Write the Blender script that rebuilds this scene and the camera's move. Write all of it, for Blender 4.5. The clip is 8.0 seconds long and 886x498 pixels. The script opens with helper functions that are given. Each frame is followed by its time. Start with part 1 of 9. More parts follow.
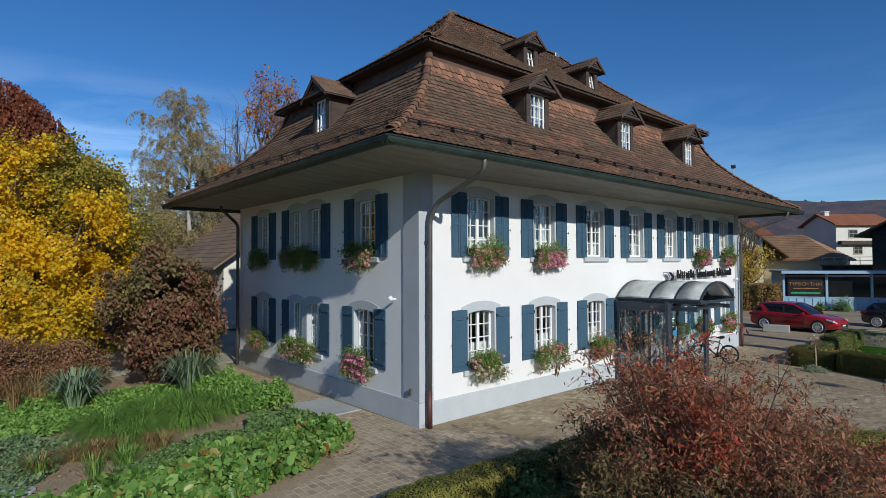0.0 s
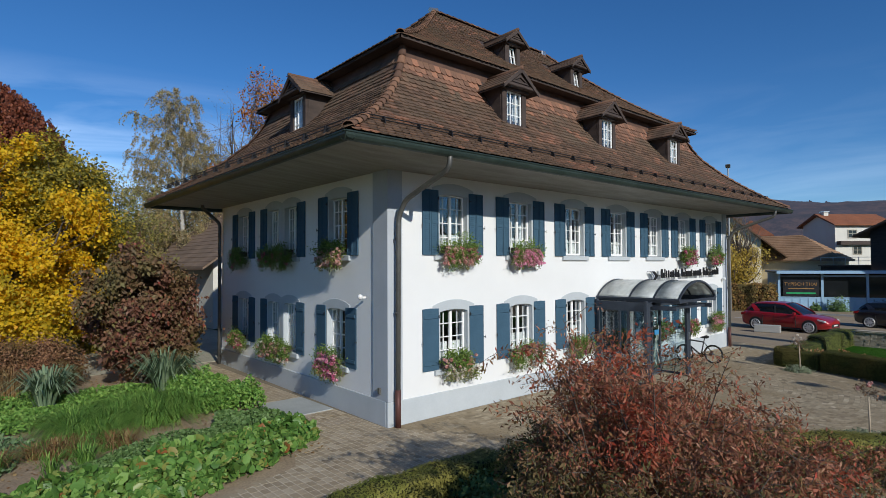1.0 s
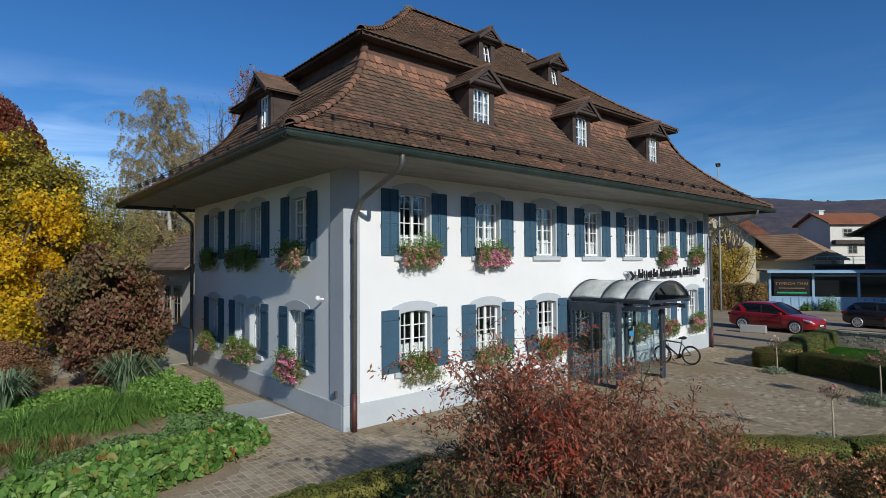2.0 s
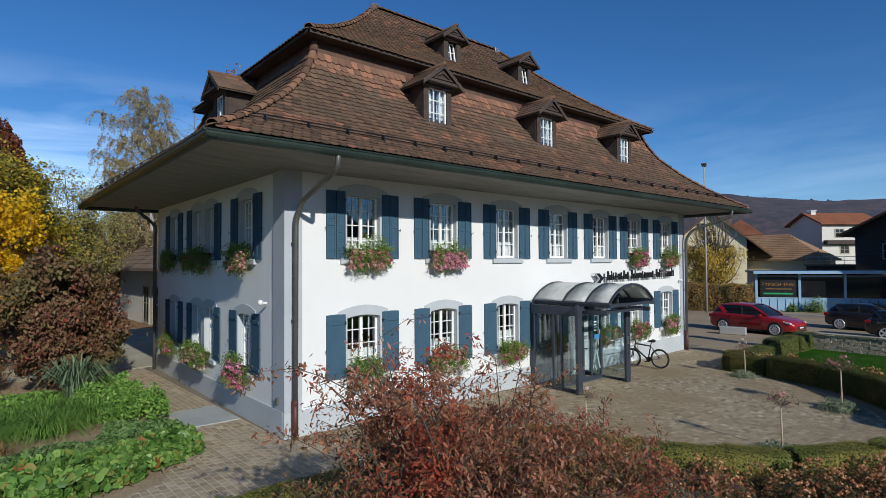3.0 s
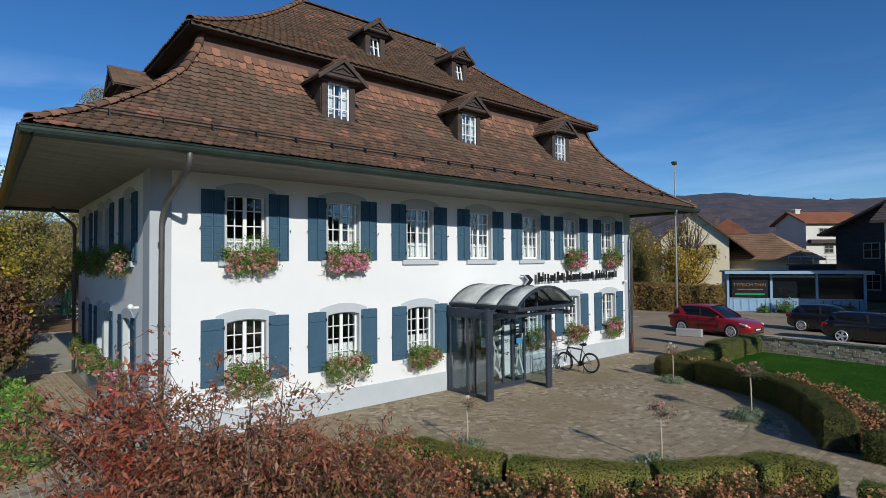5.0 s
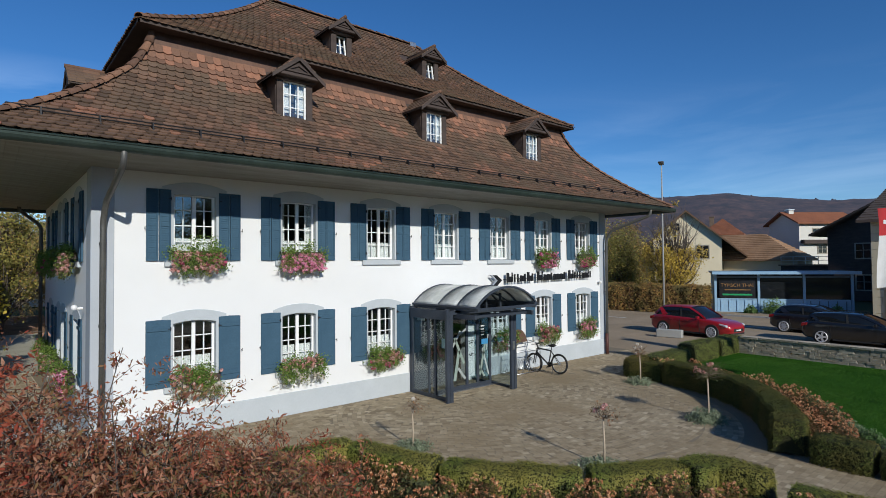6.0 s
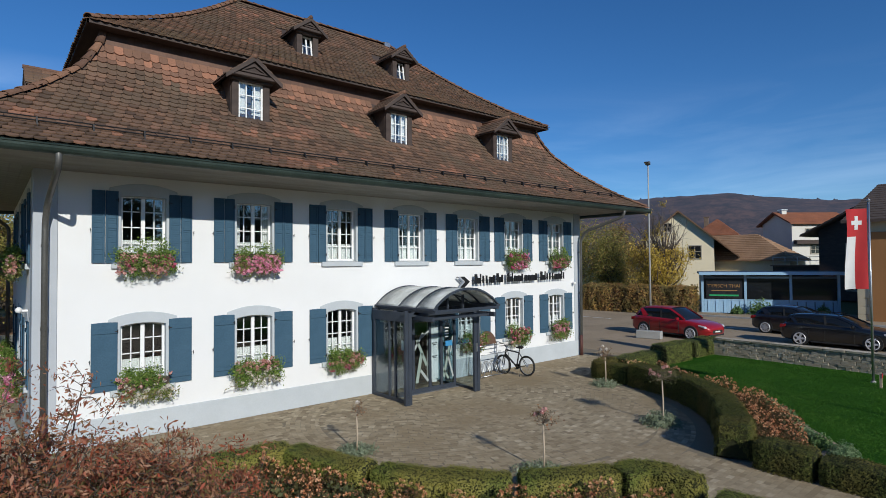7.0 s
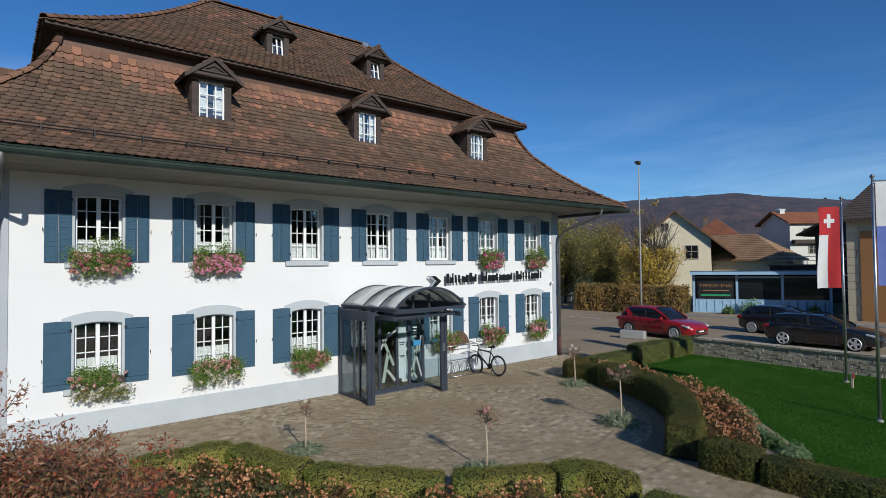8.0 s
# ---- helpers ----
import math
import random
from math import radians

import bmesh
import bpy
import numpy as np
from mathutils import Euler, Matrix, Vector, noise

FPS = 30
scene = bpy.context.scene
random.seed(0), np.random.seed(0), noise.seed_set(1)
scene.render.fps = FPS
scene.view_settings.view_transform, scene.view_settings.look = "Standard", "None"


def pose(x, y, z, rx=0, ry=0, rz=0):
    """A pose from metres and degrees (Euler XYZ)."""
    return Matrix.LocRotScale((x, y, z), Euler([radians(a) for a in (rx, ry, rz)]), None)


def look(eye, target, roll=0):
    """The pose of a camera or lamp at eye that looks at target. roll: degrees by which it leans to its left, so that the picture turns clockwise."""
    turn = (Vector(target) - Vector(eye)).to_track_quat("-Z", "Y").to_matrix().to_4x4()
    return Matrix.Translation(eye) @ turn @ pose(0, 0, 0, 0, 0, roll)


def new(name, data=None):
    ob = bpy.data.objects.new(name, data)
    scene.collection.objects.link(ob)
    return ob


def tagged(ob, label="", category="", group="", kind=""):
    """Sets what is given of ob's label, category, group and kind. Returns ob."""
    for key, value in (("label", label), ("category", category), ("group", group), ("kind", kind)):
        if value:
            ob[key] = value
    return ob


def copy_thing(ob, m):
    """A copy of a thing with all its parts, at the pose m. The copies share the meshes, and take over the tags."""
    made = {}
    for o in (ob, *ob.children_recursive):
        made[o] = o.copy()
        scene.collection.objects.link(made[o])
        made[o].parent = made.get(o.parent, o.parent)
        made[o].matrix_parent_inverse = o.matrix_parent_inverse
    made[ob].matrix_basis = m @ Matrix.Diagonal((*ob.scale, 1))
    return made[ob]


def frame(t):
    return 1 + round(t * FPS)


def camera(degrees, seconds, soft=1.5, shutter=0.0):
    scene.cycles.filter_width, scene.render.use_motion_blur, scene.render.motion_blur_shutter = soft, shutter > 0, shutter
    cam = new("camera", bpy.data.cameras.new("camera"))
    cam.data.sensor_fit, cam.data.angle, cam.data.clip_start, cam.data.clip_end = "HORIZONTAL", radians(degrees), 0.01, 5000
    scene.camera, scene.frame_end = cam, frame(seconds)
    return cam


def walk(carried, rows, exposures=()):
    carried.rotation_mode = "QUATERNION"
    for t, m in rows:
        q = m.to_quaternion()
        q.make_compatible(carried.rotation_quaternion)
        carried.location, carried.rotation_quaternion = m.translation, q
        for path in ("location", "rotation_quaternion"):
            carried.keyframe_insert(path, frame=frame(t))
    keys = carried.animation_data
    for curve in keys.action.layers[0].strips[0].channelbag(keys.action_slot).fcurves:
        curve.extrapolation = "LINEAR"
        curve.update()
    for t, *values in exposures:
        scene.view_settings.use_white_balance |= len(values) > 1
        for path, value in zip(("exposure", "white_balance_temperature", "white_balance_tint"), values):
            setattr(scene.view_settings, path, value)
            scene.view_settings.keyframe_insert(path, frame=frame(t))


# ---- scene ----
cam = camera(76.5, 8.0, 0.45)
PATH = [
    (0, (-0.356, 0.005, 3.766), (0.979, 1.493, 3.819), -0.3),
    (0.5, (-0.043, -0.228, 3.708), (1.288, 1.264, 3.763), -0.3),
    (1, (0.31, -0.44, 3.697), (1.636, 1.056, 3.753), -0.3),
    (2.5, (1.766, -1.182, 3.752), (3.089, 0.318, 3.806), -0.4),
    (3, (2.358, -1.506, 3.797), (3.68, -0.006, 3.85), -0.4),
    (3.5, (2.996, -1.845, 3.828), (4.316, -0.343, 3.879), -0.4),
    (4, (3.636, -2.189, 3.844), (4.954, -0.687, 3.897), -0.4),
    (4.5, (4.232, -2.521, 3.857), (5.549, -1.018, 3.907), -0.4),
    (6, (5.776, -3.49, 3.812), (7.087, -1.981, 3.866), -0.5),
    (6.5, (6.242, -3.828, 3.813), (7.552, -2.318, 3.868), -0.5),
    (7, (6.729, -4.184, 3.848), (8.036, -2.671, 3.902), -0.5),
    (7.5, (7.208, -4.559, 3.832), (8.511, -3.043, 3.887), -0.6),
    (8, (7.656, -4.902, 3.79), (8.948, -3.376, 3.847), -0.6),
]
walk(cam, [(t, look(eye, target, roll)) for t, eye, target, roll in PATH], [(0, 0.42, 6400, 6), (8, 0.42, 6400, 6)])

# ---- daylight: a low autumn sun from the south, clear blue sky ----
SUN_WAY = Vector((0.252, 1.0, -0.487)).normalized()
sun_data = bpy.data.lights.new("sun", "SUN")
sun_data.energy, sun_data.angle, sun_data.color = 2.9, radians(0.55), (1.0, 0.95, 0.88)
sun = new("sun", sun_data)
sun.matrix_basis = look((0, 0, 40), Vector((0, 0, 40)) + SUN_WAY)
world = bpy.data.worlds.new("world")
scene.world = world
world.use_nodes = True
wn = world.node_tree
sky = wn.nodes.new("ShaderNodeTexSky")
sky.sky_type, sky.sun_disc = "NISHITA", False
sky.sun_elevation, sky.sun_rotation = math.asin(-SUN_WAY.z), math.pi + math.atan2(SUN_WAY.x, SUN_WAY.y)
sky.altitude, sky.air_density, sky.dust_density, sky.ozone_density = 450, 0.9, 0.05, 6.0
hsv = wn.nodes.new("ShaderNodeHueSaturation")
hsv.inputs["Saturation"].default_value = 1.14
hsv.inputs["Hue"].default_value = 0.504
wn.links.new(sky.outputs["Color"], hsv.inputs["Color"])
# thin cirrus streaks low in the sky
wco = wn.nodes.new("ShaderNodeTexCoord")
wmp = wn.nodes.new("ShaderNodeMapping")
wmp.inputs["Scale"].default_value = (1.0, 1.0, 7.0)
wmp.inputs["Rotation"].default_value = (0.10, -0.16, 0.0)
wmp.inputs["Location"].default_value = (-4.1, -0.7, -0.7)
wns = wn.nodes.new("ShaderNodeTexNoise")
wns.inputs["Scale"].default_value, wns.inputs["Detail"].default_value, wns.inputs["Roughness"].default_value = 2.6, 6.0, 0.55
wns.inputs["Distortion"].default_value = 0.6
wcr = wn.nodes.new("ShaderNodeMapRange")
wcr.inputs["From Min"].default_value, wcr.inputs["From Max"].default_value = 0.44, 0.78
wsx = wn.nodes.new("ShaderNodeSeparateXYZ")
wlo = wn.nodes.new("ShaderNodeMapRange")
wlo.inputs["From Min"].default_value, wlo.inputs["From Max"].default_value = 0.30, 0.05
wml = wn.nodes.new("ShaderNodeMath")
wml.operation = "MULTIPLY"
wno = wn.nodes.new("ShaderNodeMapRange")
wno.inputs["From Min"].default_value, wno.inputs["From Max"].default_value = 0.72, 0.98
wno.inputs["To Min"].default_value, wno.inputs["To Max"].default_value = 0.28, 1.35
wmn = wn.nodes.new("ShaderNodeMath")
wmn.operation = "MULTIPLY"
wad = wn.nodes.new("ShaderNodeMix")
wad.data_type, wad.blend_type = "RGBA", "ADD"
wad.inputs[7].default_value = (6.6, 6.6, 6.3, 1)
wn.links.new(wco.outputs["Generated"], wmp.inputs["Vector"])
wn.links.new(wmp.outputs["Vector"], wns.inputs["Vector"])
wn.links.new(wns.outputs["Fac"], wcr.inputs["Value"])
wn.links.new(wco.outputs["Generated"], wsx.inputs["Vector"])
wn.links.new(wsx.outputs["Z"], wlo.inputs["Value"])
wn.links.new(wcr.outputs["Result"], wml.inputs[0])
wn.links.new(wlo.outputs["Result"], wml.inputs[1])
wn.links.new(wsx.outputs["Y"], wno.inputs["Value"])
wn.links.new(wml.outputs[0], wmn.inputs[0])
wn.links.new(wno.outputs["Result"], wmn.inputs[1])
wn.links.new(wmn.outputs[0], wad.inputs[0])
wn.links.new(hsv.outputs["Color"], wad.inputs[6])
wn.links.new(wad.outputs[2], wn.nodes["Background"].inputs["Color"])
wn.nodes["Background"].inputs["Strength"].default_value = 0.077


# ---- materials ----
def links(mat):
    mat.use_nodes = True
    t = mat.node_tree
    return t, t.nodes["Principled BSDF"], t.nodes["Material Output"]


def node(t, kind, **inputs):
    n = t.nodes.new(kind)
    for k, v in inputs.items():
        n.inputs[k.replace("_", " ")].default_value = v
    return n


def ramp(t, fac, stops, hard=False):
    r = t.nodes.new("ShaderNodeValToRGB")
    e = r.color_ramp.elements
    while len(e) < len(stops):
        e.new(0.5)
    for i, (p, c) in enumerate(stops):
        e[i].position, e[i].color = p, (*c, 1)
    if hard:
        r.color_ramp.interpolation = "CONSTANT"
    t.links.new(fac, r.inputs["Fac"])
    return r.outputs["Color"]


def noise_out(t, scale, detail=4.0, rough=0.6, stretch=(1, 1, 1)):
    co = t.nodes.new("ShaderNodeTexCoord")
    mp = t.nodes.new("ShaderNodeMapping")
    mp.inputs["Scale"].default_value = stretch
    t.links.new(co.outputs["Object"], mp.inputs["Vector"])
    n = node(t, "ShaderNodeTexNoise", Scale=scale, Detail=detail, Roughness=rough)
    t.links.new(mp.outputs["Vector"], n.inputs["Vector"])
    return n.outputs["Fac"]


def mixc(t, fac, a, b, mode="MIX"):
    m = t.nodes.new("ShaderNodeMix")
    m.data_type, m.blend_type = "RGBA", mode
    for sock, v in ((m.inputs[0], fac), (m.inputs[6], a), (m.inputs[7], b)):
        if hasattr(v, "is_output"):
            t.links.new(v, sock)
        elif isinstance(v, (int, float)):
            sock.default_value = v
        else:
            sock.default_value = (*v, 1)
    return m.outputs[2]


def rand_out(t):
    """A random value for each piece, whether it is an object of its own or an island of a joined mesh."""
    a = t.nodes.new("ShaderNodeObjectInfo").outputs["Random"]
    b = t.nodes.new("ShaderNodeNewGeometry").outputs["Random Per Island"]
    s = t.nodes.new("ShaderNodeMath")
    s.operation = "ADD"
    t.links.new(a, s.inputs[0]), t.links.new(b, s.inputs[1])
    f = t.nodes.new("ShaderNodeMath")
    f.operation = "FRACT"
    t.links.new(s.outputs[0], f.inputs[0])
    return f.outputs[0]


def add_bump(t, bsdf, height, strength=0.3, dist=0.01):
    b = node(t, "ShaderNodeBump", Strength=strength, Distance=dist)
    t.links.new(height, b.inputs["Height"])
    t.links.new(b.outputs["Normal"], bsdf.inputs["Normal"])


def surface(name, c1, c2, big=0.8, fine=25, rough=0.75, metal=0.0, bump=0.2, dist=0.006, stretch=(1, 1, 1), grain=0.25, spec=0.4):
    """Two-scale worn surface: broad stains between two colours, fine grain over them, and relief."""
    m = bpy.data.materials.new(name)
    t, b, _ = links(m)
    broad = noise_out(t, big, 5, 0.65, stretch)
    fines = noise_out(t, fine, 4, 0.7, stretch)
    col = ramp(t, broad, [(0.3, c1), (0.7, c2)])
    g = ramp(t, fines, [(0.25, (1 - grain,) * 3), (0.75, (1 + grain * 0.4,) * 3)])
    t.links.new(mixc(t, 1.0, col, g, "MULTIPLY"), b.inputs["Base Color"])
    b.inputs["Roughness"].default_value, b.inputs["Metallic"].default_value = rough, metal
    b.inputs["Specular IOR Level"].default_value = spec
    if bump:
        add_bump(t, b, fines, bump, dist)
    return m


def pieces_mat(name, stops, rough=0.8, fine=30, bump=0.35, dist=0.006, dirt=None, spec=0.3, dirt_scale=0.6):
    """For tiles, stones, bricks: each piece takes its own colour; grain and stains on top."""
    m = bpy.data.materials.new(name)
    t, b, _ = links(m)
    col = ramp(t, rand_out(t), stops)
    fines = noise_out(t, fine, 5, 0.7)
    g = ramp(t, fines, [(0.25, (0.7,) * 3), (0.75, (1.12,) * 3)])
    col = mixc(t, 1.0, col, g, "MULTIPLY")
    if dirt:
        f = ramp(t, noise_out(t, dirt_scale, 5, 0.65), [(0.42, (0, 0, 0)), (0.66, (1, 1, 1))])
        col = mixc(t, f, col, dirt)
    t.links.new(col, b.inputs["Base Color"])
    b.inputs["Roughness"].default_value = rough
    b.inputs["Specular IOR Level"].default_value = spec
    add_bump(t, b, fines, bump, dist)
    return m


def leaf_mat(name, stops, through_light=0.3, rough=0.55, patch=None):
    """Leaves: a colour for each leaf, with broad patches, some light passing through."""
    m = bpy.data.materials.new(name)
    t, b, out = links(m)
    col = ramp(t, t.nodes.new("ShaderNodeNewGeometry").outputs["Random Per Island"], stops)
    if patch:
        patch = (*patch, 0.44)[:3]
        f = ramp(t, noise_out(t, patch[1], 3, 0.5), [(patch[2], (0, 0, 0)), (patch[2] + 0.16, (1, 1, 1))])
        col = mixc(t, f, col, mixc(t, 0.75, col, patch[0]))
    t.links.new(col, b.inputs["Base Color"])
    b.inputs["Roughness"].default_value = rough
    b.inputs["Specular IOR Level"].default_value = 0.3
    tr = t.nodes.new("ShaderNodeBsdfTranslucent")
    t.links.new(col, tr.inputs["Color"])
    mx = t.nodes.new("ShaderNodeMixShader")
    mx.inputs[0].default_value = through_light
    t.links.new(b.outputs[0], mx.inputs[1]), t.links.new(tr.outputs[0], mx.inputs[2])
    t.links.new(mx.outputs[0], out.inputs["Surface"])
    return m


def glass_mat(name, tint=(0.92, 0.96, 0.97), rough=0.02):
    m = bpy.data.materials.new(name)
    t, b, out = links(m)
    tr = t.nodes.new("ShaderNodeBsdfTransparent")
    tr.inputs["Color"].default_value = (*tint, 1)
    gl = t.nodes.new("ShaderNodeBsdfGlossy")
    gl.inputs["Roughness"].default_value = rough
    lw = node(t, "ShaderNodeLayerWeight", Blend=0.5)
    pw = t.nodes.new("ShaderNodeMath")
    pw.operation = "POWER"
    pw.inputs[1].default_value = 5.0
    t.links.new(lw.outputs["Facing"], pw.inputs[0])
    fr = t.nodes.new("ShaderNodeMath")
    fr.operation = "MULTIPLY_ADD"
    fr.inputs[1].default_value, fr.inputs[2].default_value = 0.86, 0.12
    t.links.new(pw.outputs[0], fr.inputs[0])
    mx = t.nodes.new("ShaderNodeMixShader")
    t.links.new(fr.outputs[0], mx.inputs[0])
    t.links.new(tr.outputs[0], mx.inputs[1]), t.links.new(gl.outputs[0], mx.inputs[2])
    t.links.new(mx.outputs[0], out.inputs["Surface"])
    return m


# ---- mesh tools ----
class Buf:
    """Gathers plain polygons for one mesh."""

    def __init__(self):
        self.v, self.f = [], []

    def add(self, verts, faces):
        o = len(self.v)
        self.v.extend(tuple(p) for p in verts)
        self.f.extend(tuple(i + o for i in f) for f in faces)
        return self

    def box(self, x0, x1, y0, y1, z0, z1):
        return self.add([(x, y, z) for z in (z0, z1) for y in (y0, y1) for x in (x0, x1)],
                        [(0, 2, 3, 1), (4, 5, 7, 6), (0, 1, 5, 4), (2, 6, 7, 3), (0, 4, 6, 2), (1, 3, 7, 5)])

    def obox(self, m, sx, sy, sz):
        """A box of that size round the origin of pose m."""
        vs = [m @ Vector((x * sx / 2, y * sy / 2, z * sz / 2)) for z in (-1, 1) for y in (-1, 1) for x in (-1, 1)]
        return self.add(vs, [(0, 2, 3, 1), (4, 5, 7, 6), (0, 1, 5, 4), (2, 6, 7, 3), (0, 4, 6, 2), (1, 3, 7, 5)])

    def tube(self, pts, radii, n=8, caps=True):
        pts = [Vector(p) for p in pts]
        if isinstance(radii, (int, float)):
            radii = [radii] * len(pts)
        rings, u = [], None
        for i, p in enumerate(pts):
            d = (pts[min(i + 1, len(pts) - 1)] - pts[max(i - 1, 0)]).normalized()
            if u is None:
                u = d.orthogonal().normalized()
            u = (u - d * u.dot(d))
            u = u.normalized() if u.length > 1e-6 else d.orthogonal().normalized()
            w = d.cross(u)
            rings.append([p + (u * math.cos(2 * math.pi * k / n) + w * math.sin(2 * math.pi * k / n)) * radii[i] for k in range(n)])
        fs = [(i * n + k, i * n + (k + 1) % n, (i + 1) * n + (k + 1) % n, (i + 1) * n + k) for i in range(len(pts) - 1) for k in range(n)]
        if caps:
            fs += [tuple(range(n - 1, -1, -1)), tuple(range((len(pts) - 1) * n, len(pts) * n))]
        return self.add([p for r in rings for p in r], fs)

    def prism(self, poly, axis, a, b):
        """A polygon given in the two other axes, drawn out along axis from a to b."""
        def at(p, s):
            q = list(p)
            q.insert("xyz".index(axis), s)
            return q
        n = len(poly)
        fs = [tuple(range(n - 1, -1, -1)), tuple(range(n, 2 * n))] + [(i, (i + 1) % n, n + (i + 1) % n, n + i) for i in range(n)]
        return self.add([at(p, a) for p in poly] + [at(p, b) for p in poly], fs)

    def ring(self, inner, outer, y0, y1, closed=False):
        """A frame between two (x, z) outlines of equal count, from depth y0 to y1."""
        n = len(inner)
        vs = [(x, y, z) for y in (y0, y1) for path in (inner, outer) for x, z in path]
        fs, m = [], n if closed else n - 1
        for i in range(m):
            j = (i + 1) % n
            a, b, c, d = i, j, n + j, n + i
            fs += [(a, b, c, d), (2 * n + d, 2 * n + c, 2 * n + b, 2 * n + a), (a, 2 * n + a, 2 * n + b, b), (d, c, 2 * n + c, 2 * n + d)]
        if not closed:
            fs += [(0, n, 3 * n, 2 * n), (n - 1, 3 * n - 1, 4 * n - 1, 2 * n - 1)]
        return self.add(vs, fs)

    def lathe(self, prof, n=16, at=(0, 0, 0)):
        vs = [(at[0] + r * math.cos(2 * math.pi * k / n), at[1] + r * math.sin(2 * math.pi * k / n), at[2] + z) for r, z in prof for k in range(n)]
        fs = [(i * n + k, i * n + (k + 1) % n, (i + 1) * n + (k + 1) % n, (i + 1) * n + k) for i in range(len(prof) - 1) for k in range(n)]
        return self.add(vs, fs + [tuple(range(n - 1, -1, -1)), tuple(range((len(prof) - 1) * n, len(prof) * n))])

    def mesh(self, name, mat, smooth=False, bevel=0.0, segments=1):
        me = bpy.data.meshes.new(name)
        me.from_pydata([tuple(p) for p in self.v], [], self.f)
        bm = bmesh.new()
        bm.from_mesh(me)
        bmesh.ops.recalc_face_normals(bm, faces=bm.faces)
        if bevel:
            bmesh.ops.remove_doubles(bm, verts=bm.verts, dist=1e-5)
            es = [e for e in bm.edges if len(e.link_faces) == 2 and e.calc_face_angle(0) > 0.5]
            bmesh.ops.bevel(bm, geom=es, offset=bevel, offset_type="OFFSET", segments=segments, affect="EDGES", clamp_overlap=True)
        bm.to_mesh(me)
        bm.free()
        me.materials.append(mat)
        if smooth:
            me.polygons.foreach_set("use_smooth", [True] * len(me.polygons))
        return me


def raw_mesh(name, verts, faces, mat, flat=False):
    """A large mesh straight from arrays: verts (n, 3), faces (m, 3 or 4)."""
    me = bpy.data.meshes.new(name)
    k = faces.shape[1]
    me.vertices.add(len(verts)), me.loops.add(faces.size), me.polygons.add(len(faces))
    me.vertices.foreach_set("co", np.ascontiguousarray(verts, np.float32).ravel())
    me.loops.foreach_set("vertex_index", np.ascontiguousarray(faces, np.int32).ravel())
    me.polygons.foreach_set("loop_start", np.arange(0, faces.size, k, dtype=np.int32))
    me.polygons.foreach_set("use_smooth", [not flat] * len(faces))
    me.update(calc_edges=True)
    me.validate()
    me.materials.append(mat)
    return me


def world_of(ob):
    """The world pose of an object, by its chain of parents."""
    return world_of(ob.parent) @ ob.matrix_parent_inverse @ ob.matrix_basis if ob.parent else ob.matrix_basis.copy()


def part(name, bm, material, parent, label="", m=None, smooth=False, bevel=0.0, kind="", world=False):
    """Links a Buf or a mesh as one object under a thing or a part. world: its coordinates are the world's, not its parent's."""
    me = bm if isinstance(bm, bpy.types.Mesh) else bm.mesh(name, material, smooth, bevel)
    ob = new(name, me)
    ob.parent = parent
    if m is not None:
        ob.matrix_basis = m
    if world:
        ob.matrix_parent_inverse = world_of(parent).inverted()
    if label or kind:
        tagged(ob, label, kind=kind)
    return ob


def thing(name, label, category, m=None, group="", kind=""):
    ob = new(name)
    ob.empty_display_size = 0.2
    if m is not None:
        ob.matrix_basis = m
    return tagged(ob, label, category, group, kind)


def solo(name, bm, material, label, category="", m=None, group="", kind="", smooth=False, bevel=0.0):
    me = bm if isinstance(bm, bpy.types.Mesh) else bm.mesh(name, material, smooth, bevel)
    ob = new(name, me)
    if m is not None:
        ob.matrix_basis = m
    return tagged(ob, label, category, group, kind)


def leaf_mesh(name, centres, size, mat, rng, long=1.8, up=0.3, hang=0.0, out=None, fold=0.25, vary=0.35, oval=False, light=0.35):
    """Many leaves, each a folded pointed blade of four corners, about size across. out: outward directions to which faces turn."""
    n = len(centres)
    nor = rng.normal(size=(n, 3))
    nor /= np.linalg.norm(nor, axis=1)[:, None]
    nor[:, 2] += up
    if out is not None:
        nor += out
    nor -= np.array(SUN_WAY) * light
    nor /= np.linalg.norm(nor, axis=1)[:, None] + 1e-9
    d = rng.normal(size=(n, 3))
    d[:, 2] -= hang
    d -= nor * (d * nor).sum(1)[:, None]
    d /= np.linalg.norm(d, axis=1)[:, None] + 1e-9
    s = np.cross(nor, d)
    k = (size * (1 + vary * rng.normal(size=n)).clip(0.45, 1.8))[:, None]
    a = centres - d * k * long / 2
    b = centres + d * k * long / 2
    mid = centres - d * k * long * 0.08 + nor * k * fold * 0.5
    l, r = mid - s * k / 2, mid + s * k / 2
    if oval:
        q = k * long
        e1, e2 = centres - d * q * 0.22 + nor * k * fold * 0.45, centres + d * q * 0.2 + nor * k * fold * 0.35
        v = np.stack([a, e1 - s * k * 0.46, e2 - s * k * 0.44, b, e2 + s * k * 0.44, e1 + s * k * 0.46], 1).reshape(-1, 3)
        i = 6 * np.arange(n)[:, None]
        f = np.concatenate([i + np.array([0, 1, 2, 3]), i + np.array([0, 3, 4, 5])], 1).reshape(-1, 4)
        return raw_mesh(name, v, f, mat)
    v = np.stack([a, l, b, r], 1).reshape(-1, 3)
    f = np.arange(4 * n).reshape(n, 4)
    return raw_mesh(name, v, f, mat)


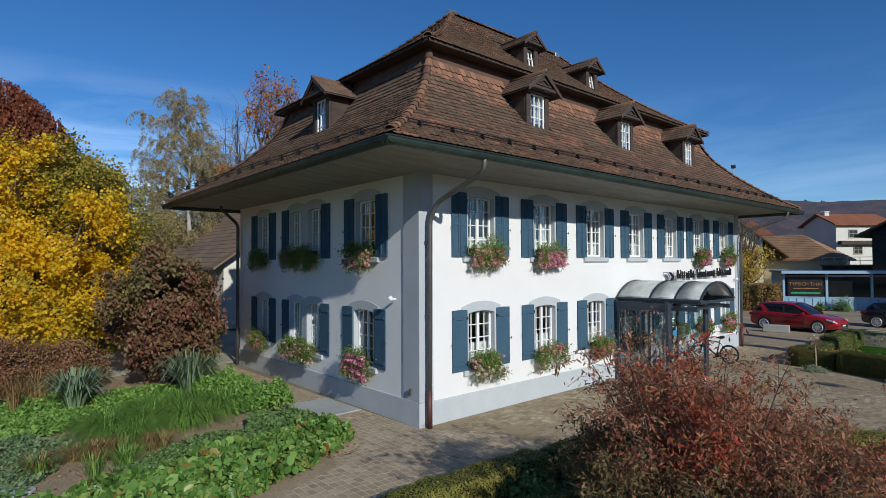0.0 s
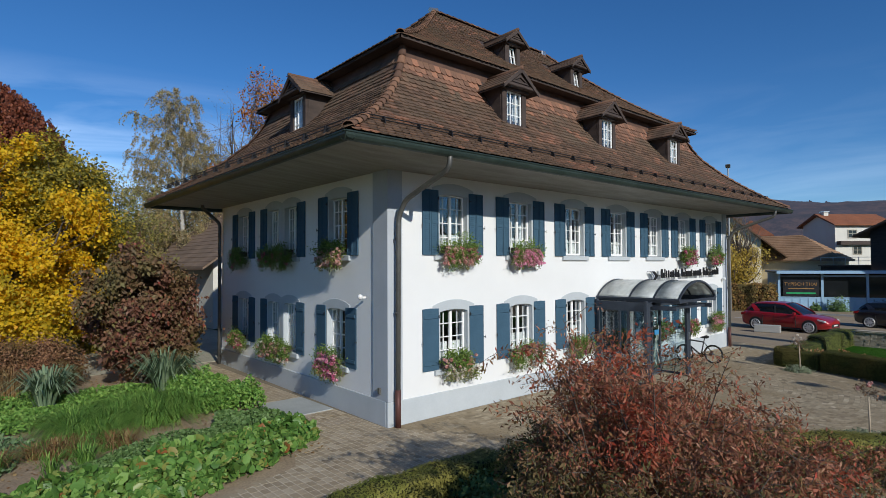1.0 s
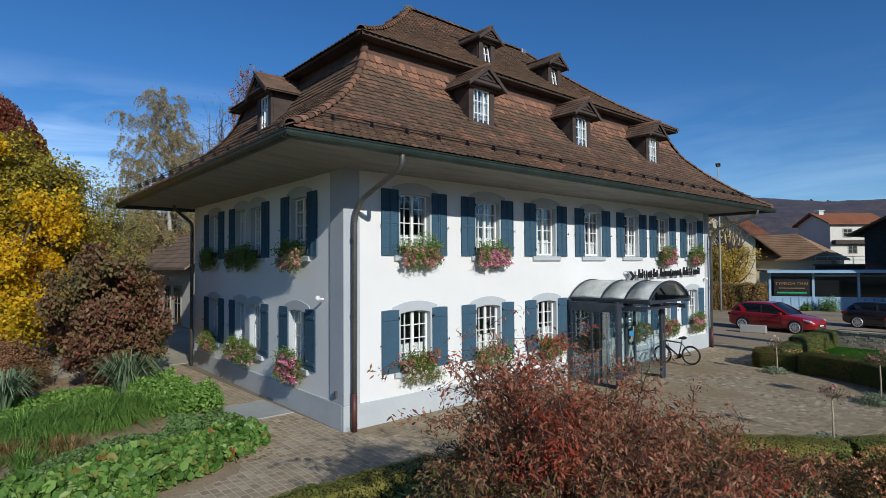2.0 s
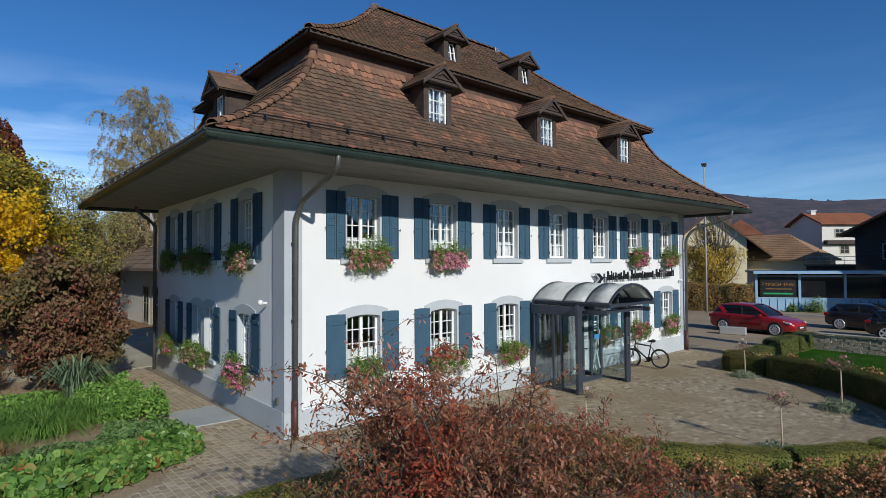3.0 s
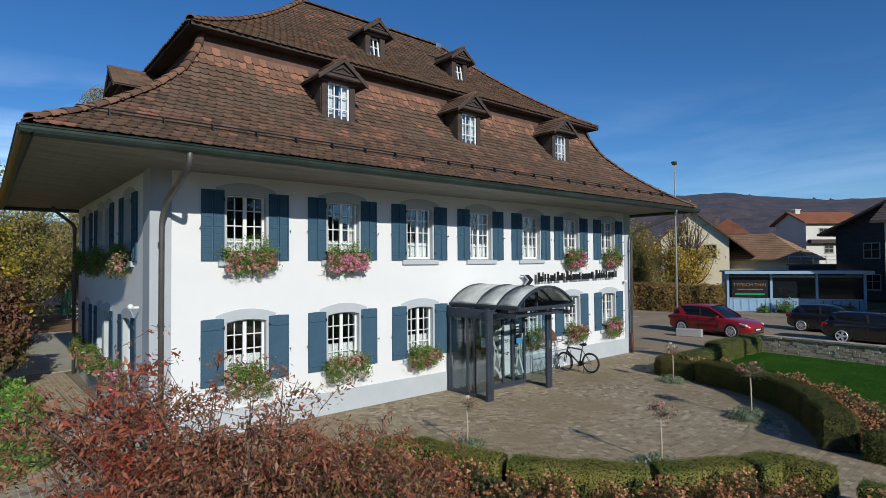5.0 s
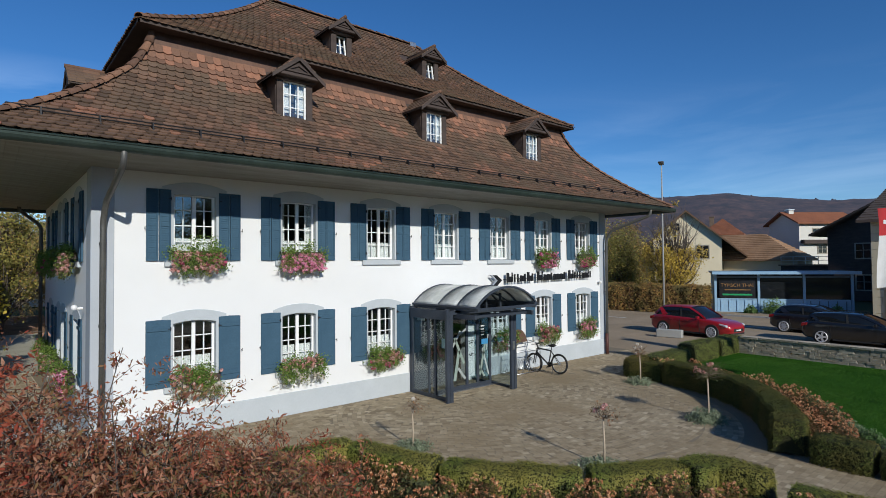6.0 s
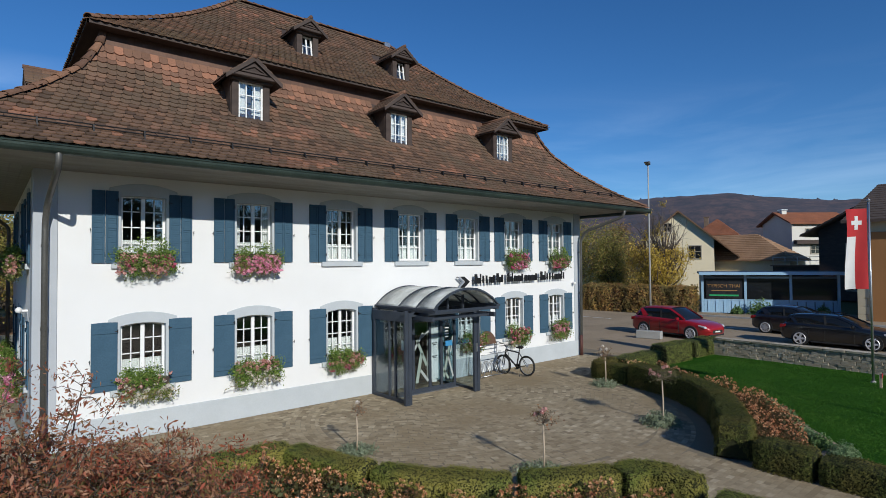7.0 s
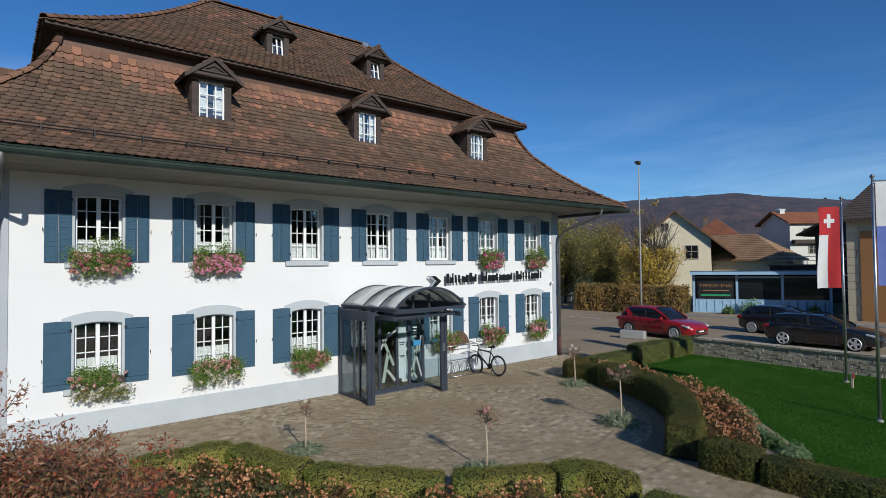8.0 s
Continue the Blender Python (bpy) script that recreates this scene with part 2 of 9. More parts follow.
def blob_points(rng, n, radii, shell=0.55):
    """Points in an ellipsoid, more of them near its skin."""
    d = rng.normal(size=(n, 3))
    d /= np.linalg.norm(d, axis=1)[:, None]
    r = shell + (1 - shell) * rng.random(n) ** 0.7
    return d * r[:, None] * np.array(radii), d


def bent(p0, p1, rng, sag=0.15, n=5):
    p0, p1 = np.array(p0, float), np.array(p1, float)
    k = np.linalg.norm(p1 - p0)
    off = rng.normal(size=3) * sag * k
    return [tuple(p0 + (p1 - p0) * t + off * math.sin(math.pi * t)) for t in np.linspace(0, 1, n)]


def tree(name, label, at, height, crown_at, radii, mat_leaf, mat_bark, seed, clusters=260, per=110, size=0.09, spread=0.45,
         trunk=0.18, limbs=46, twigs=160, shell=0.35, hang=0.0, long=1.6, stretch=1.0, lumps=0.35, category="tree", taper=0.0, oval=False, bare=0.0):
    """Trunk, limbs to the main clusters, twigs, and a crown of leaf clusters with an uneven outline."""
    rng = np.random.default_rng(seed)
    ob = thing(name, label, category, Matrix.Translation(at))
    cc, d = blob_points(rng, clusters, radii, shell)
    lump = np.array([noise.noise(Vector(v * 1.7) + Vector((seed * 3.1, 0, 0))) for v in d])
    cc *= (1 + lumps * lump)[:, None]
    if taper:
        cc[:, :2] *= (1 - taper * (cc[:, 2:] / radii[2] * 0.5 + 0.5))
    cc += np.array(crown_at)
    cc[:, 2] = np.maximum(cc[:, 2], 0.25)
    wood = Buf()
    top = (crown_at[0] * 0.8, crown_at[1] * 0.8, height * 0.86)
    axis = [np.array(p) for p in bent((0, 0, -0.1), top, rng, 0.03, 9)]
    rad = [trunk * (1 - 0.9 * i / 8) for i in range(9)]
    wood.tube(axis, rad, 9)
    order = rng.permutation(clusters)
    ends = []
    for i in order[:limbs]:
        c = cc[i]
        k = np.clip(c[2] / height * 0.72 - 0.08, 0.1, 0.9) * 8
        j = int(k)
        p0 = axis[j] + (axis[min(j + 1, 8)] - axis[j]) * (k - j)
        path = bent(p0, c, rng, 0.1, 6)
        r0 = rad[j] * 0.5
        wood.tube(path, [r0 * (1 - 0.85 * q / 5) for q in range(6)], 6)
        ends.append(path)
    for i in order[limbs:limbs + twigs]:
        c = cc[i]
        best = min(ends[:60], key=lambda e: np.linalg.norm(np.array(e[3]) - c))
        wood.tube(bent(best[rng.integers(2, 5)], c, rng, 0.12, 5), [trunk * 0.09 * (1 - 0.2 * q) for q in range(5)], 4)
    part("trunk", wood, mat_bark, ob, smooth=True)
    pts = np.repeat(cc, per, 0)
    off = rng.normal(size=pts.shape) * spread
    off[:, 2] *= stretch
    if stretch > 1:
        off[:, 2] -= abs(off[:, 2]) * 0.6
    pts = pts + off * rng.uniform(0.5, 1.1, size=(len(cc), 1)).repeat(per, 0)
    pts[:, 2] = np.maximum(pts[:, 2], 0.06)
    if bare:
        pts = pts[np.repeat((cc[:, 2] < bare) | (rng.random(len(cc)) < 0.04), per)]
    outw = pts - np.array(crown_at)
    outw /= np.linalg.norm(outw, axis=1)[:, None] + 1e-6
    part("crown", leaf_mesh("crown", pts, size, mat_leaf, rng, long, 0.35, hang, outw * 0.5, oval=oval), mat_leaf, ob)
    return ob


# ---- the surfaces of this place ----
RENDER_WHITE = surface("white_render", (0.735, 0.735, 0.73), (0.785, 0.785, 0.78), 0.5, 60, 0.9, bump=0.25, dist=0.004, grain=0.06)
PALE_GREY = surface("pale_grey_paint", (0.44, 0.475, 0.50), (0.51, 0.545, 0.57), 0.8, 45, 0.85, bump=0.2, dist=0.004, grain=0.1)
PILASTER_GREY = surface("pilaster_paint", (0.40, 0.43, 0.47), (0.46, 0.49, 0.53), 0.8, 45, 0.85, bump=0.2, dist=0.004, grain=0.08)
BAND_GREY = surface("band_paint", (0.25, 0.28, 0.33), (0.31, 0.34, 0.39), 0.8, 45, 0.85, bump=0.2, dist=0.004, grain=0.08)
# board colour darkened to deepen the shade under the eaves
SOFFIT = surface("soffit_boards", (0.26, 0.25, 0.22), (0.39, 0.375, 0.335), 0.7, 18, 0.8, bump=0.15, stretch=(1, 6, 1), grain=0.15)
SHUTTER_BLUE = surface("shutter_blue_paint", (0.046, 0.096, 0.145), (0.064, 0.124, 0.182), 1.6, 40, 0.8, bump=0.12, grain=0.2, spec=0.1)
WINDOW_WHITE = surface("window_white_gloss", (0.80, 0.80, 0.79), (0.86, 0.86, 0.85), 2, 60, 0.4, bump=0.05, grain=0.04)
CURTAIN = surface("white_curtain", (0.72, 0.72, 0.70), (0.82, 0.82, 0.80), 3, 90, 0.95, bump=0.1, grain=0.1)
GLASS = glass_mat("window_glass")
PORCH_GLASS = glass_mat("porch_glass", (0.80, 0.88, 0.90))
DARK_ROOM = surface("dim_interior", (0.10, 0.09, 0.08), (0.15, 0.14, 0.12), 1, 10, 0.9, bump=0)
IRON = surface("dark_iron", (0.02, 0.02, 0.022), (0.04, 0.04, 0.042), 4, 60, 0.5, 0.6, bump=0.1)
COPPER_GREEN = surface("weathered_copper", (0.026, 0.042, 0.036), (0.062, 0.088, 0.075), 1.2, 30, 0.42, 0.35, bump=0.1, grain=0.35)
PIPE_BROWN = surface("weathered_pipe", (0.10, 0.10, 0.095), (0.17, 0.165, 0.15), 1.5, 30, 0.5, 0.4, bump=0.08, grain=0.3)
PIPE_FOOT = surface("rust_red_pipe", (0.09, 0.035, 0.03), (0.14, 0.06, 0.05), 2, 30, 0.55, 0.3, bump=0.1, grain=0.3)
COPPER_BAND = surface("brown_copper_sheet", (0.11, 0.065, 0.048), (0.19, 0.105, 0.075), 0.9, 14, 0.55, 0.3, bump=0.1, stretch=(1, 1, 0.35), grain=0.3)
DARK_WOOD = surface("dark_stained_wood", (0.045, 0.032, 0.027), (0.085, 0.06, 0.05), 1.5, 30, 0.75, bump=0.3, stretch=(1, 1, 3), grain=0.35)
BRIGHT_METAL = surface("galvanised_metal", (0.45, 0.46, 0.47), (0.58, 0.59, 0.6), 3, 40, 0.35, 0.9, bump=0.05)
WHITE_METAL = surface("white_plastic", (0.72, 0.72, 0.72), (0.8, 0.8, 0.8), 3, 40, 0.4, bump=0.02, grain=0.05)
PORCH_METAL = surface("anthracite_frame", (0.045, 0.055, 0.075), (0.065, 0.078, 0.10), 2, 40, 0.38, 0.3, bump=0.04, grain=0.12)
PORCH_ROOF = bpy.data.materials.new("smoked_acrylic")
_t, _b, _o = links(PORCH_ROOF)
_c = ramp(_t, noise_out(_t, 1.6, 5, 0.65), [(0.35, (0.50, 0.52, 0.50)), (0.65, (0.80, 0.82, 0.80))])
_t.links.new(_c, _b.inputs["Base Color"])
_b.inputs["Roughness"].default_value = 0.22
_tr = _t.nodes.new("ShaderNodeBsdfTransparent")
_tr.inputs["Color"].default_value = (0.80, 0.83, 0.82, 1)
_mx = node(_t, "ShaderNodeMixShader")
_mx.inputs[0].default_value = 0.25
_t.links.new(_b.outputs[0], _mx.inputs[1]), _t.links.new(_tr.outputs[0], _mx.inputs[2])
_t.links.new(_mx.outputs[0], _o.inputs["Surface"])
ROOF_TILE = pieces_mat("clay_roof_tile", [(0.0, (0.085, 0.054, 0.038)), (0.3, (0.136, 0.083, 0.056)), (0.7, (0.171, 0.101, 0.066)), (0.92, (0.22, 0.125, 0.08)),
                                          (0.98, (0.195, 0.118, 0.082)), (1.0, (0.30, 0.15, 0.095))], 0.85, 28, dirt=(0.13, 0.092, 0.062), dirt_scale=0.7)
NEW_TILE = pieces_mat("newer_clay_tile", [(0.0, (0.17, 0.093, 0.062)), (0.5, (0.21, 0.115, 0.077)), (0.8, (0.28, 0.142, 0.09)), (1.0, (0.36, 0.17, 0.105))], 0.85, 28)
RIDGE_TILE = pieces_mat("clay_ridge_tile", [(0.0, (0.12, 0.065, 0.045)), (0.6, (0.19, 0.10, 0.065)), (1.0, (0.27, 0.14, 0.085))], 0.85, 24, dirt=(0.09, 0.07, 0.05))
PAVER = pieces_mat("stone_paver", [(0.0, (0.235, 0.185, 0.12)), (0.2, (0.325, 0.26, 0.17)), (0.6, (0.39, 0.318, 0.212)), (0.85, (0.42, 0.34, 0.228)), (1.0, (0.54, 0.45, 0.32))],
                   0.9, 9, 0.15, dirt=(0.28, 0.215, 0.13), dirt_scale=0.4)
PATH_BRICK = pieces_mat("path_brick", [(0.0, (0.29, 0.225, 0.14)), (0.4, (0.39, 0.31, 0.20)), (0.75, (0.46, 0.37, 0.25)), (1.0, (0.55, 0.46, 0.33))],
                        0.85, 26, 0.4, dirt=(0.32, 0.26, 0.19), dirt_scale=0.5)
PALE_JOINT = surface("pale_mortar_joint", (0.50, 0.43, 0.32), (0.62, 0.54, 0.42), 0.7, 60, 0.95, bump=0.3, grain=0.3)
JOINT_SAND = surface("joint_sand", (0.20, 0.165, 0.115), (0.26, 0.215, 0.15), 0.7, 60, 0.95, bump=0.3, grain=0.35)
WALL_STONE = pieces_mat("rough_wall_stone", [(0.0, (0.34, 0.295, 0.22)), (0.5, (0.46, 0.40, 0.31)), (1.0, (0.58, 0.51, 0.40))], 0.9, 14, 0.5, 0.012, dirt=(0.32, 0.265, 0.19), dirt_scale=1.5)
CONCRETE = surface("grey_concrete", (0.30, 0.30, 0.29), (0.40, 0.40, 0.385), 0.9, 30, 0.9, bump=0.25, grain=0.2)
SLAB = surface("blue_grey_slab", (0.34, 0.36, 0.355), (0.44, 0.46, 0.45), 0.9, 30, 0.85, bump=0.25, grain=0.2)
ASPHALT = surface("asphalt", (0.31, 0.245, 0.170), (0.42, 0.33, 0.233), 0.35, 70, 0.95, bump=0.4, dist=0.004, grain=0.35, spec=0.08)
YARD = surface("pale_yard_paving", (0.34, 0.32, 0.24), (0.50, 0.47, 0.36), 0.5, 20, 0.95, bump=0.3, grain=0.3)
LITTER = surface("leaf_litter", (0.17, 0.085, 0.04), (0.34, 0.20, 0.10), 1.2, 14, 0.98, bump=0.8, dist=0.03, grain=0.5)
WALL_JOINT = surface("grey_wall_mortar", (0.22, 0.19, 0.14), (0.32, 0.275, 0.21), 1.5, 30, 0.95, bump=0.4, grain=0.3)
KERB = surface("kerb_stone", (0.30, 0.29, 0.27), (0.38, 0.37, 0.35), 0.8, 30, 0.9, bump=0.3, grain=0.2)
LINE_PAINT = surface("road_line_paint", (0.55, 0.55, 0.53), (0.68, 0.68, 0.66), 1.5, 50, 0.8, bump=0.1, grain=0.25)
SOIL = surface("garden_soil", (0.30, 0.22, 0.14), (0.48, 0.37, 0.25), 1.2, 22, 0.98, bump=0.6, dist=0.02, grain=0.5)
MEADOW = surface("meadow_ground", (0.05, 0.075, 0.02), (0.10, 0.11, 0.04), 0.12, 8, 0.95, bump=0.6, dist=0.05, grain=0.4)
LAWN = surface("lawn_turf", (0.020, 0.078, 0.006), (0.042, 0.125, 0.010), 0.6, 40, 0.95, bump=0.8, dist=0.02, grain=0.45, spec=0.05)
BARK = surface("grey_brown_bark", (0.08, 0.062, 0.05), (0.16, 0.13, 0.105), 3, 20, 0.95, bump=0.8, dist=0.02, stretch=(1, 1, 0.3), grain=0.4)
BIRCH_BARK = surface("birch_bark", (0.30, 0.28, 0.25), (0.55, 0.53, 0.49), 5, 14, 0.85, bump=0.4, stretch=(1, 1, 2.5), grain=0.6)
TWIG = surface("pale_twig", (0.16, 0.12, 0.085), (0.30, 0.235, 0.17), 4, 30, 0.9, bump=0.4, grain=0.3)
STAKE = surface("pale_wood_stake", (0.40, 0.32, 0.23), (0.54, 0.44, 0.33), 4, 30, 0.85, bump=0.3, stretch=(1, 1, 0.3), grain=0.25)


# ---- the house: plan in metres ----
WX0, WX1, WY0, WY1 = 7.89, 26.62, 10.05, 21.25      # outer faces of the walls
EX0, EX1, EY0, EY1 = 5.72, 28.85, 8.17, 23.13       # edge of the lower eaves
SLX, SLY = 3.45, 3.05                               # run of the steep lower roof
EAVE_Z, BAND_Z = 6.16, 9.14
UX0, UX1, UY0, UY1, UP_Z, RIDGE_Z = 8.90, 25.70, 10.92, 20.40, 9.62, 13.33
UR = 5.08                                           # run of the upper hips
FRONT_X = (9.94, 12.54, 15.13, 17.66, 20.16, 22.50, 25.0)
LOW_PROFILE = ((0, 0), (0.2, 0.36), (0.4, 0.81), (0.64, 1.43), (0.855, 2.14), (0.97, 2.70), (1.0, 2.98))


def low_z(q):
    """Height of the flared lower roof at the share q of its run."""
    for (a, za), (b, zb) in zip(LOW_PROFILE, LOW_PROFILE[1:]):
        if q <= b:
            return EAVE_Z + za + (zb - za) * (q - a) / (b - a)
    return EAVE_Z + LOW_PROFILE[-1][1]


def up_z(q):
    return UP_Z + (RIDGE_Z - UP_Z) * (0.70 * q + 0.30 * q ** 2.0)


house = thing("bank_house", "two-storey white house with blue shutters and brown mansard roof", "house",
              Matrix.Translation((17.25, 15.65, 0)))


def wall_mesh(u0, u1, z0, z1, holes, thick):
    """A wall in (u, depth, z) with rectangular openings through it; depth grows inwards."""
    us = sorted({u0, u1, *[h[0] for h in holes], *[h[1] for h in holes]})
    zs = sorted({z0, z1, *[h[2] for h in holes], *[h[3] for h in holes]})
    def solid(i, j):
        if not (0 <= i < len(us) - 1 and 0 <= j < len(zs) - 1):
            return False
        u, z = (us[i] + us[i + 1]) / 2, (zs[j] + zs[j + 1]) / 2
        return not any(h[0] < u < h[1] and h[2] < z < h[3] for h in holes)
    b = Buf()
    for i in range(len(us) - 1):
        for j in range(len(zs) - 1):
            if not solid(i, j):
                continue
            a, c, e, g = us[i], us[i + 1], zs[j], zs[j + 1]
            for y in (0, thick):
                b.add([(a, y, e), (c, y, e), (c, y, g), (a, y, g)], [(0, 1, 2, 3)])
            for (di, dj, p, q) in ((-1, 0, (a, e), (a, g)), (1, 0, (c, e), (c, g)), (0, -1, (a, e), (c, e)), (0, 1, (a, g), (c, g))):
                if not solid(i + di, j + dj):
                    b.add([(p[0], 0, p[1]), (q[0], 0, q[1]), (q[0], thick, q[1]), (p[0], thick, p[1])], [(0, 1, 2, 3)])
    return b


def arch(w, z0, zs, rise, n=9):
    """An opening's outline: up one side, over a flat arch, down the other."""

    top = [(-w + 2 * w * k / (n - 1), zs + rise * (1 - (2 * k / (n - 1) - 1) ** 2)) for k in range(n)]
    return [(-w, z0)] + top + [(w, z0)]


FRONT_M = lambda x: pose(x, WY0, 0)
LEFT_M = lambda y: pose(WX0, y, 0, 0, 0, -90)

# openings: centre, sill height, spring height, half width
UPPER, GROUND = (3.96, 5.44), (1.14, 2.52)
front_open = [(x, *UPPER, 0.47) for x in FRONT_X] + [(x, *GROUND, 0.47) for x in FRONT_X if x != FRONT_X[3]]
left_open = [(12.35, *UPPER, 0.47), (12.45, *GROUND, 0.47), (19.0, *UPPER, 0.47), (19.0, *GROUND, 0.47)]
left_pairs = [(15.2, *UPPER, 0.42), (16.45, *UPPER, 0.42), (15.25, *GROUND, 0.42), (16.45, *GROUND, 0.42)]
HOLE = lambda c, s, e, w: (c - w - 0.05, c + w + 0.05, s - 0.05, e + 0.14)
DOOR_HOLE = (16.75, 18.45, -0.3, 2.35)
WALL_TOP = 6.02
fh = [HOLE(*o) for o in front_open] + [DOOR_HOLE]
part("front_wall", wall_mesh(WX0, WX1, -0.3, WALL_TOP, fh, 0.42), RENDER_WHITE, house, "white rendered front wall", pose(0, WY0, 0), world=True)
lh = [(-(h[1]), -(h[0]), h[2], h[3]) for h in (HOLE(*o) for o in left_open + left_pairs)]
part("side_wall", wall_mesh(-WY1, -WY0 - 0.42, -0.3, WALL_TOP, lh, 0.42), RENDER_WHITE, house, "white rendered side wall", pose(WX0, 0, 0, 0, 0, -90), world=True)
part("side_wall", wall_mesh(WY0 + 0.42, WY1, -0.3, WALL_TOP, [], 0.42), RENDER_WHITE, house, "white rendered side wall", pose(WX1, 0, 0, 0, 0, 90), world=True)
part("back_wall", wall_mesh(-WX1 + 0.42, -WX0 - 0.42, -0.3, WALL_TOP, [], 0.42), RENDER_WHITE, house, "white rendered back wall", pose(0, WY1, 0, 0, 0, 180), world=True)
# floors, ceiling and walls inside close the rooms; their dark colour makes them dim
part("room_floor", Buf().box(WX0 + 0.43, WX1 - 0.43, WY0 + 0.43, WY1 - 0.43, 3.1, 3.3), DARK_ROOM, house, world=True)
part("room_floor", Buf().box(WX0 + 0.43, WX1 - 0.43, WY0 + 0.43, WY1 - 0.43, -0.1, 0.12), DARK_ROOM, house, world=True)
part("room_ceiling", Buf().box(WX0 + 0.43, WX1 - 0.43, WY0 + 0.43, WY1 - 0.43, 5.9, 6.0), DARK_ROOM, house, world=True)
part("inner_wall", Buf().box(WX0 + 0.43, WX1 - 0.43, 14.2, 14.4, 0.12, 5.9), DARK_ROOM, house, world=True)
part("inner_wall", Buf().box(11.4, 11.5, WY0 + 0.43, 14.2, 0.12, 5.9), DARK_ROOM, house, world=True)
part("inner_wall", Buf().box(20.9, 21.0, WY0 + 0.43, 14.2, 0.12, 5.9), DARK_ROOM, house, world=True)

# socle and corner pilasters
SO = 0.035
soc = Buf().box(WX0 - SO, DOOR_HOLE[0] - 0.5, WY0 - SO, WY0 + 0.05, -0.3, 0.56)
part("socle", soc, PALE_GREY, house, "pale blue-grey painted socle", bevel=0.012, world=True)
part("socle", Buf().box(DOOR_HOLE[1] + 0.45, WX1 + SO, WY0 - SO, WY0 + 0.05, -0.3, 0.62), PALE_GREY, house, "pale blue-grey painted socle", bevel=0.012, world=True)
part("socle", Buf().box(WX0 - SO, WX0 + 0.05, WY0 + 0.05, WY1 + SO, -0.3, 0.58), PALE_GREY, house, "pale blue-grey painted socle", bevel=0.012, world=True)
for x0, x1 in ((WX0 - 0.03, WX0 + 0.40), (WX1 - 0.40, WX1 + 0.03)):
    part("pilaster", Buf().box(x0, x1, WY0 - 0.03, WY0 + 0.60, 0.56, 5.95), PILASTER_GREY, house, "pale grey corner pilaster", bevel=0.008, world=True)

# soffit: boarded, level under the eaves all round
def soffit(poly0, poly1, boards, label):
    for k in range(boards):
        b = Buf()
        f0, f1 = k / boards, (k + 0.982) / boards
        a = [Vector(p).lerp(Vector(q), f0) for p, q in zip(poly0, poly1)]
        c = [Vector(p).lerp(Vector(q), f1) for p, q in zip(poly0, poly1)]
        b.add(a + c[::-1] + [p + Vector((0, 0, 0.03)) for p in a + c[::-1]], [(0, 1, 2, 3), (7, 6, 5, 4), (0, 4, 5, 1), (1, 5, 6, 2), (2, 6, 7, 3), (3, 7, 4, 0)])
        part("soffit_board", b, SOFFIT, house, label, world=True)


SZ0, SZ1 = 5.90, 6.05
soffit([(WX0, WY0, SZ0), (WX1, WY0, SZ0)], [(EX0 + 0.08, EY0 + 0.08, SZ1), (EX1 - 0.08, EY0 + 0.08, SZ1)], 9, "board soffit under the eaves, coloured darker for shade")
soffit([(WX0, WY0, SZ0), (WX0, WY1, SZ0)], [(EX0 + 0.08, EY0 + 0.08, SZ1), (EX0 + 0.08, EY1 - 0.08, SZ1)], 10, "board soffit under the eaves, coloured darker for shade")
soffit([(WX1, WY0, SZ0), (WX1, WY1, SZ0)], [(EX1 - 0.08, EY0 + 0.08, SZ1), (EX1 - 0.08, EY1 - 0.08, SZ1)], 10, "board soffit under the eaves, coloured darker for shade")
soffit([(WX0, WY1, SZ0), (WX1, WY1, SZ0)], [(EX0 + 0.08, EY1 - 0.08, SZ1), (EX1 - 0.08, EY1 - 0.08, SZ1)], 9, "board soffit under the eaves, coloured darker for shade")
over = Buf()
r0 = [(EX0 + 0.05, EY0 + 0.05), (EX1 - 0.05, EY0 + 0.05), (EX1 - 0.05, EY1 - 0.05), (EX0 + 0.05, EY1 - 0.05)]
r1 = [(WX0 + 0.3, WY0 + 0.3), (WX1 - 0.3, WY0 + 0.3), (WX1 - 0.3, WY1 - 0.3), (WX0 + 0.3, WY1 - 0.3)]
over.add([(*p, 6.10) for p in r0] + [(*p, 6.06) for p in r1], [(i, (i + 1) % 4, 4 + (i + 1) % 4, 4 + i) for i in range(4)])
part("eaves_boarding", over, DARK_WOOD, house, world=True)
fas = Buf()
for a, c in zip(r0, r0[1:] + r0[:1]):
    m = pose((a[0] + c[0]) / 2, (a[1] + c[1]) / 2, 6.08, 0, 0, math.degrees(math.atan2(c[1] - a[1], c[0] - a[0])))
    fas.obox(m, math.dist(a, c) + 0.03, 0.03, 0.14)
part("fascia", fas, SOFFIT, house, world=True)


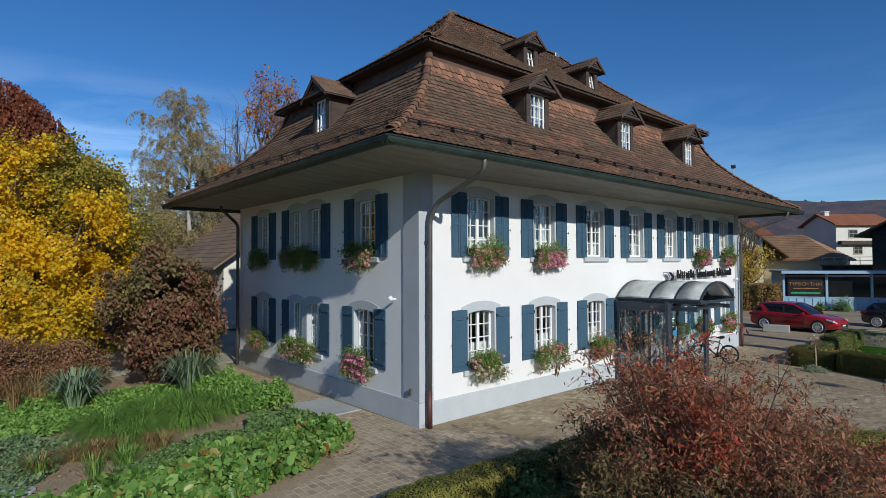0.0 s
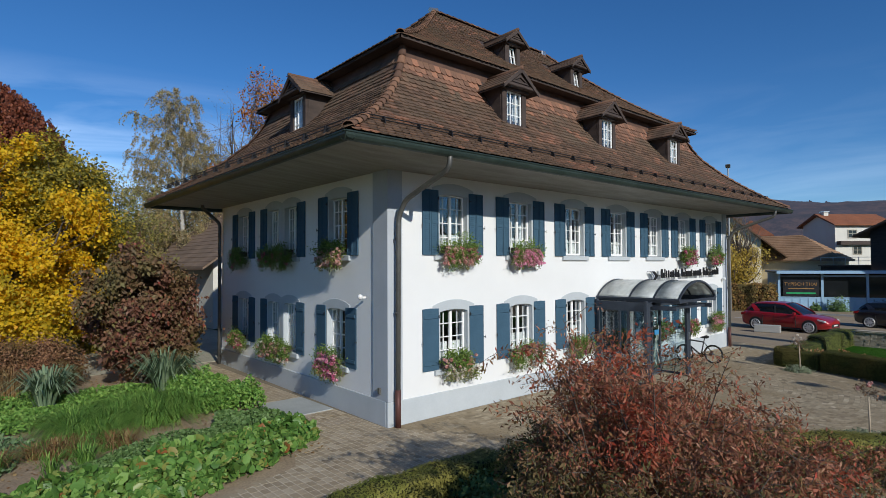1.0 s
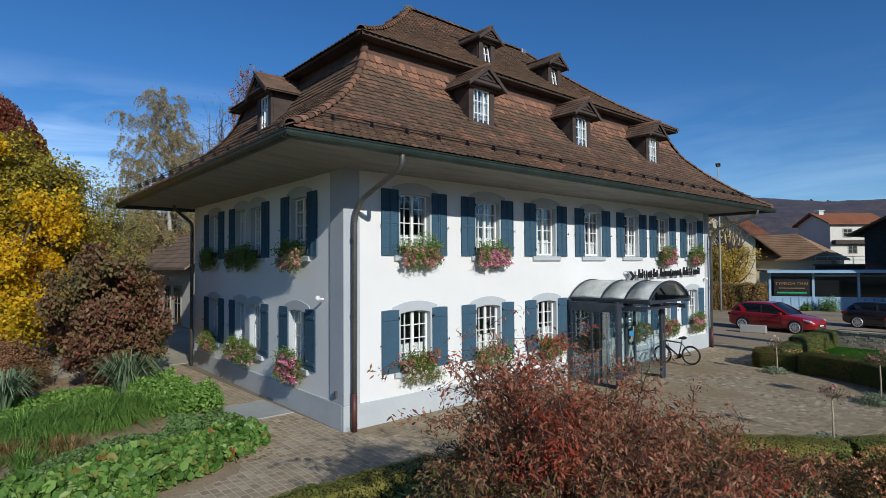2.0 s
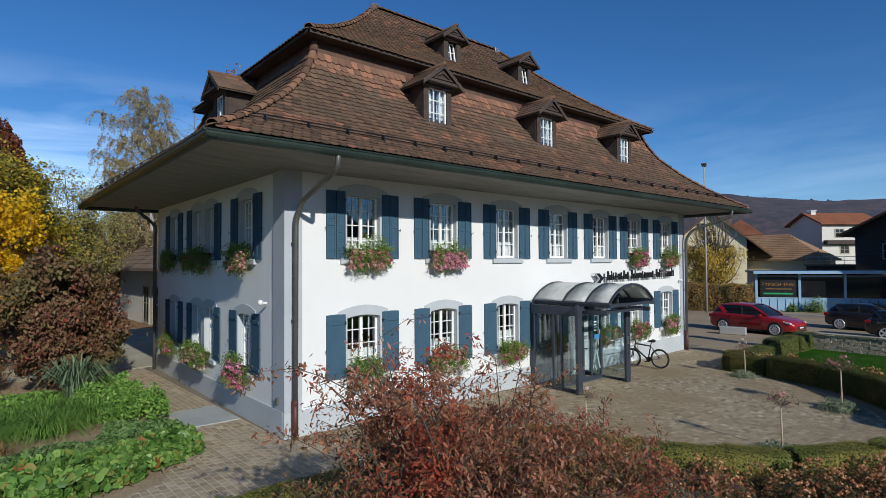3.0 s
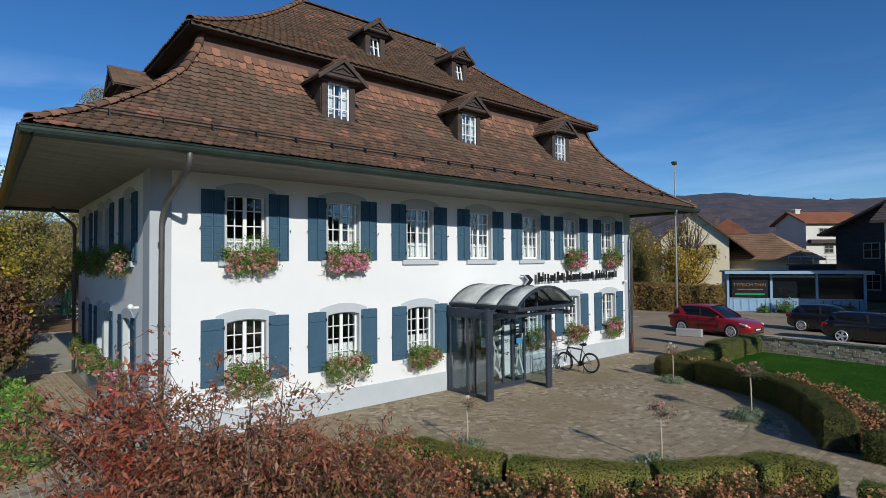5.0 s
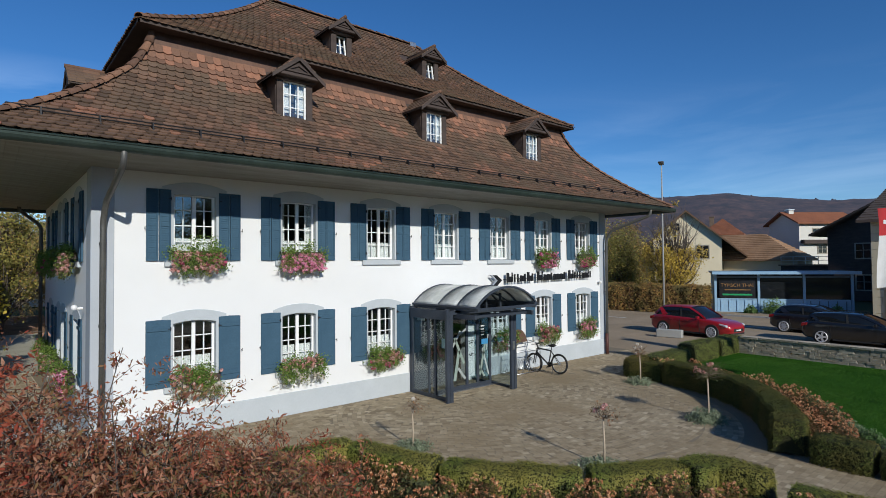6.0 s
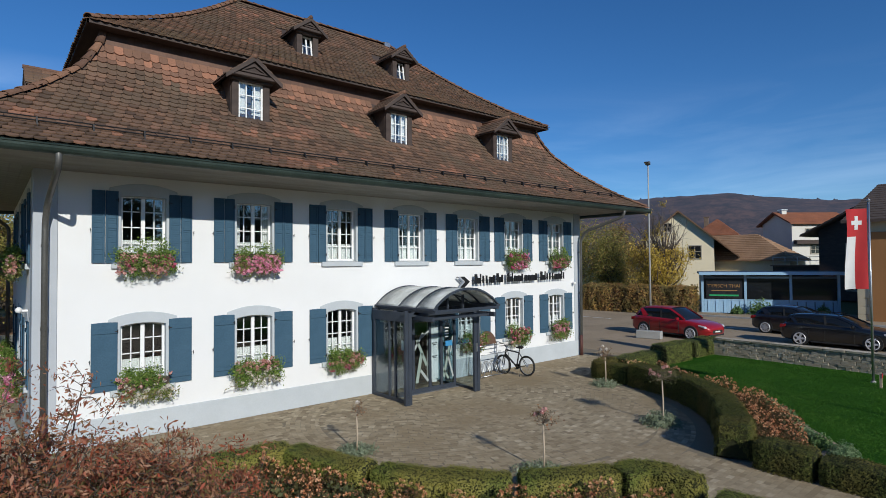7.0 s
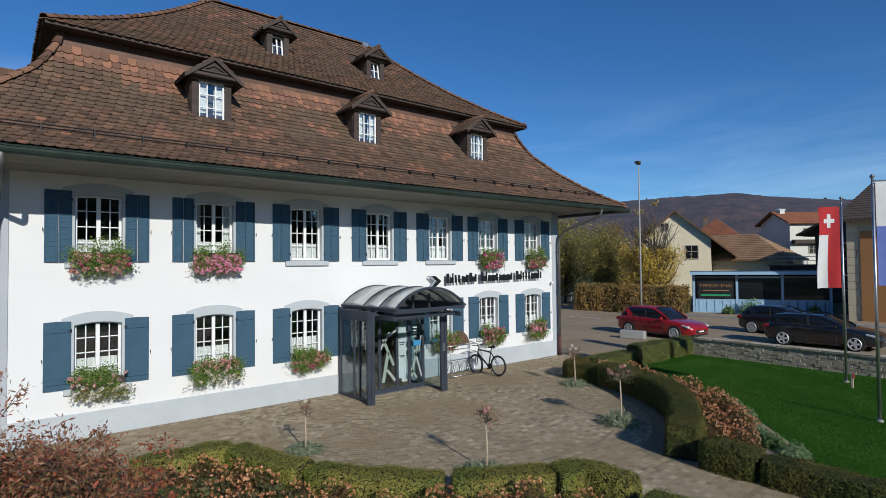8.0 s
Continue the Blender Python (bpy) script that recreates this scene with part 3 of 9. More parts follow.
# ---- windows and shutters ----
def window_meshes(w, s, e, rows=4):
    """Meshes of a two-leaved casement window in an arched stone surround; origin on the wall's face."""
    rise = 0.018 if s > 3 else 0.055
    out = {}
    b = Buf().ring(arch(w, s, e, rise), arch(w + 0.24, s, e + 0.17, 0.135), -0.015, 0.20)
    out["surround"] = b.mesh("surround", PALE_GREY, bevel=0.006)
    out["sill"] = Buf().prism([(-0.075, s - 0.02), (-0.075, s - 0.15), (0.2, s - 0.15), (0.2, s + 0.012)], "x", -w - 0.2, w + 0.2).mesh("sill", PALE_GREY, bevel=0.01)
    f = Buf().ring(arch(w - 0.055, s + 0.06, e - 0.03, rise), arch(w, s + 0.012, e, rise), 0.13, 0.19)
    f.box(-w + 0.02, w - 0.02, 0.13, 0.19, s + 0.01, s + 0.07)
    f.box(-0.042, 0.042, 0.125, 0.185, s + 0.06, e + rise - 0.04)
    iw, z0, z1 = w - 0.055, s + 0.07, e + 0.03
    step = (z1 - z0) / rows
    for sx in (-1, 1):
        xm = sx * (0.055 + iw) / 2
        f.box(xm - 0.012, xm + 0.012, 0.14, 0.18, z0, e + rise - 0.06)
        for k in range(1, rows):
            x0, x1 = sorted((sx * 0.055, sx * iw))
            f.box(x0, x1, 0.14, 0.18, z0 + k * step - 0.012, z0 + k * step + 0.012)
    out["frame"] = f.mesh("window", WINDOW_WHITE, bevel=0.004)
    pw = (iw - 0.055) / 2
    out["pane"] = Buf().box(-pw / 2, pw / 2, -0.003, 0.003, 0, step).mesh("pane", GLASS)
    out["panes"] = [(sx * (0.055 + pw * (k + 0.5)), z0 + r * step) for sx in (-1, 1) for k in range(2) for r in range(rows)]
    cu = Buf()
    for sx in (-1, 1):
        n = 28
        xs = [sx * (0.04 + (iw - 0.04) * i / n) for i in range(n + 1)]
        ys = [0.245 + 0.014 * math.sin(i * 1.55 + sx) for i in range(n + 1)]
        zt = z0 + (1.2 if s > 3 else 1.6) * step
        cu.add([(x, y, z) for z in (z0 - 0.02, zt) for x, y in zip(xs, ys)], [(i, i + 1, n + 2 + i, n + 1 + i) for i in range(n)])
    out["curtain"] = cu.mesh("curtain", CURTAIN, True)
    dr = Buf()
    for sx in (-1, 1):
        n = 10
        xs = [sx * (iw - 0.13 + 0.2 * i / n) for i in range(n + 1)]
        ys = [0.30 + 0.02 * math.sin(i * 1.9) for i in range(n + 1)]
        dr.add([(x, y, z) for z in (z0 - 0.02, e + 0.1) for x, y in zip(xs, ys)], [(i, i + 1, n + 2 + i, n + 1 + i) for i in range(n)])
    out["drape"] = dr.mesh("drape", CURTAIN, True)
    return out


def place_window(ms, m, curtain=True, drape=True, label="white two-leaved casement window with glazing bars"):
    f = part("window", ms["frame"], None, house, label, m, world=True)
    part("surround", ms["surround"], None, f)
    part("sill", ms["sill"], None, f)
    for x, z in ms["panes"]:
        ob = part("pane", ms["pane"], None, f, m=Matrix.Translation((x, 0.16, z)))
        ob.visible_shadow = False
    if curtain:
        part("curtain", ms["curtain"], None, f, "white half curtain")
    if drape:
        part("drape", ms["drape"], None, f, "white side strip standing in for a reflection")
    return f


WIN = {k: window_meshes(*k) for k in {(o[3], o[1], o[2]) for o in front_open + left_open + left_pairs}}
for x, s, e, w in front_open:
    # white drapes added in the second upper window imitate its bright reflection
    place_window(WIN[(w, s, e)], FRONT_M(x), True, s > 3 and x == FRONT_X[1])
for y, s, e, w in left_open + left_pairs:
    place_window(WIN[(w, s, e)], LEFT_M(y), False, False)


def shutter_meshes(w, s, e, louvred):
    """A folding shutter, origin at the foot of its hinge edge, drawn out along +x."""
    h = e + 0.1 - s
    out = {}
    if louvred:
        b, sl = Buf(), Buf()
        n = int(h / 0.052)
        half = w / 2 - 0.006
        for m in (pose(0, 0, 0, 0, 0, -3.0), pose(w / 2 + 0.004, -0.014, 0, 0, 0, 3.5)):
            f = Buf()
            for x0, x1 in ((0, 0.038), (half - 0.038, half)):
                f.box(x0, x1, -0.045, -0.008, 0, h)
            for z0 in (0, h * 0.48, h - 0.08):
                f.box(0.038, half - 0.038, -0.043, -0.010, z0, z0 + 0.08)
            b.add([m @ Vector(v) for v in f.v], f.f)
            for k in range(2, n - 1):
                sl.obox(m @ pose(half / 2, -0.026, k * h / n, 80), half - 0.078, 0.053, 0.009)
        out["board"] = b.mesh("shutter", SHUTTER_BLUE, bevel=0.004)
        out["slats"] = sl.mesh("slats", SHUTTER_BLUE)
    else:
        b = Buf()
        b.prism([(0, 0), (w, 0), (w, h), (w * 0.5, h + 0.012), (0, h)], "y", -0.035, -0.008)
        out["board"] = b.mesh("shutter", SHUTTER_BLUE, bevel=0.003)
        out["batten"] = Buf().box(0.02, w - 0.02, -0.055, -0.035, 0, 0.085).mesh("batten", SHUTTER_BLUE, bevel=0.006)
    out["hook"] = Buf().tube([(0, -0.01, 0), (0, -0.07, 0.0), (0, -0.075, 0.04)], 0.008, 6).tube([(0, -0.07, 0), (0, -0.075, -0.035)], 0.008, 6).mesh("hook", IRON)
    out["hinge"] = Buf().box(-0.03, 0.03, -0.062, -0.055, -0.01, 0.01).tube([(-0.03, -0.045, -0.04), (-0.03, -0.045, 0.04)], 0.012, 6).mesh("hinge", IRON)
    return out


SW = 0.51
SHUT = {(lv, s): shutter_meshes(SW, s - 0.02, e, lv) for lv, (s, e) in ((True, UPPER), (False, GROUND))}
HEIGHT = {UPPER[0]: UPPER[1] + 0.12 - UPPER[0], GROUND[0]: GROUND[1] + 0.12 - GROUND[0]}


def place_shutters(base, s, w, louvred, sides=(-1, 1), swing=(0, 0)):
    ms = SHUT[(louvred, s)]
    for sx, turn in zip(sides, swing):
        m = base @ Matrix.Translation((sx * (w + 0.06), 0, s - 0.02))
        if sx < 0:
            m = m @ Matrix.Translation((-SW, 0, 0)) if not turn else m @ pose(0, 0, 0, 0, 0, 180 - turn)
        sh = part("shutter", ms["board"], None, house, "blue louvred wooden shutter, open" if louvred else "blue boarded wooden shutter with battens, open", m, world=True)
        if louvred:
            part("louvre", ms["slats"], None, sh, kind="stuff")
        else:
            for z in (0.13, HEIGHT[s] - 0.24):
                part("batten", ms["batten"], None, sh, m=Matrix.Translation((0, 0, z)))
        for z in (0.2, HEIGHT[s] - 0.2):
            part("hinge", ms["hinge"], None, sh, m=Matrix.Translation((0.03 if sx > 0 else SW - 0.03, 0, z)) @ Matrix.Scale(sx, 4, (1, 0, 0)))
        part("hook", ms["hook"], None, sh, m=Matrix.Translation((SW + 0.03 if sx > 0 else -0.03, 0, HEIGHT[s] * 0.45)))


for x, s, e, w in front_open:
    place_shutters(FRONT_M(x), s, w, s == UPPER[0])
for y, s, e, w in left_open:
    place_shutters(LEFT_M(y), s, w, s == UPPER[0])
for (y0, s, e, w), (y1, *_) in ((left_pairs[0], left_pairs[1]), (left_pairs[2], left_pairs[3])):
    place_shutters(LEFT_M(y0), s, w, s == UPPER[0], (1,), (0,))
    place_shutters(LEFT_M(y1), s, w, s == UPPER[0], (-1,), (0,))

# gutters and downpipes
prof = [(0.115 * math.cos(a), 0.15 * math.sin(a)) for a in np.linspace(math.pi, 2 * math.pi, 9)] + [(0.128, 0.0)] + \
       [(0.105 * math.cos(a), 0.14 * math.sin(a)) for a in np.linspace(2 * math.pi, math.pi, 9)]


def gutter(a, c, z):
    a, c = Vector((*a, z)), Vector((*c, z))
    d = (c - a).normalized()
    a, c = a - d * 0.1, c + d * 0.1
    o = Vector((d.y, -d.x, 0))
    b = Buf()
    n = len(prof)
    b.add([p + o * u + Vector((0, 0, v)) for p in (a, c) for u, v in prof], [(i, (i + 1) % n, n + (i + 1) % n, n + i) for i in range(n)])
    b.tube([a + o * 0.118 + Vector((0, 0, 0.005)), c + o * 0.118 + Vector((0, 0, 0.005))], 0.017, 6)
    return b


corners = [(EX0 - 0.04, EY0 - 0.04), (EX1 + 0.04, EY0 - 0.04), (EX1 + 0.04, EY1 + 0.04), (EX0 - 0.04, EY1 + 0.04)]
for a, c in zip(corners, corners[1:] + corners[:1]):
    part("gutter", gutter(a, c, 6.07), COPPER_GREEN, house, "dark green weathered copper gutter", world=True)


def downpipe(pts, foot):
    b = Buf()
    P = [Vector(p) for p in pts]
    path = [P[0]]
    for p0, p1, p2 in zip(P, P[1:], P[2:]):
        k = min(0.16, (p1 - p0).length / 2, (p2 - p1).length / 2)
        a, c = p1 + (p0 - p1).normalized() * k, p1 + (p2 - p1).normalized() * k
        path += [a.lerp(p1, t).lerp(p1.lerp(c, t), t) for t in (0, 0.25, 0.5, 0.75, 1)]
    path.append(P[-1])
    b.tube(path, 0.06, 10)
    for z in (4.3, 2.6):
        if P[-1].z < z < P[-2].z:
            b.tube([(P[-1].x, P[-1].y, z - 0.03), (P[-1].x, P[-1].y, z + 0.03)], 0.07, 10)
    pipe = part("downpipe", b, PIPE_BROWN, house, "weathered metal downpipe", smooth=True, world=True)
    if foot:
        x, y, z = P[-1]
        part("pipe_foot", Buf().tube([(x, y, 0.0), (x, y, 0.85)], 0.07, 10), PIPE_FOOT, pipe, "rust-red lower pipe length", smooth=True, world=True)


downpipe([(8.14, 8.13, 6.05), (8.14, 8.13, 5.70), (8.08, 9.62, 5.16), (8.06, 9.86, 4.78), (8.06, 9.90, 0.02)], True)
downpipe([(27.05, 8.13, 6.05), (27.05, 8.13, 5.72), (26.52, 9.62, 5.16), (26.47, 9.86, 4.78), (26.47, 9.90, 0.02)], True)
downpipe([(7.1, 21.1, 6.0), (7.1, 21.1, 5.85), (7.74, 21.1, 5.3), (7.74, 21.1, 0.02)], False)


# ---- roofs: boarding first, the tiles themselves come at the end ----
def hipped(ex0, ex1, ey0, ey1, slx, sly, zf, qs):
    b = Buf()
    rings = [[(ex0 + slx * q, ey0 + sly * q, zf(q)), (ex1 - slx * q, ey0 + sly * q, zf(q)), (ex1 - slx * q, ey1 - sly * q, zf(q)), (ex0 + slx * q, ey1 - sly * q, zf(q))] for q in qs]
    b.add([p for r in rings for p in r], [(4 * i + k, 4 * i + (k + 1) % 4, 4 * i + 4 + (k + 1) % 4, 4 * i + 4 + k) for i in range(len(rings) - 1) for k in range(4)])
    return b


lower_roof = part("lower_roof", hipped(EX0, EX1, EY0, EY1, SLX, SLY, low_z, [0, 0.1, 0.2, 0.3, 0.4, 0.52, 0.64, 0.75, 0.855, 0.97, 1.0]), DARK_WOOD, house,
                  "steep flared lower mansard roof of brown clay tiles", world=True)
upper_roof = part("upper_roof", hipped(UX0, UX1, UY0, UY1, UR, (UY1 - UY0) / 2 - 0.001, up_z, [0, 0.15, 0.3, 0.45, 0.6, 0.8, 1.0]), DARK_WOOD, house,
                  "hipped upper roof of brown clay tiles", world=True)
bx0, bx1, by0, by1 = EX0 + SLX, EX1 - SLX, EY0 + SLY, EY1 - SLY
band = Buf().add([(bx0, by0, BAND_Z - 0.12), (bx1, by0, BAND_Z - 0.12), (bx1, by1, BAND_Z - 0.12), (bx0, by1, BAND_Z - 0.12),
                  (bx0 + 0.12, by0 + 0.12, 9.60), (bx1 - 0.12, by0 + 0.12, 9.60), (bx1 - 0.12, by1 - 0.12, 9.60), (bx0 + 0.12, by1 - 0.12, 9.60)],
                 [(i, (i + 1) % 4, 4 + (i + 1) % 4, 4 + i) for i in range(4)])
part("copper_band", band, COPPER_BAND, house, "brown copper sheet band between the roofs", world=True)
ub = Buf()
uu = [(UX0, UY0), (UX1, UY0), (UX1, UY1), (UX0, UY1)]
ui = [(bx0 + 0.1, by0 + 0.1), (bx1 - 0.1, by0 + 0.1), (bx1 - 0.1, by1 - 0.1), (bx0 + 0.1, by1 - 0.1)]
ub.add([(*p, UP_Z - 0.03) for p in uu] + [(*p, 9.55) for p in ui], [(i, (i + 1) % 4, 4 + (i + 1) % 4, 4 + i) for i in range(4)])
part("upper_soffit", ub, DARK_WOOD, house, "dark brown boarded upper eaves", world=True)
for a, c in zip(uu, uu[1:] + uu[:1]):
    ub = Buf()
    m = pose((a[0] + c[0]) / 2, (a[1] + c[1]) / 2, UP_Z - 0.045, 0, 0, math.degrees(math.atan2(c[1] - a[1], c[0] - a[0])))
    ub.obox(m, math.dist(a, c) + 0.04, 0.04, 0.08)
    part("upper_fascia", ub, DARK_WOOD, house, world=True)


# ---- dormers ----
def dormer(m, w, face_h, gable, depth, win, oh, eave_out, tilt=False, label="dark brown timber dormer with a tiled gable roof and white window"):
    """A gabled roof dormer: origin at the foot of its face's middle, face towards -y."""
    wf, z0, z1 = win
    hw = w / 2
    f = Buf()
    f.box(-hw, -wf, 0, 0.09, 0, face_h), f.box(wf, hw, 0, 0.09, 0, face_h)
    f.box(-wf, wf, 0, 0.09, -0.1, z0), f.box(-wf, wf, 0, 0.09, z1, face_h)
    f.prism([(-hw, face_h), (hw, face_h), (0, face_h + gable * hw / (hw + eave_out) )], "y", 0.02, 0.09)
    d = part("dormer", f, DARK_WOOD, house, label, m, bevel=0.01, world=True)
    for sx in (-1, 1):
        ch = Buf().prism([(0.09, 0), (0.09, face_h), (depth, face_h)], "x", *sorted((sx * (hw - 0.04), sx * hw)))
        part("cheek", ch, DARK_WOOD, d)
    re, rz = hw + eave_out, face_h - 0.03 - gable * 0.12
    for sx in (-1, 1):
        a, c = Vector((0, 0, face_h + gable)), Vector((sx * re, 0, rz))
        n = 5
        for i in range(n):
            t0, t1 = i / n, (i + 1.12) / n
            lo, hi = a.lerp(c, min(t1, 1.02)), a.lerp(c, t0)
            b = Buf()
            k = max(5, int((depth + oh) / 0.2))
            for j in range(k):
                y0, y1 = -oh + j * (depth * 0.98 + oh) / k + 0.004, -oh + (j + 1) * (depth * 0.98 + oh) / k
                b.add([(hi.x, y0, hi.z), (hi.x, y1, hi.z), (lo.x, y1, lo.z + 0.028), (lo.x, y0, lo.z + 0.028), (lo.x, y1, lo.z), (lo.x, y0, lo.z), (hi.x, y0, hi.z - 0.02), (hi.x, y1, hi.z - 0.02)],
                      [(0, 1, 2, 3), (3, 2, 4, 5), (0, 3, 5, 6), (1, 7, 4, 2)])
            part("tile_course", b, ROOF_TILE, d, kind="stuff")
        under = Buf().add([(0, -oh + 0.02, face_h + gable - 0.03), (0, depth, face_h + gable - 0.03), (sx * re, depth, rz - 0.03), (sx * re, -oh + 0.02, rz - 0.03),
                           (0, -oh + 0.02, face_h + gable - 0.06), (0, depth, face_h + gable - 0.06), (sx * re, depth, rz - 0.06), (sx * re, -oh + 0.02, rz - 0.06)],
                          [(0, 1, 2, 3), (7, 6, 5, 4), (0, 3, 7, 4), (3, 2, 6, 7)])
        part("roof_boarding", under, DARK_WOOD, d)
        bb = Buf().add([(0, -oh, face_h + gable + 0.0), (sx * re, -oh, rz), (sx * re, -oh, rz - 0.11), (0, -oh, face_h + gable - 0.13),
                        (0, -oh + 0.03, face_h + gable), (sx * re, -oh + 0.03, rz), (sx * re, -oh + 0.03, rz - 0.11), (0, -oh + 0.03, face_h + gable - 0.13)],
                       [(0, 1, 2, 3), (7, 6, 5, 4), (0, 4, 5, 1), (2, 6, 7, 3), (1, 5, 6, 2)])
        part("bargeboard", bb, DARK_WOOD, d)
    part("ridge", Buf().tube([(0, -oh - 0.02, face_h + gable + 0.0), (0, depth * 0.98, face_h + gable)], 0.06, 8), RIDGE_TILE, d, smooth=True)
    # inner triangle moulding of the gable and a cornice
    g = face_h + gable * 0.86
    pd = oh - 0.1
    part("pediment", Buf().prism([(-hw * 1.12, face_h), (hw * 1.12, face_h), (0, g)], "y", -pd, 0.06), DARK_WOOD, d)
    part("moulding", Buf().ring([(-hw * 0.50, face_h + 0.11), (0, g - 0.20), (hw * 0.50, face_h + 0.11)], [(-hw * 0.74, face_h + 0.06), (0, g - 0.10), (hw * 0.74, face_h + 0.06)], -pd - 0.045, -pd, True), DARK_WOOD, d, bevel=0.008)
    part("cornice", Buf().box(-hw * 1.2, hw * 1.2, -pd - 0.07, 0.05, face_h - 0.06, face_h + 0.03), DARK_WOOD, d, bevel=0.015)
    part("cornice", Buf().box(-hw - 0.05, hw + 0.05, -0.09, 0.05, face_h - 0.13, face_h - 0.06), DARK_WOOD, d, bevel=0.015)
    part("sill", Buf().box(-wf - 0.08, wf + 0.08, -0.05, 0.06, z0 - 0.07, z0), DARK_WOOD, d, bevel=0.008)
    fr = Buf()
    tm = pose(0, 0.05, z0, -9 if tilt else 0)
    hh = z1 - z0
    loc = Buf()
    loc.ring([(-wf + 0.045, 0.045), (-wf + 0.045, hh - 0.045), (wf - 0.045, hh - 0.045), (wf - 0.045, 0.045)], [(-wf, 0), (-wf, hh), (wf, hh), (wf, 0)], 0, 0.05, True)
    nv, nr = (2, 2) if tilt else (3, 3)
    for i in range(1, nv):
        x, t = -wf + i * 2 * wf / nv, (0.022 if i == nv / 2 else 0.015)
        loc.box(x - t, x + t, 0.005, 0.045, 0.04, hh - 0.04)
    for r in range(1, nr):
        loc.box(-wf + 0.04, wf - 0.04, 0.008, 0.042, r * hh / nr - 0.012, r * hh / nr + 0.012)
    fr.add([tm @ Vector(v) for v in loc.v], loc.f)
    wnd = part("window", fr, WINDOW_WHITE, d, "white dormer window with glazing bars" + (", tilted open" if tilt else ""))
    p = Buf()
    p.add([tm @ Vector(v) for v in Buf().box(-wf + 0.03, wf - 0.03, 0.02, 0.026, 0.03, hh - 0.03).v], Buf().box(0, 1, 0, 1, 0, 1).f)
    pn = part("pane", p, GLASS, d)
    pn.visible_shadow = False
    # dark sheet close behind the panes stands in for a dim room
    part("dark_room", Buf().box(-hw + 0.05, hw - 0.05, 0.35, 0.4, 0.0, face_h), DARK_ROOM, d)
    if not tilt:
        part("curtain", Buf().add([(-wf, 0.16, z0), (-wf * 0.25, 0.18, z0), (-wf * 0.35, 0.17, z0 + hh), (-wf, 0.16, z0 + hh), (wf, 0.16, z0), (wf * 0.2, 0.18, z0), (wf * 0.3, 0.17, z0 + hh), (wf, 0.16, z0 + hh)],
                                  [(0, 1, 2, 3), (4, 5, 6, 7)]), CURTAIN, d)
    return d


for x in (12.50, 17.33, 22.15):
    dormer(pose(x, 10.20, 7.47), 1.02, 1.32, 0.50, 1.5, (0.33, 0.17, 1.21), 0.30, 0.24)
for x in (15.45, 19.35):
    dormer(pose(x, 12.90, 10.71), 0.80, 1.0, 0.40, 1.6, (0.20, 0.19, 0.88), 0.26, 0.22, True, "small dark timber dormer with a tilted white window")
dormer(pose(8.18, 15.35, 7.47, 0, 0, -90), 1.06, 1.52, 0.52, 1.6, (0.33, 0.17, 1.38), 0.30, 0.26)


# ---- ground ----
C0 = Vector((17.25, 6.36, 0))        # middle of the round forecourt
def sheet(name, poly, z, mat, label, cat="ground"):
    return solo(name, Buf().prism(poly, "z", z - 0.05, z), mat, label, cat, kind="structure")


gn = 60
gb = Buf()
gr = [0, 60, 150, 400, 1000, 3500]
gb.add([(20 + r * math.cos(2 * math.pi * k / gn), 10 + r * math.sin(2 * math.pi * k / gn), -0.12) for r in gr[1:] for k in range(gn)] + [(20, 10, -0.12)],
       [(i * gn + k, (i + 1) * gn + k, (i + 1) * gn + (k + 1) % gn, i * gn + (k + 1) % gn) for i in range(len(gr) - 2) for k in range(gn)] + [((len(gr) - 1) * gn, k, (k + 1) % gn) for k in range(gn)])
solo("ground", gb, MEADOW, "green meadow ground reaching the horizon", "ground", kind="structure")
sheet("forecourt_bed", [(-6, 6.4), (5, 6.6), (9.5, 6.2), (11.6, 6.2), (12.0, 4.0), (14, 1.2), (15.7, 0.2), (15.7, -14), (17.9, -14), (17.9, 0.3), (20.5, 1.2), (22.6, 3.4), (23.6, 6.4), (28.2, 7.6), (28.2, 24), (26, 30), (4, 34),
                        (6.2, 22), (6.55, 12.0), (5.2, 9.2), (3.6, 8.6), (-6, 8.6)], -0.004, JOINT_SAND, "sandy joint bed of the paved forecourt and path")
sheet("path_bed", [(-6, 6.6), (5, 6.8), (8.9, 6.5), (8.9, 8.4), (7.86, 10.0), (7.86, 21.7), (6.15, 21.7), (6.5, 12.0), (5.15, 9.25), (3.6, 8.6), (-6, 8.6)], -0.0025, PALE_JOINT, "pale mortar bed of the garden path", "path")
sheet("asphalt_yard", [(28.2, -40), (47.5, -40), (46.2, 60), (28.2, 60)], -0.008, ASPHALT, "grey worn asphalt road and parking yard", "road")
sheet("far_pavement", [(47.62, -40), (54.5, -40), (53.0, 60), (46.32, 60)], 0.10, ASPHALT, "raised asphalt pavement across the road", "pavement")
kb = Buf()
for k in range(60):
    y = -38 + k * 1.6
    x = 47.5 - (y + 40) * 0.013
    kb.obox(pose(x, y, 0.03, 0, 0, 0.75), 0.16, 1.585, 0.18)
solo("kerb", kb, KERB, "pale granite kerb along the road", "kerb", kind="structure", bevel=0.012)
ln = Buf()
for k in range(20):
    y = -36 + k * 5.0
    ln.obox(pose(41.6 - (y + 36) * 0.013, y, -0.004, 0, 0, 0.75), 0.13, 2.6, 0.006)
solo("road_line", ln, LINE_PAINT, "white dashed road line", "road marking", kind="structure")
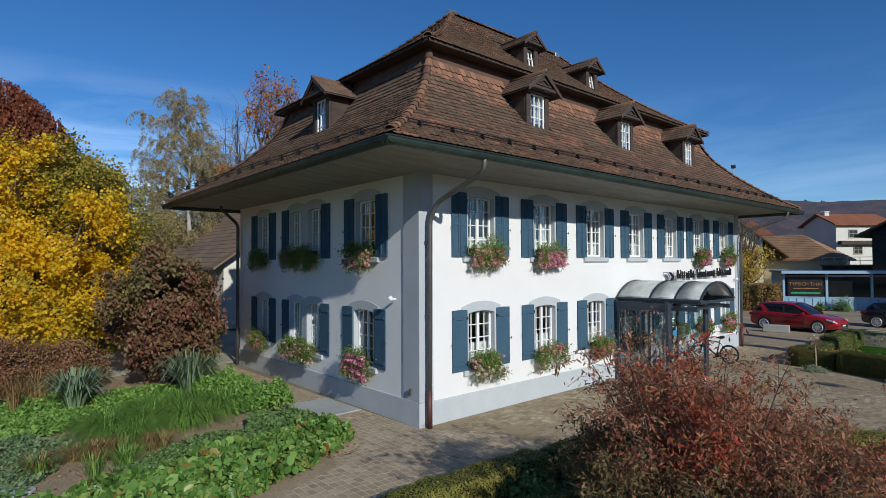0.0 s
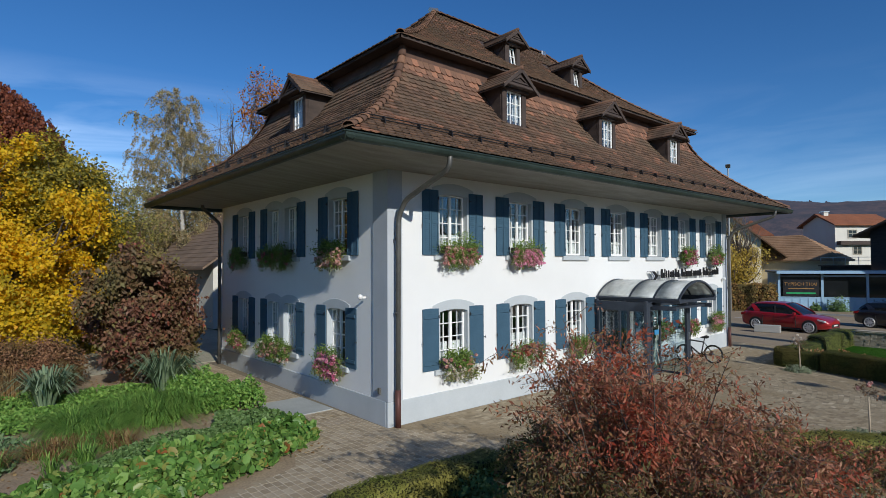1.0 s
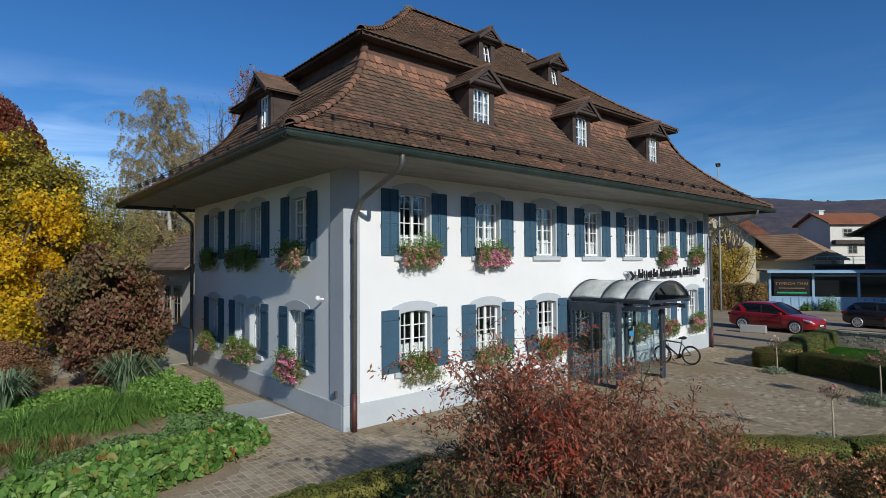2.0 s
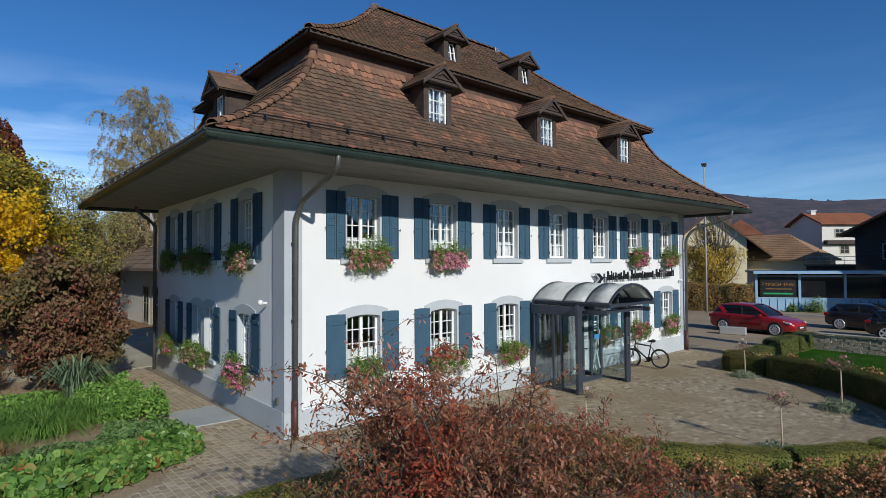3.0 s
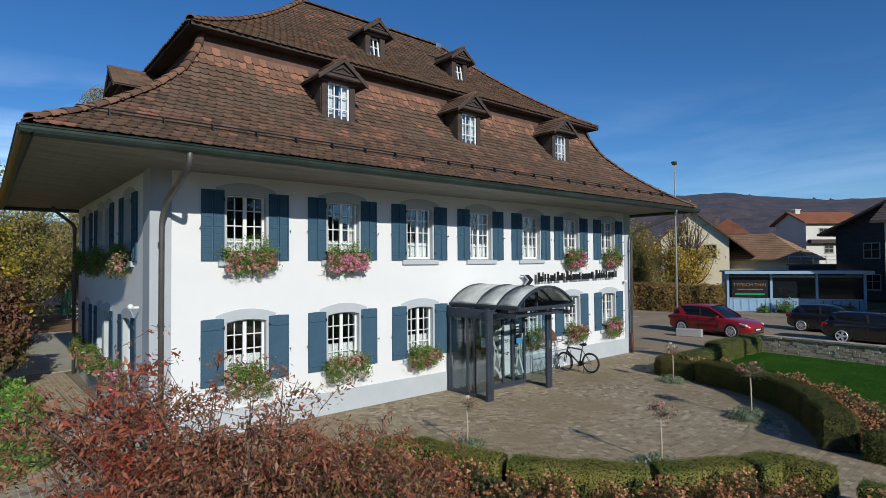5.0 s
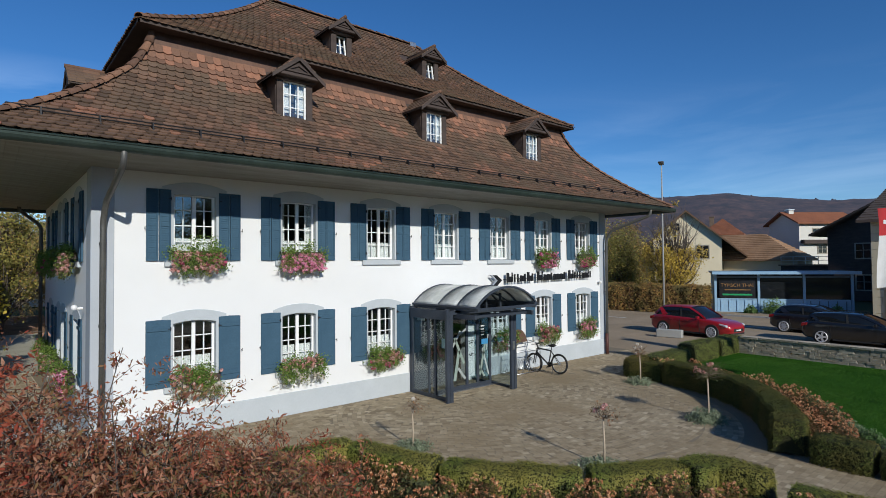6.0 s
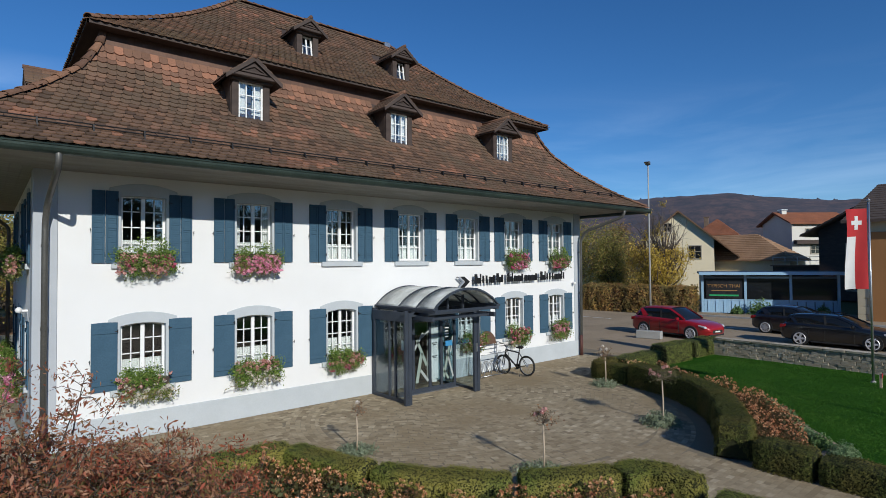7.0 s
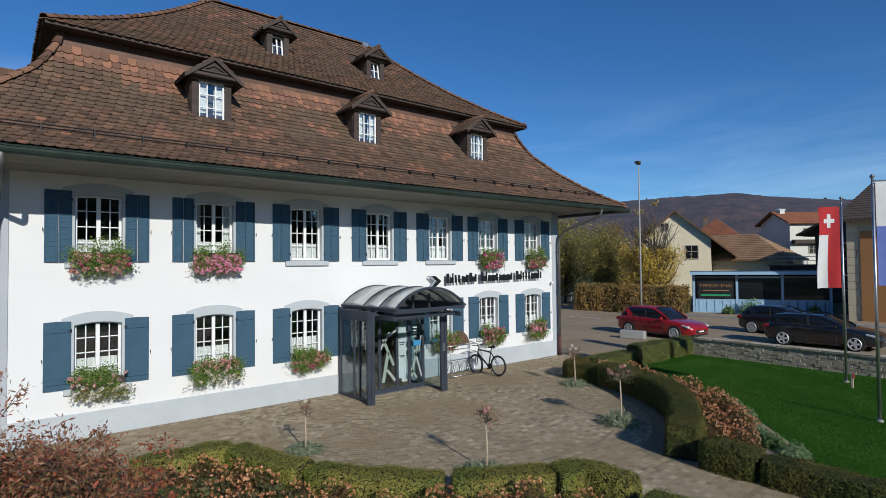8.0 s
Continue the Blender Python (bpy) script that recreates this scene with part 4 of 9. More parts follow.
# lawn to the right, garden beds
sheet("lawn", [(18.9, -14), (30.1, -14), (30.2, -0.6), (30.65, 6.1), (30.4, 6.5), (24.6, 6.7), (24.4, 4.3), (22.6, 1.0), (20.6, -0.7), (18.9, -1.6)], 0.0, LAWN, "mown green lawn", "lawn")
sheet("rose_bed_soil", [(17.9, -14), (18.9, -14), (18.9, -1.6), (20.6, -0.7), (22.6, 1.0), (24.4, 4.3), (24.6, 6.6), (28.2, 7.0), (28.2, 7.6), (23.6, 6.4), (22.6, 3.4), (20.5, 1.2), (17.9, 0.3)], 0.004, SOIL, "dark soil of the rose bed", "soil")
sheet("front_bed_soil", [(-6, -14), (15.7, -14), (15.7, 0.2), (14, 1.2), (12.0, 4.0), (11.6, 6.2), (9.5, 6.2), (5, 6.6), (-6, 6.4)], 0.004, SOIL, "dark soil of the front shrub bed", "soil")
sheet("garden_soil", [(-14, 8.6), (3.6, 8.6), (5.2, 9.2), (6.55, 12.0), (6.2, 22), (4, 34), (-14, 34)], 0.0, SOIL, "brown garden soil with scattered leaves", "soil")
solo("door_slab", Buf().box(6.62, WX0 - SO, 12.35, 14.1, -0.06, 0.012), SLAB, "blue-grey stone slab beside the wall", "slab", kind="structure", bevel=0.01)
sheet("back_yard", [(3.6, 21.8), (12.0, 21.8), (12.0, 45.0), (5.5, 45.0), (4.2, 34.0)], 0.012, YARD, "pale worn paved yard behind the house", "yard")
sheet("leafy_strip", [(5.0, 37.0), (12.4, 36.4), (16.0, 52.0), (5.0, 52.0)], 0.018, LITTER, "brown strip of fallen leaves beyond the yard", "soil")

# ---- low stone wall beside the lawn ----
gw = thing("garden_wall", "low rough grey stone garden wall along the lawn", "wall", kind="structure")
A, B = Vector((30.75, 6.2, 0)), Vector((30.2, -3.0, 0))
wd = (B - A).normalized()
wang = math.degrees(math.atan2(wd.y, wd.x))
wl = (B - A).length
core = Buf().obox(Matrix.Translation((A + B) / 2 + Vector((0, 0, 0.28))) @ pose(0, 0, 0, 0, 0, wang), wl, 0.26, 0.6)
part("wall_core", core, WALL_JOINT, gw)
rng = np.random.default_rng(5)
stones = []
for k in range(6):
    b = Buf().box(-0.5, 0.5, -0.5, 0.5, -0.5, 0.5)
    b.v = [tuple(c * (1 + 0.035 * rng.normal()) for c in p) for p in b.v]
    stones.append(b.mesh("stone", WALL_STONE, bevel=0.045))
rows, zz = [0.12, 0.10, 0.13, 0.09, 0.12, 0.09], -0.02
for h in rows:
    s = -rng.uniform(0, 0.2)
    while s < wl:
        L = rng.uniform(0.16, 0.52)
        p = A + wd * (s + L / 2) + Vector((0, 0, zz + h / 2))
        part("stone", stones[rng.integers(6)], None, gw, m=Matrix.Translation(p) @ pose(0, 0, 0, 0, 0, wang) @ Matrix.Diagonal((L * 0.985, 0.31 + 0.05 * rng.random(), h * 0.96, 1)))
        s += L
    zz += h
s = 0
while s < wl:
    L = rng.uniform(0.7, 1.0)
    p = A + wd * (s + L / 2) + Vector((0, 0, zz + 0.035))
    part("capstone", stones[rng.integers(6)], None, gw, m=Matrix.Translation(p) @ pose(0, 0, 0, 0, 0, wang) @ Matrix.Diagonal((L * 0.98, 0.44, 0.075, 1)))
    s += L


# ---- entrance porch ----
porch = thing("entrance_porch", "anthracite metal and glass entrance porch with a curved roof", "porch", Matrix.Translation((17.5, 9.1, 0)))
PX0, PX1, PYF, PZ = 16.14, 18.74, 8.14, 2.52
RX0, RX1 = 16.36, 18.70      # beams under the vault


def pp(name, b, mat, label="", parent=None, **k):
    return part(name, b, mat, parent or porch, label, world=True, **k)


for x, y in ((PX0 - 0.13, PYF), (PX0 + 0.05, 9.95), (PX1, PYF)):
    b = Buf().box(x - 0.05, x + 0.05, y - 0.05, y + 0.05, 0, PZ + 0.05)
    b.box(x + 0.06 if x < 17 else x - 0.18, x + 0.18 if x < 17 else x - 0.06, y - 0.045, y + 0.045, 0, PZ)
    pp("post", b, PORCH_METAL, bevel=0.008)
RY0, RY1 = 7.24, 10.02      # front and back of the vault
for x in (RX0, RX1):
    pp("eaves_beam", Buf().box(x - 0.05, x + 0.05, RY0, RY1, PZ, PZ + 0.15), PORCH_METAL, bevel=0.01)
    pp("rain_gutter", Buf().box(x - 0.11 if x < 17 else x + 0.04, x - 0.04 if x < 17 else x + 0.11, RY0, RY1, PZ + 0.08, PZ + 0.14), PORCH_METAL, bevel=0.01)
    pp("lower_beam", Buf().box(x - 0.045, x + 0.045, RY0 + 0.12, RY1, PZ - 0.22, PZ - 0.09), PORCH_METAL, bevel=0.01)
    for y in (PYF, 9.0):
        pp("bracket", Buf().box(x - 0.12, x + 0.12, y - 0.05, y + 0.05, PZ - 0.07, PZ + 0.02), PORCH_METAL, bevel=0.008)
vw, vr = 1.235, 0.52
cx = (RX0 + RX1) / 2


def vault(w, r, n=17):
    R = (w * w + r * r) / (2 * r)
    a = math.asin(w / R)
    return [(cx + R * math.sin(-a + 2 * a * k / (n - 1)), PZ + 0.14 + R * math.cos(-a + 2 * a * k / (n - 1)) - (R - r)) for k in range(n)]


for y in (RY0, 8.02, 8.83, RY1 - 0.06):
    pp("arch_rib", Buf().ring(vault(vw - 0.05, vr - 0.05), vault(vw, vr + 0.012), y, y + 0.06), PORCH_METAL)
o, i = vault(vw - 0.01, vr - 0.01, 33), vault(vw - 0.02, vr - 0.022, 33)
for k in range(3):
    y0, y1 = (RY0 + 0.06, 8.08, 8.89)[k], (8.02, 8.83, RY1 - 0.06)[k]
    pp("roof_panel", Buf().ring(i, o, y0, y1), PORCH_ROOF, "smoked translucent curved roof panel", smooth=True)
# front tympanum: tie beam, inner arch, sun bars
pp("tie_beam", Buf().box(PX0, PX1, PYF - 0.05, PYF + 0.05, PZ - 0.12, PZ), PORCH_METAL, bevel=0.008)
pp("tie_beam", Buf().box(RX0, RX1, RY0 + 0.01, RY0 + 0.06, PZ + 0.02, PZ + 0.1), PORCH_METAL, bevel=0.008)
pp("tie_beam", Buf().box(RX0, RX1, RY0 + 0.32, RY0 + 0.40, PZ - 0.2, PZ - 0.1), PORCH_METAL, bevel=0.008)
pp("inner_arch", Buf().ring(vault(vw * 0.72, vr * 0.55), vault(vw * 0.76, vr * 0.62), PYF - 0.03, PYF + 0.03), PORCH_METAL)
for x in (cx - 0.6, cx, cx + 0.6):
    pp("strut", Buf().box(x - 0.03, x + 0.03, PYF - 0.03, PYF + 0.03, PZ, PZ + 0.42), PORCH_METAL)
pp("lamp_bar", Buf().box(cx - 0.9, cx + 0.9, 8.6, 8.68, PZ - 0.02, PZ + 0.05), PORCH_METAL)
# left glass side: base rail, top rail, mid posts, panes
for z0, z1 in ((0.0, 0.10), (PZ - 0.28, PZ)):
    pp("rail", Buf().box(PX0 - 0.03, PX0 + 0.03, PYF + 0.05, 9.94, z0, z1), PORCH_METAL, bevel=0.005)
for y in (8.80, 9.1, 9.85):
    pp("mullion", Buf().box(PX0 - 0.03, PX0 + 0.03, y - 0.035, y + 0.035, 0.1, PZ - 0.28), PORCH_METAL, bevel=0.005)
for y0, y1 in ((PYF + 0.05, 8.765), (8.835, 9.065), (9.135, 9.815)):
    g = pp("pane", Buf().box(PX0 - 0.006, PX0 + 0.006, y0, y1, 0.1, PZ - 0.28), PORCH_GLASS)
    g.visible_shadow = False
pp("door_frame", Buf().box(PX0 + 0.05, PX0 + 0.1, 9.12, 9.8, 0.1, 2.15).box(PX0 + 0.1, PX0 + 0.14, 9.3, 9.7, 0.12, 1.3), PORCH_METAL)
# poster board inside, plain bars for its unreadable print
pp("poster", Buf().box(PX0 + 0.15, PX0 + 0.17, 9.25, 9.72, 0.55, 1.35), WHITE_METAL, "white notice board behind the glass")
pp("poster", Buf().box(PX0 + 0.02, PX0 + 0.03, 8.38, 8.56, 1.45, 1.72), WHITE_METAL, "white notice on the glass")
# right side: base rail and clear pane to the wall, column handle
pp("rail", Buf().box(PX1 - 0.03, PX1 + 0.03, PYF + 0.05, 10.0, 0.0, 0.07), PORCH_METAL, bevel=0.005)
pp("rail", Buf().box(PX1 - 0.03, PX1 + 0.03, PYF + 0.05, 10.0, PZ - 0.22, PZ), PORCH_METAL, bevel=0.005)
g = pp("pane", Buf().box(PX1 - 0.006, PX1 + 0.006, PYF + 0.05, 10.0, 0.07, PZ - 0.22), PORCH_GLASS)
g.visible_shadow = False
pp("handle", Buf().box(PX1 - 0.13, PX1 - 0.06, PYF - 0.07, PYF - 0.03, 1.2, 1.45), BRIGHT_METAL, "small metal key box")
# recessed door front
DY = 9.08
for z0, z1 in ((0.0, 0.14), (2.12, PZ)):
    pp("door_rail", Buf().box(PX0 + 0.1, 18.66, DY - 0.03, DY + 0.03, z0, z1), PORCH_METAL, bevel=0.005)
for x in (PX0 + 0.2, 16.98, 17.62, 18.08, 18.62):
    pp("door_stile", Buf().box(x - 0.045, x + 0.045, DY - 0.03, DY + 0.03, 0.14, 2.12), PORCH_METAL, bevel=0.005)
for x0, x1 in ((PX0 + 0.245, 16.935), (17.025, 17.575), (17.665, 18.035), (18.125, 18.575)):
    g = pp("pane", Buf().box(x0, x1, DY - 0.006, DY + 0.006, 0.14, 2.12), PORCH_GLASS)
    g.visible_shadow = False
g = pp("pane", Buf().box(18.61, 18.625, DY + 0.03, 10.0, 0.1, 2.12), PORCH_GLASS)
g.visible_shadow = False
GREY_FILM = surface("grey_film", (0.30, 0.34, 0.33), (0.40, 0.44, 0.43), 2, 40, 0.5, bump=0.0)
PALE_GREEN = surface("pale_green_film", (0.22, 0.29, 0.25), (0.30, 0.37, 0.33), 2, 40, 0.5, bump=0.0)
for x, z, a, L, w, mt in ((17.15, 1.5, 35, 0.7, 0.07, 0), (17.3, 1.2, -25, 0.9, 0.09, 1), (17.2, 0.75, 12, 0.9, 0.11, 1), (17.45, 1.75, 60, 0.35, 0.06, 0), (17.4, 0.5, -40, 0.45, 0.08, 0),
                          (18.3, 0.9, 14, 1.1, 0.08, 1), (18.42, 0.75, -18, 0.9, 0.06, 0), (18.22, 0.5, -35, 0.5, 0.07, 1), (18.5, 1.35, 10, 0.5, 0.05, 0)):
    pp("film_stripe", Buf().obox(pose(x, DY - 0.012, z, 0, a, 0), w, 0.004, L), PALE_GREEN if mt else GREY_FILM)
pp("notice", Buf().box(17.70, 18.0, DY + 0.05, DY + 0.07, 0.35, 1.95), WHITE_METAL, "tall white notice panel behind the door glass")
for z, w in ((1.42, 0.2), (1.36, 0.14), (1.02, 0.2), (0.98, 0.12)):
    pp("print_bar", Buf().box(17.85 - w / 2, 17.85 + w / 2, DY + 0.044, DY + 0.05, z, z + 0.025), IRON)
pp("notice", Buf().box(18.24, 18.52, DY - 0.022, DY - 0.012, 1.3, 1.46), surface("blue_print", (0.05, 0.25, 0.5), (0.07, 0.3, 0.55), 2, 40, 0.5, bump=0), "small blue sticker")
for z in (1.85, 1.75, 1.67, 1.58):
    pp("print_bar", Buf().box(18.22, 18.22 + 0.12 + 0.22 * (z % 0.17), DY - 0.02, DY - 0.013, z, z + 0.035), WHITE_METAL)
pp("door_sill", Buf().box(PX0, 18.7, DY - 0.12, DY + 0.1, -0.01, 0.02), BRIGHT_METAL)
pp("porch_ceiling_lamp", Buf().box(17.3, 17.9, 8.5, 8.56, PZ - 0.1, PZ - 0.05), WHITE_METAL)

# dark entrance door in the wall behind the porch
part("entrance_door", Buf().box(16.75, 18.45, WY0 + 0.22, WY0 + 0.28, 0.0, 2.35), DARK_WOOD, house, "dark entrance door inside the porch", bevel=0.01, world=True)

# ---- lettering on the wall: a business name, so plain bars of its size ----
SIGN_BLACK = surface("black_sign_metal", (0.012, 0.012, 0.013), (0.022, 0.022, 0.024), 4, 60, 0.45, 0.2, bump=0.02)
sign = thing("wall_sign", "black raised bars and arrow shape on the white wall", "sign", Matrix.Translation((22.6, WY0, 3.3)))
rng = np.random.default_rng(11)
xx = 20.30
SIGN_Y = WY0 - 0.19
STRETCH = 1.105
for word in ("TlttxtTt", "Tlxxtxxxt", "Tltttxxlt"):
    for ch in word:
        w = {"T": 0.22, "l": 0.085, "t": 0.13, "x": 0.17}[ch] * STRETCH
        h = {"T": 0.33, "l": 0.33, "t": 0.27, "x": 0.22}[ch]
        base = 3.16 + (xx - 20.2) * 0.012
        b = Buf().box(xx, xx + w * 0.5, SIGN_Y - 0.015, SIGN_Y + 0.015, base, base + h)
        if ch in "Tx":
            b.box(xx + w * 0.62, xx + w * 1.0, SIGN_Y - 0.015, SIGN_Y + 0.015, base, base + h * (0.95 if ch == "x" else 0.6))
        part("bar", b, SIGN_BLACK, sign, world=True)
        part("pin", Buf().tube([(xx + 0.03, SIGN_Y, base + 0.1), (xx + 0.03, WY0, base + 0.1)], 0.008, 5), IRON, sign, world=True)
        xx += w + 0.022
    xx += 0.13
chev = Buf().prism([(19.62, 3.42), (19.80, 3.42), (20.06, 3.24), (19.80, 3.04), (19.62, 3.04), (19.86, 3.24)], "y", SIGN_Y - 0.02, SIGN_Y + 0.02)
part("arrow", chev, SIGN_BLACK, sign, "black arrow shape", world=True, bevel=0.006)
part("arrow_back", Buf().prism([(19.50, 3.42), (19.58, 3.42), (19.82, 3.24), (19.58, 3.04), (19.50, 3.04), (19.72, 3.24)], "y", SIGN_Y - 0.02, SIGN_Y + 0.02), BAND_GREY, sign, "grey arrow edge", world=True)
part("pin", Buf().tube([(19.9, SIGN_Y, 3.3), (19.9, WY0, 3.3)], 0.01, 5), IRON, sign, world=True)
part("pin", Buf().tube([(19.6, SIGN_Y, 3.4), (19.6, WY0, 3.4)], 0.01, 5), IRON, sign, world=True)

# wall lamp on the side wall, small fittings
wl_ = thing("wall_lamp", "small white round wall lamp on the side wall", "lamp", Matrix.Translation((WX0, 10.92, 2.94)))
part("bracket", Buf().tube([(0, 0, -0.02), (-0.14, 0, -0.02)], 0.03, 8), WHITE_METAL, wl_)
part("globe", Buf().lathe([(0.02, -0.065), (0.055, -0.04), (0.068, 0.0), (0.055, 0.04), (0.02, 0.065)], 14, (-0.16, 0, 0)), WHITE_METAL, wl_, "white lamp globe", smooth=True)
solo("wall_socket", Buf().box(WX0 - 0.06, WX0, 10.28, 10.36, 0.72, 0.86), PIPE_BROWN, "small grey outlet box on the side wall", "outlet", bevel=0.01)
cam_ob = thing("security_camera", "small white camera under the sign beside the corner", "camera", Matrix.Translation((26.1, WY0, 3.02)))
part("mount", Buf().tube([(0, 0, 0), (0, -0.1, 0)], 0.025, 8), WHITE_METAL, cam_ob)
part("body", Buf().lathe([(0.03, -0.07), (0.06, -0.05), (0.065, 0.02), (0.04, 0.05)], 12, (0, -0.13, 0)), WHITE_METAL, cam_ob, smooth=True)

# snow guard on the roof
sg = thing("snow_guard", "two rusty snow guard rods on brackets along the tiled eaves", "snow guard", Matrix.Translation((17, 8.9, 6.7)))
q = 0.2
yq, zq = EY0 + SLY * q, low_z(q) + 0.05
for dz, dy in ((0.06, 0.0), (0.13, 0.03)):
    part("rod", Buf().tube([(EX0 + SLX * q, yq + dy, zq + dz), (EX1 - SLX * q, yq + dy, zq + dz)], 0.012, 6), IRON, sg, world=True)
    part("rod", Buf().tube([(EX0 + SLX * q, yq + dy, zq + dz), (EX0 + SLX * q, EY1 - SLY * q, zq + dz)], 0.012, 6), IRON, sg, world=True)
brk = Buf().prism([(-0.06, -0.02), (0.12, 0.05), (0.05, 0.16), (-0.02, 0.16)], "x", -0.014, 0.014).mesh("bracket", IRON)
for k in range(24):
    part("bracket", brk, None, sg, m=Matrix.Translation((EX0 + SLX * q + 0.5 + k * 0.92, yq, zq - 0.03)), world=True)
for k in range(14):
    part("bracket", brk, None, sg, m=pose(EX0 + SLX * q, yq + 0.5 + k * 0.95, zq - 0.03, 0, 0, -90), world=True)

# ---- bicycle and rack ----
RUBBER = surface("black_rubber", (0.015, 0.015, 0.015), (0.03, 0.03, 0.03), 5, 60, 0.8, bump=0.2)
BIKE_BLACK = surface("black_bike_paint", (0.015, 0.016, 0.018), (0.03, 0.03, 0.034), 5, 60, 0.35, bump=0.0)
bike = thing("bicycle", "black mountain bike parked on the forecourt", "bicycle", pose(21.33, 8.95, 0, 0, 4, 92))


def circle(r, n=28, c=(0, 0, 0)):
    return [(c[0] + r * math.cos(2 * math.pi * k / n), c[1], c[2] + r * math.sin(2 * math.pi * k / n)) for k in range(n + 1)]


for x in (-0.53, 0.53):
    w = part("wheel", Buf().tube(circle(0.312, 30, (x, 0, 0.345)), 0.034, 8), RUBBER, bike, "knobbly black tyre", smooth=True)
    part("rim", Buf().tube(circle(0.285, 30, (x, 0, 0.345)), 0.012, 6), BRIGHT_METAL if x < 0 else BIKE_BLACK, w, smooth=True)
    sp = Buf()
    for k in range(14):
        a = 2 * math.pi * k / 14
        sp.tube([(x, 0, 0.345), (x + 0.28 * math.cos(a), 0, 0.345 + 0.28 * math.sin(a))], 0.0025, 4)
    part("spoking", sp, BRIGHT_METAL, w, kind="stuff")
    part("hub", Buf().tube([(x, -0.06, 0.345), (x, 0.06, 0.345)], 0.025, 8), BRIGHT_METAL, w)
BB, ST, HT, HB, SP = (-0.08, 0, 0.30), (-0.22, 0, 0.78), (0.36, 0, 0.86), (0.40, 0, 0.72), (-0.26, 0, 0.93)
fr = Buf()
for a, c, r in ((BB, ST, 0.024), (ST, HT, 0.026), (BB, HB, 0.032), (HT, HB, 0.03), (ST, SP, 0.017)):
    fr.tube([a, c], r, 8)
for sy in (-0.05, 0.05):
    fr.tube([BB, (-0.53, sy, 0.345)], 0.011, 6), fr.tube([ST, (-0.53, sy, 0.345)], 0.010, 6), fr.tube([HB, (0.45, sy, 0.66), (0.53, sy, 0.345)], 0.017, 7)
part("frame", fr, BIKE_BLACK, bike, smooth=True)
part("handlebar", Buf().tube([HT, (0.34, 0, 0.96), (0.42, 0, 1.0)], 0.016, 7).tube([(0.36, -0.31, 1.02), (0.43, -0.1, 1.0), (0.43, 0.1, 1.0), (0.36, 0.31, 1.02)], 0.013, 7), BIKE_BLACK, bike, smooth=True)
sd = Buf().tube([(-0.42, 0, 0.97), (-0.34, 0, 0.97), (-0.22, 0, 0.955), (-0.12, 0, 0.95)], [0.03, 0.065, 0.04, 0.018], 8)
part("saddle", sd, RUBBER, bike, "black saddle", smooth=True)
part("crank", Buf().tube([(-0.08, -0.07, 0.30), (0.06, -0.08, 0.2)], 0.012, 6).tube([(-0.08, 0.07, 0.30), (-0.22, 0.08, 0.4)], 0.012, 6).tube([(-0.08, -0.05, 0.30), (-0.08, -0.04, 0.30)], 0.09, 16), IRON, bike)
part("pedal", Buf().box(0.02, 0.11, -0.18, -0.08, 0.185, 0.21), IRON, bike)
part("pedal", Buf().box(-0.27, -0.18, 0.08, 0.18, 0.39, 0.415), IRON, bike)
part("kickstand", Buf().tube([(-0.3, 0.06, 0.33), (-0.34, 0.2, 0.0)], 0.009, 6), IRON, bike)

rack = thing("bicycle_rack", "grey metal bicycle rack with hoops and a rounded brown board", "bicycle rack", Matrix.Translation((20.35, 9.6, 0)))
rk = Buf()
for x in (-0.35, 1.05):
    rk.tube([(x, -0.28, 0.0), (x, -0.28, 0.78), (x, -0.1, 1.0), (x, 0.25, 1.06)], 0.017, 7), rk.tube([(x, 0.3, 0.0), (x, 0.3, 1.06)], 0.017, 7), rk.tube([(x, -0.28, 0.05), (x, 0.3, 0.05)], 0.015, 6)
for y, z in ((-0.28, 0.78), (0.3, 0.05), (0.3, 1.06), (-0.28, 0.05), (0.0, 1.02)):
    rk.tube([(-0.35, y, z), (1.05, y, z)], 0.015, 6)
part("rack_frame", rk, BRIGHT_METAL, rack, smooth=True)
for k in range(4):
    x = -0.15 + k * 0.33
    hp = [(x, 0.28 - 0.5 * t, 0.42 * math.sin(math.pi * t) + 0.06) for t in np.linspace(0, 1, 10)]
    part("hoop", Buf().tube(hp, 0.011, 6).tube([(p[0] + 0.08, p[1], p[2]) for p in hp], 0.011, 6), BRIGHT_METAL, rack, smooth=True)
bd = [(-0.46 + 0.92 * k / 14, 1.02 + 0.46 * math.sin(math.pi * k / 14) ** 0.6) for k in range(15)]
part("rounded_board", Buf().prism([(x + 0.50, z) for x, z in bd], "y", 0.22, 0.27), surface("brown_board", (0.10, 0.055, 0.035), (0.15, 0.085, 0.055), 3, 30, 0.7, bump=0.2), rack, "rounded brown wooden board")

# ---- concrete block in the yard ----
solo("concrete_block", Buf().box(-0.62, 0.62, -0.2, 0.2, 0, 0.4), CONCRETE, "pale concrete block on the asphalt", "block", pose(33.3, 10.65, -0.008, 0, 0, -78), bevel=0.03)


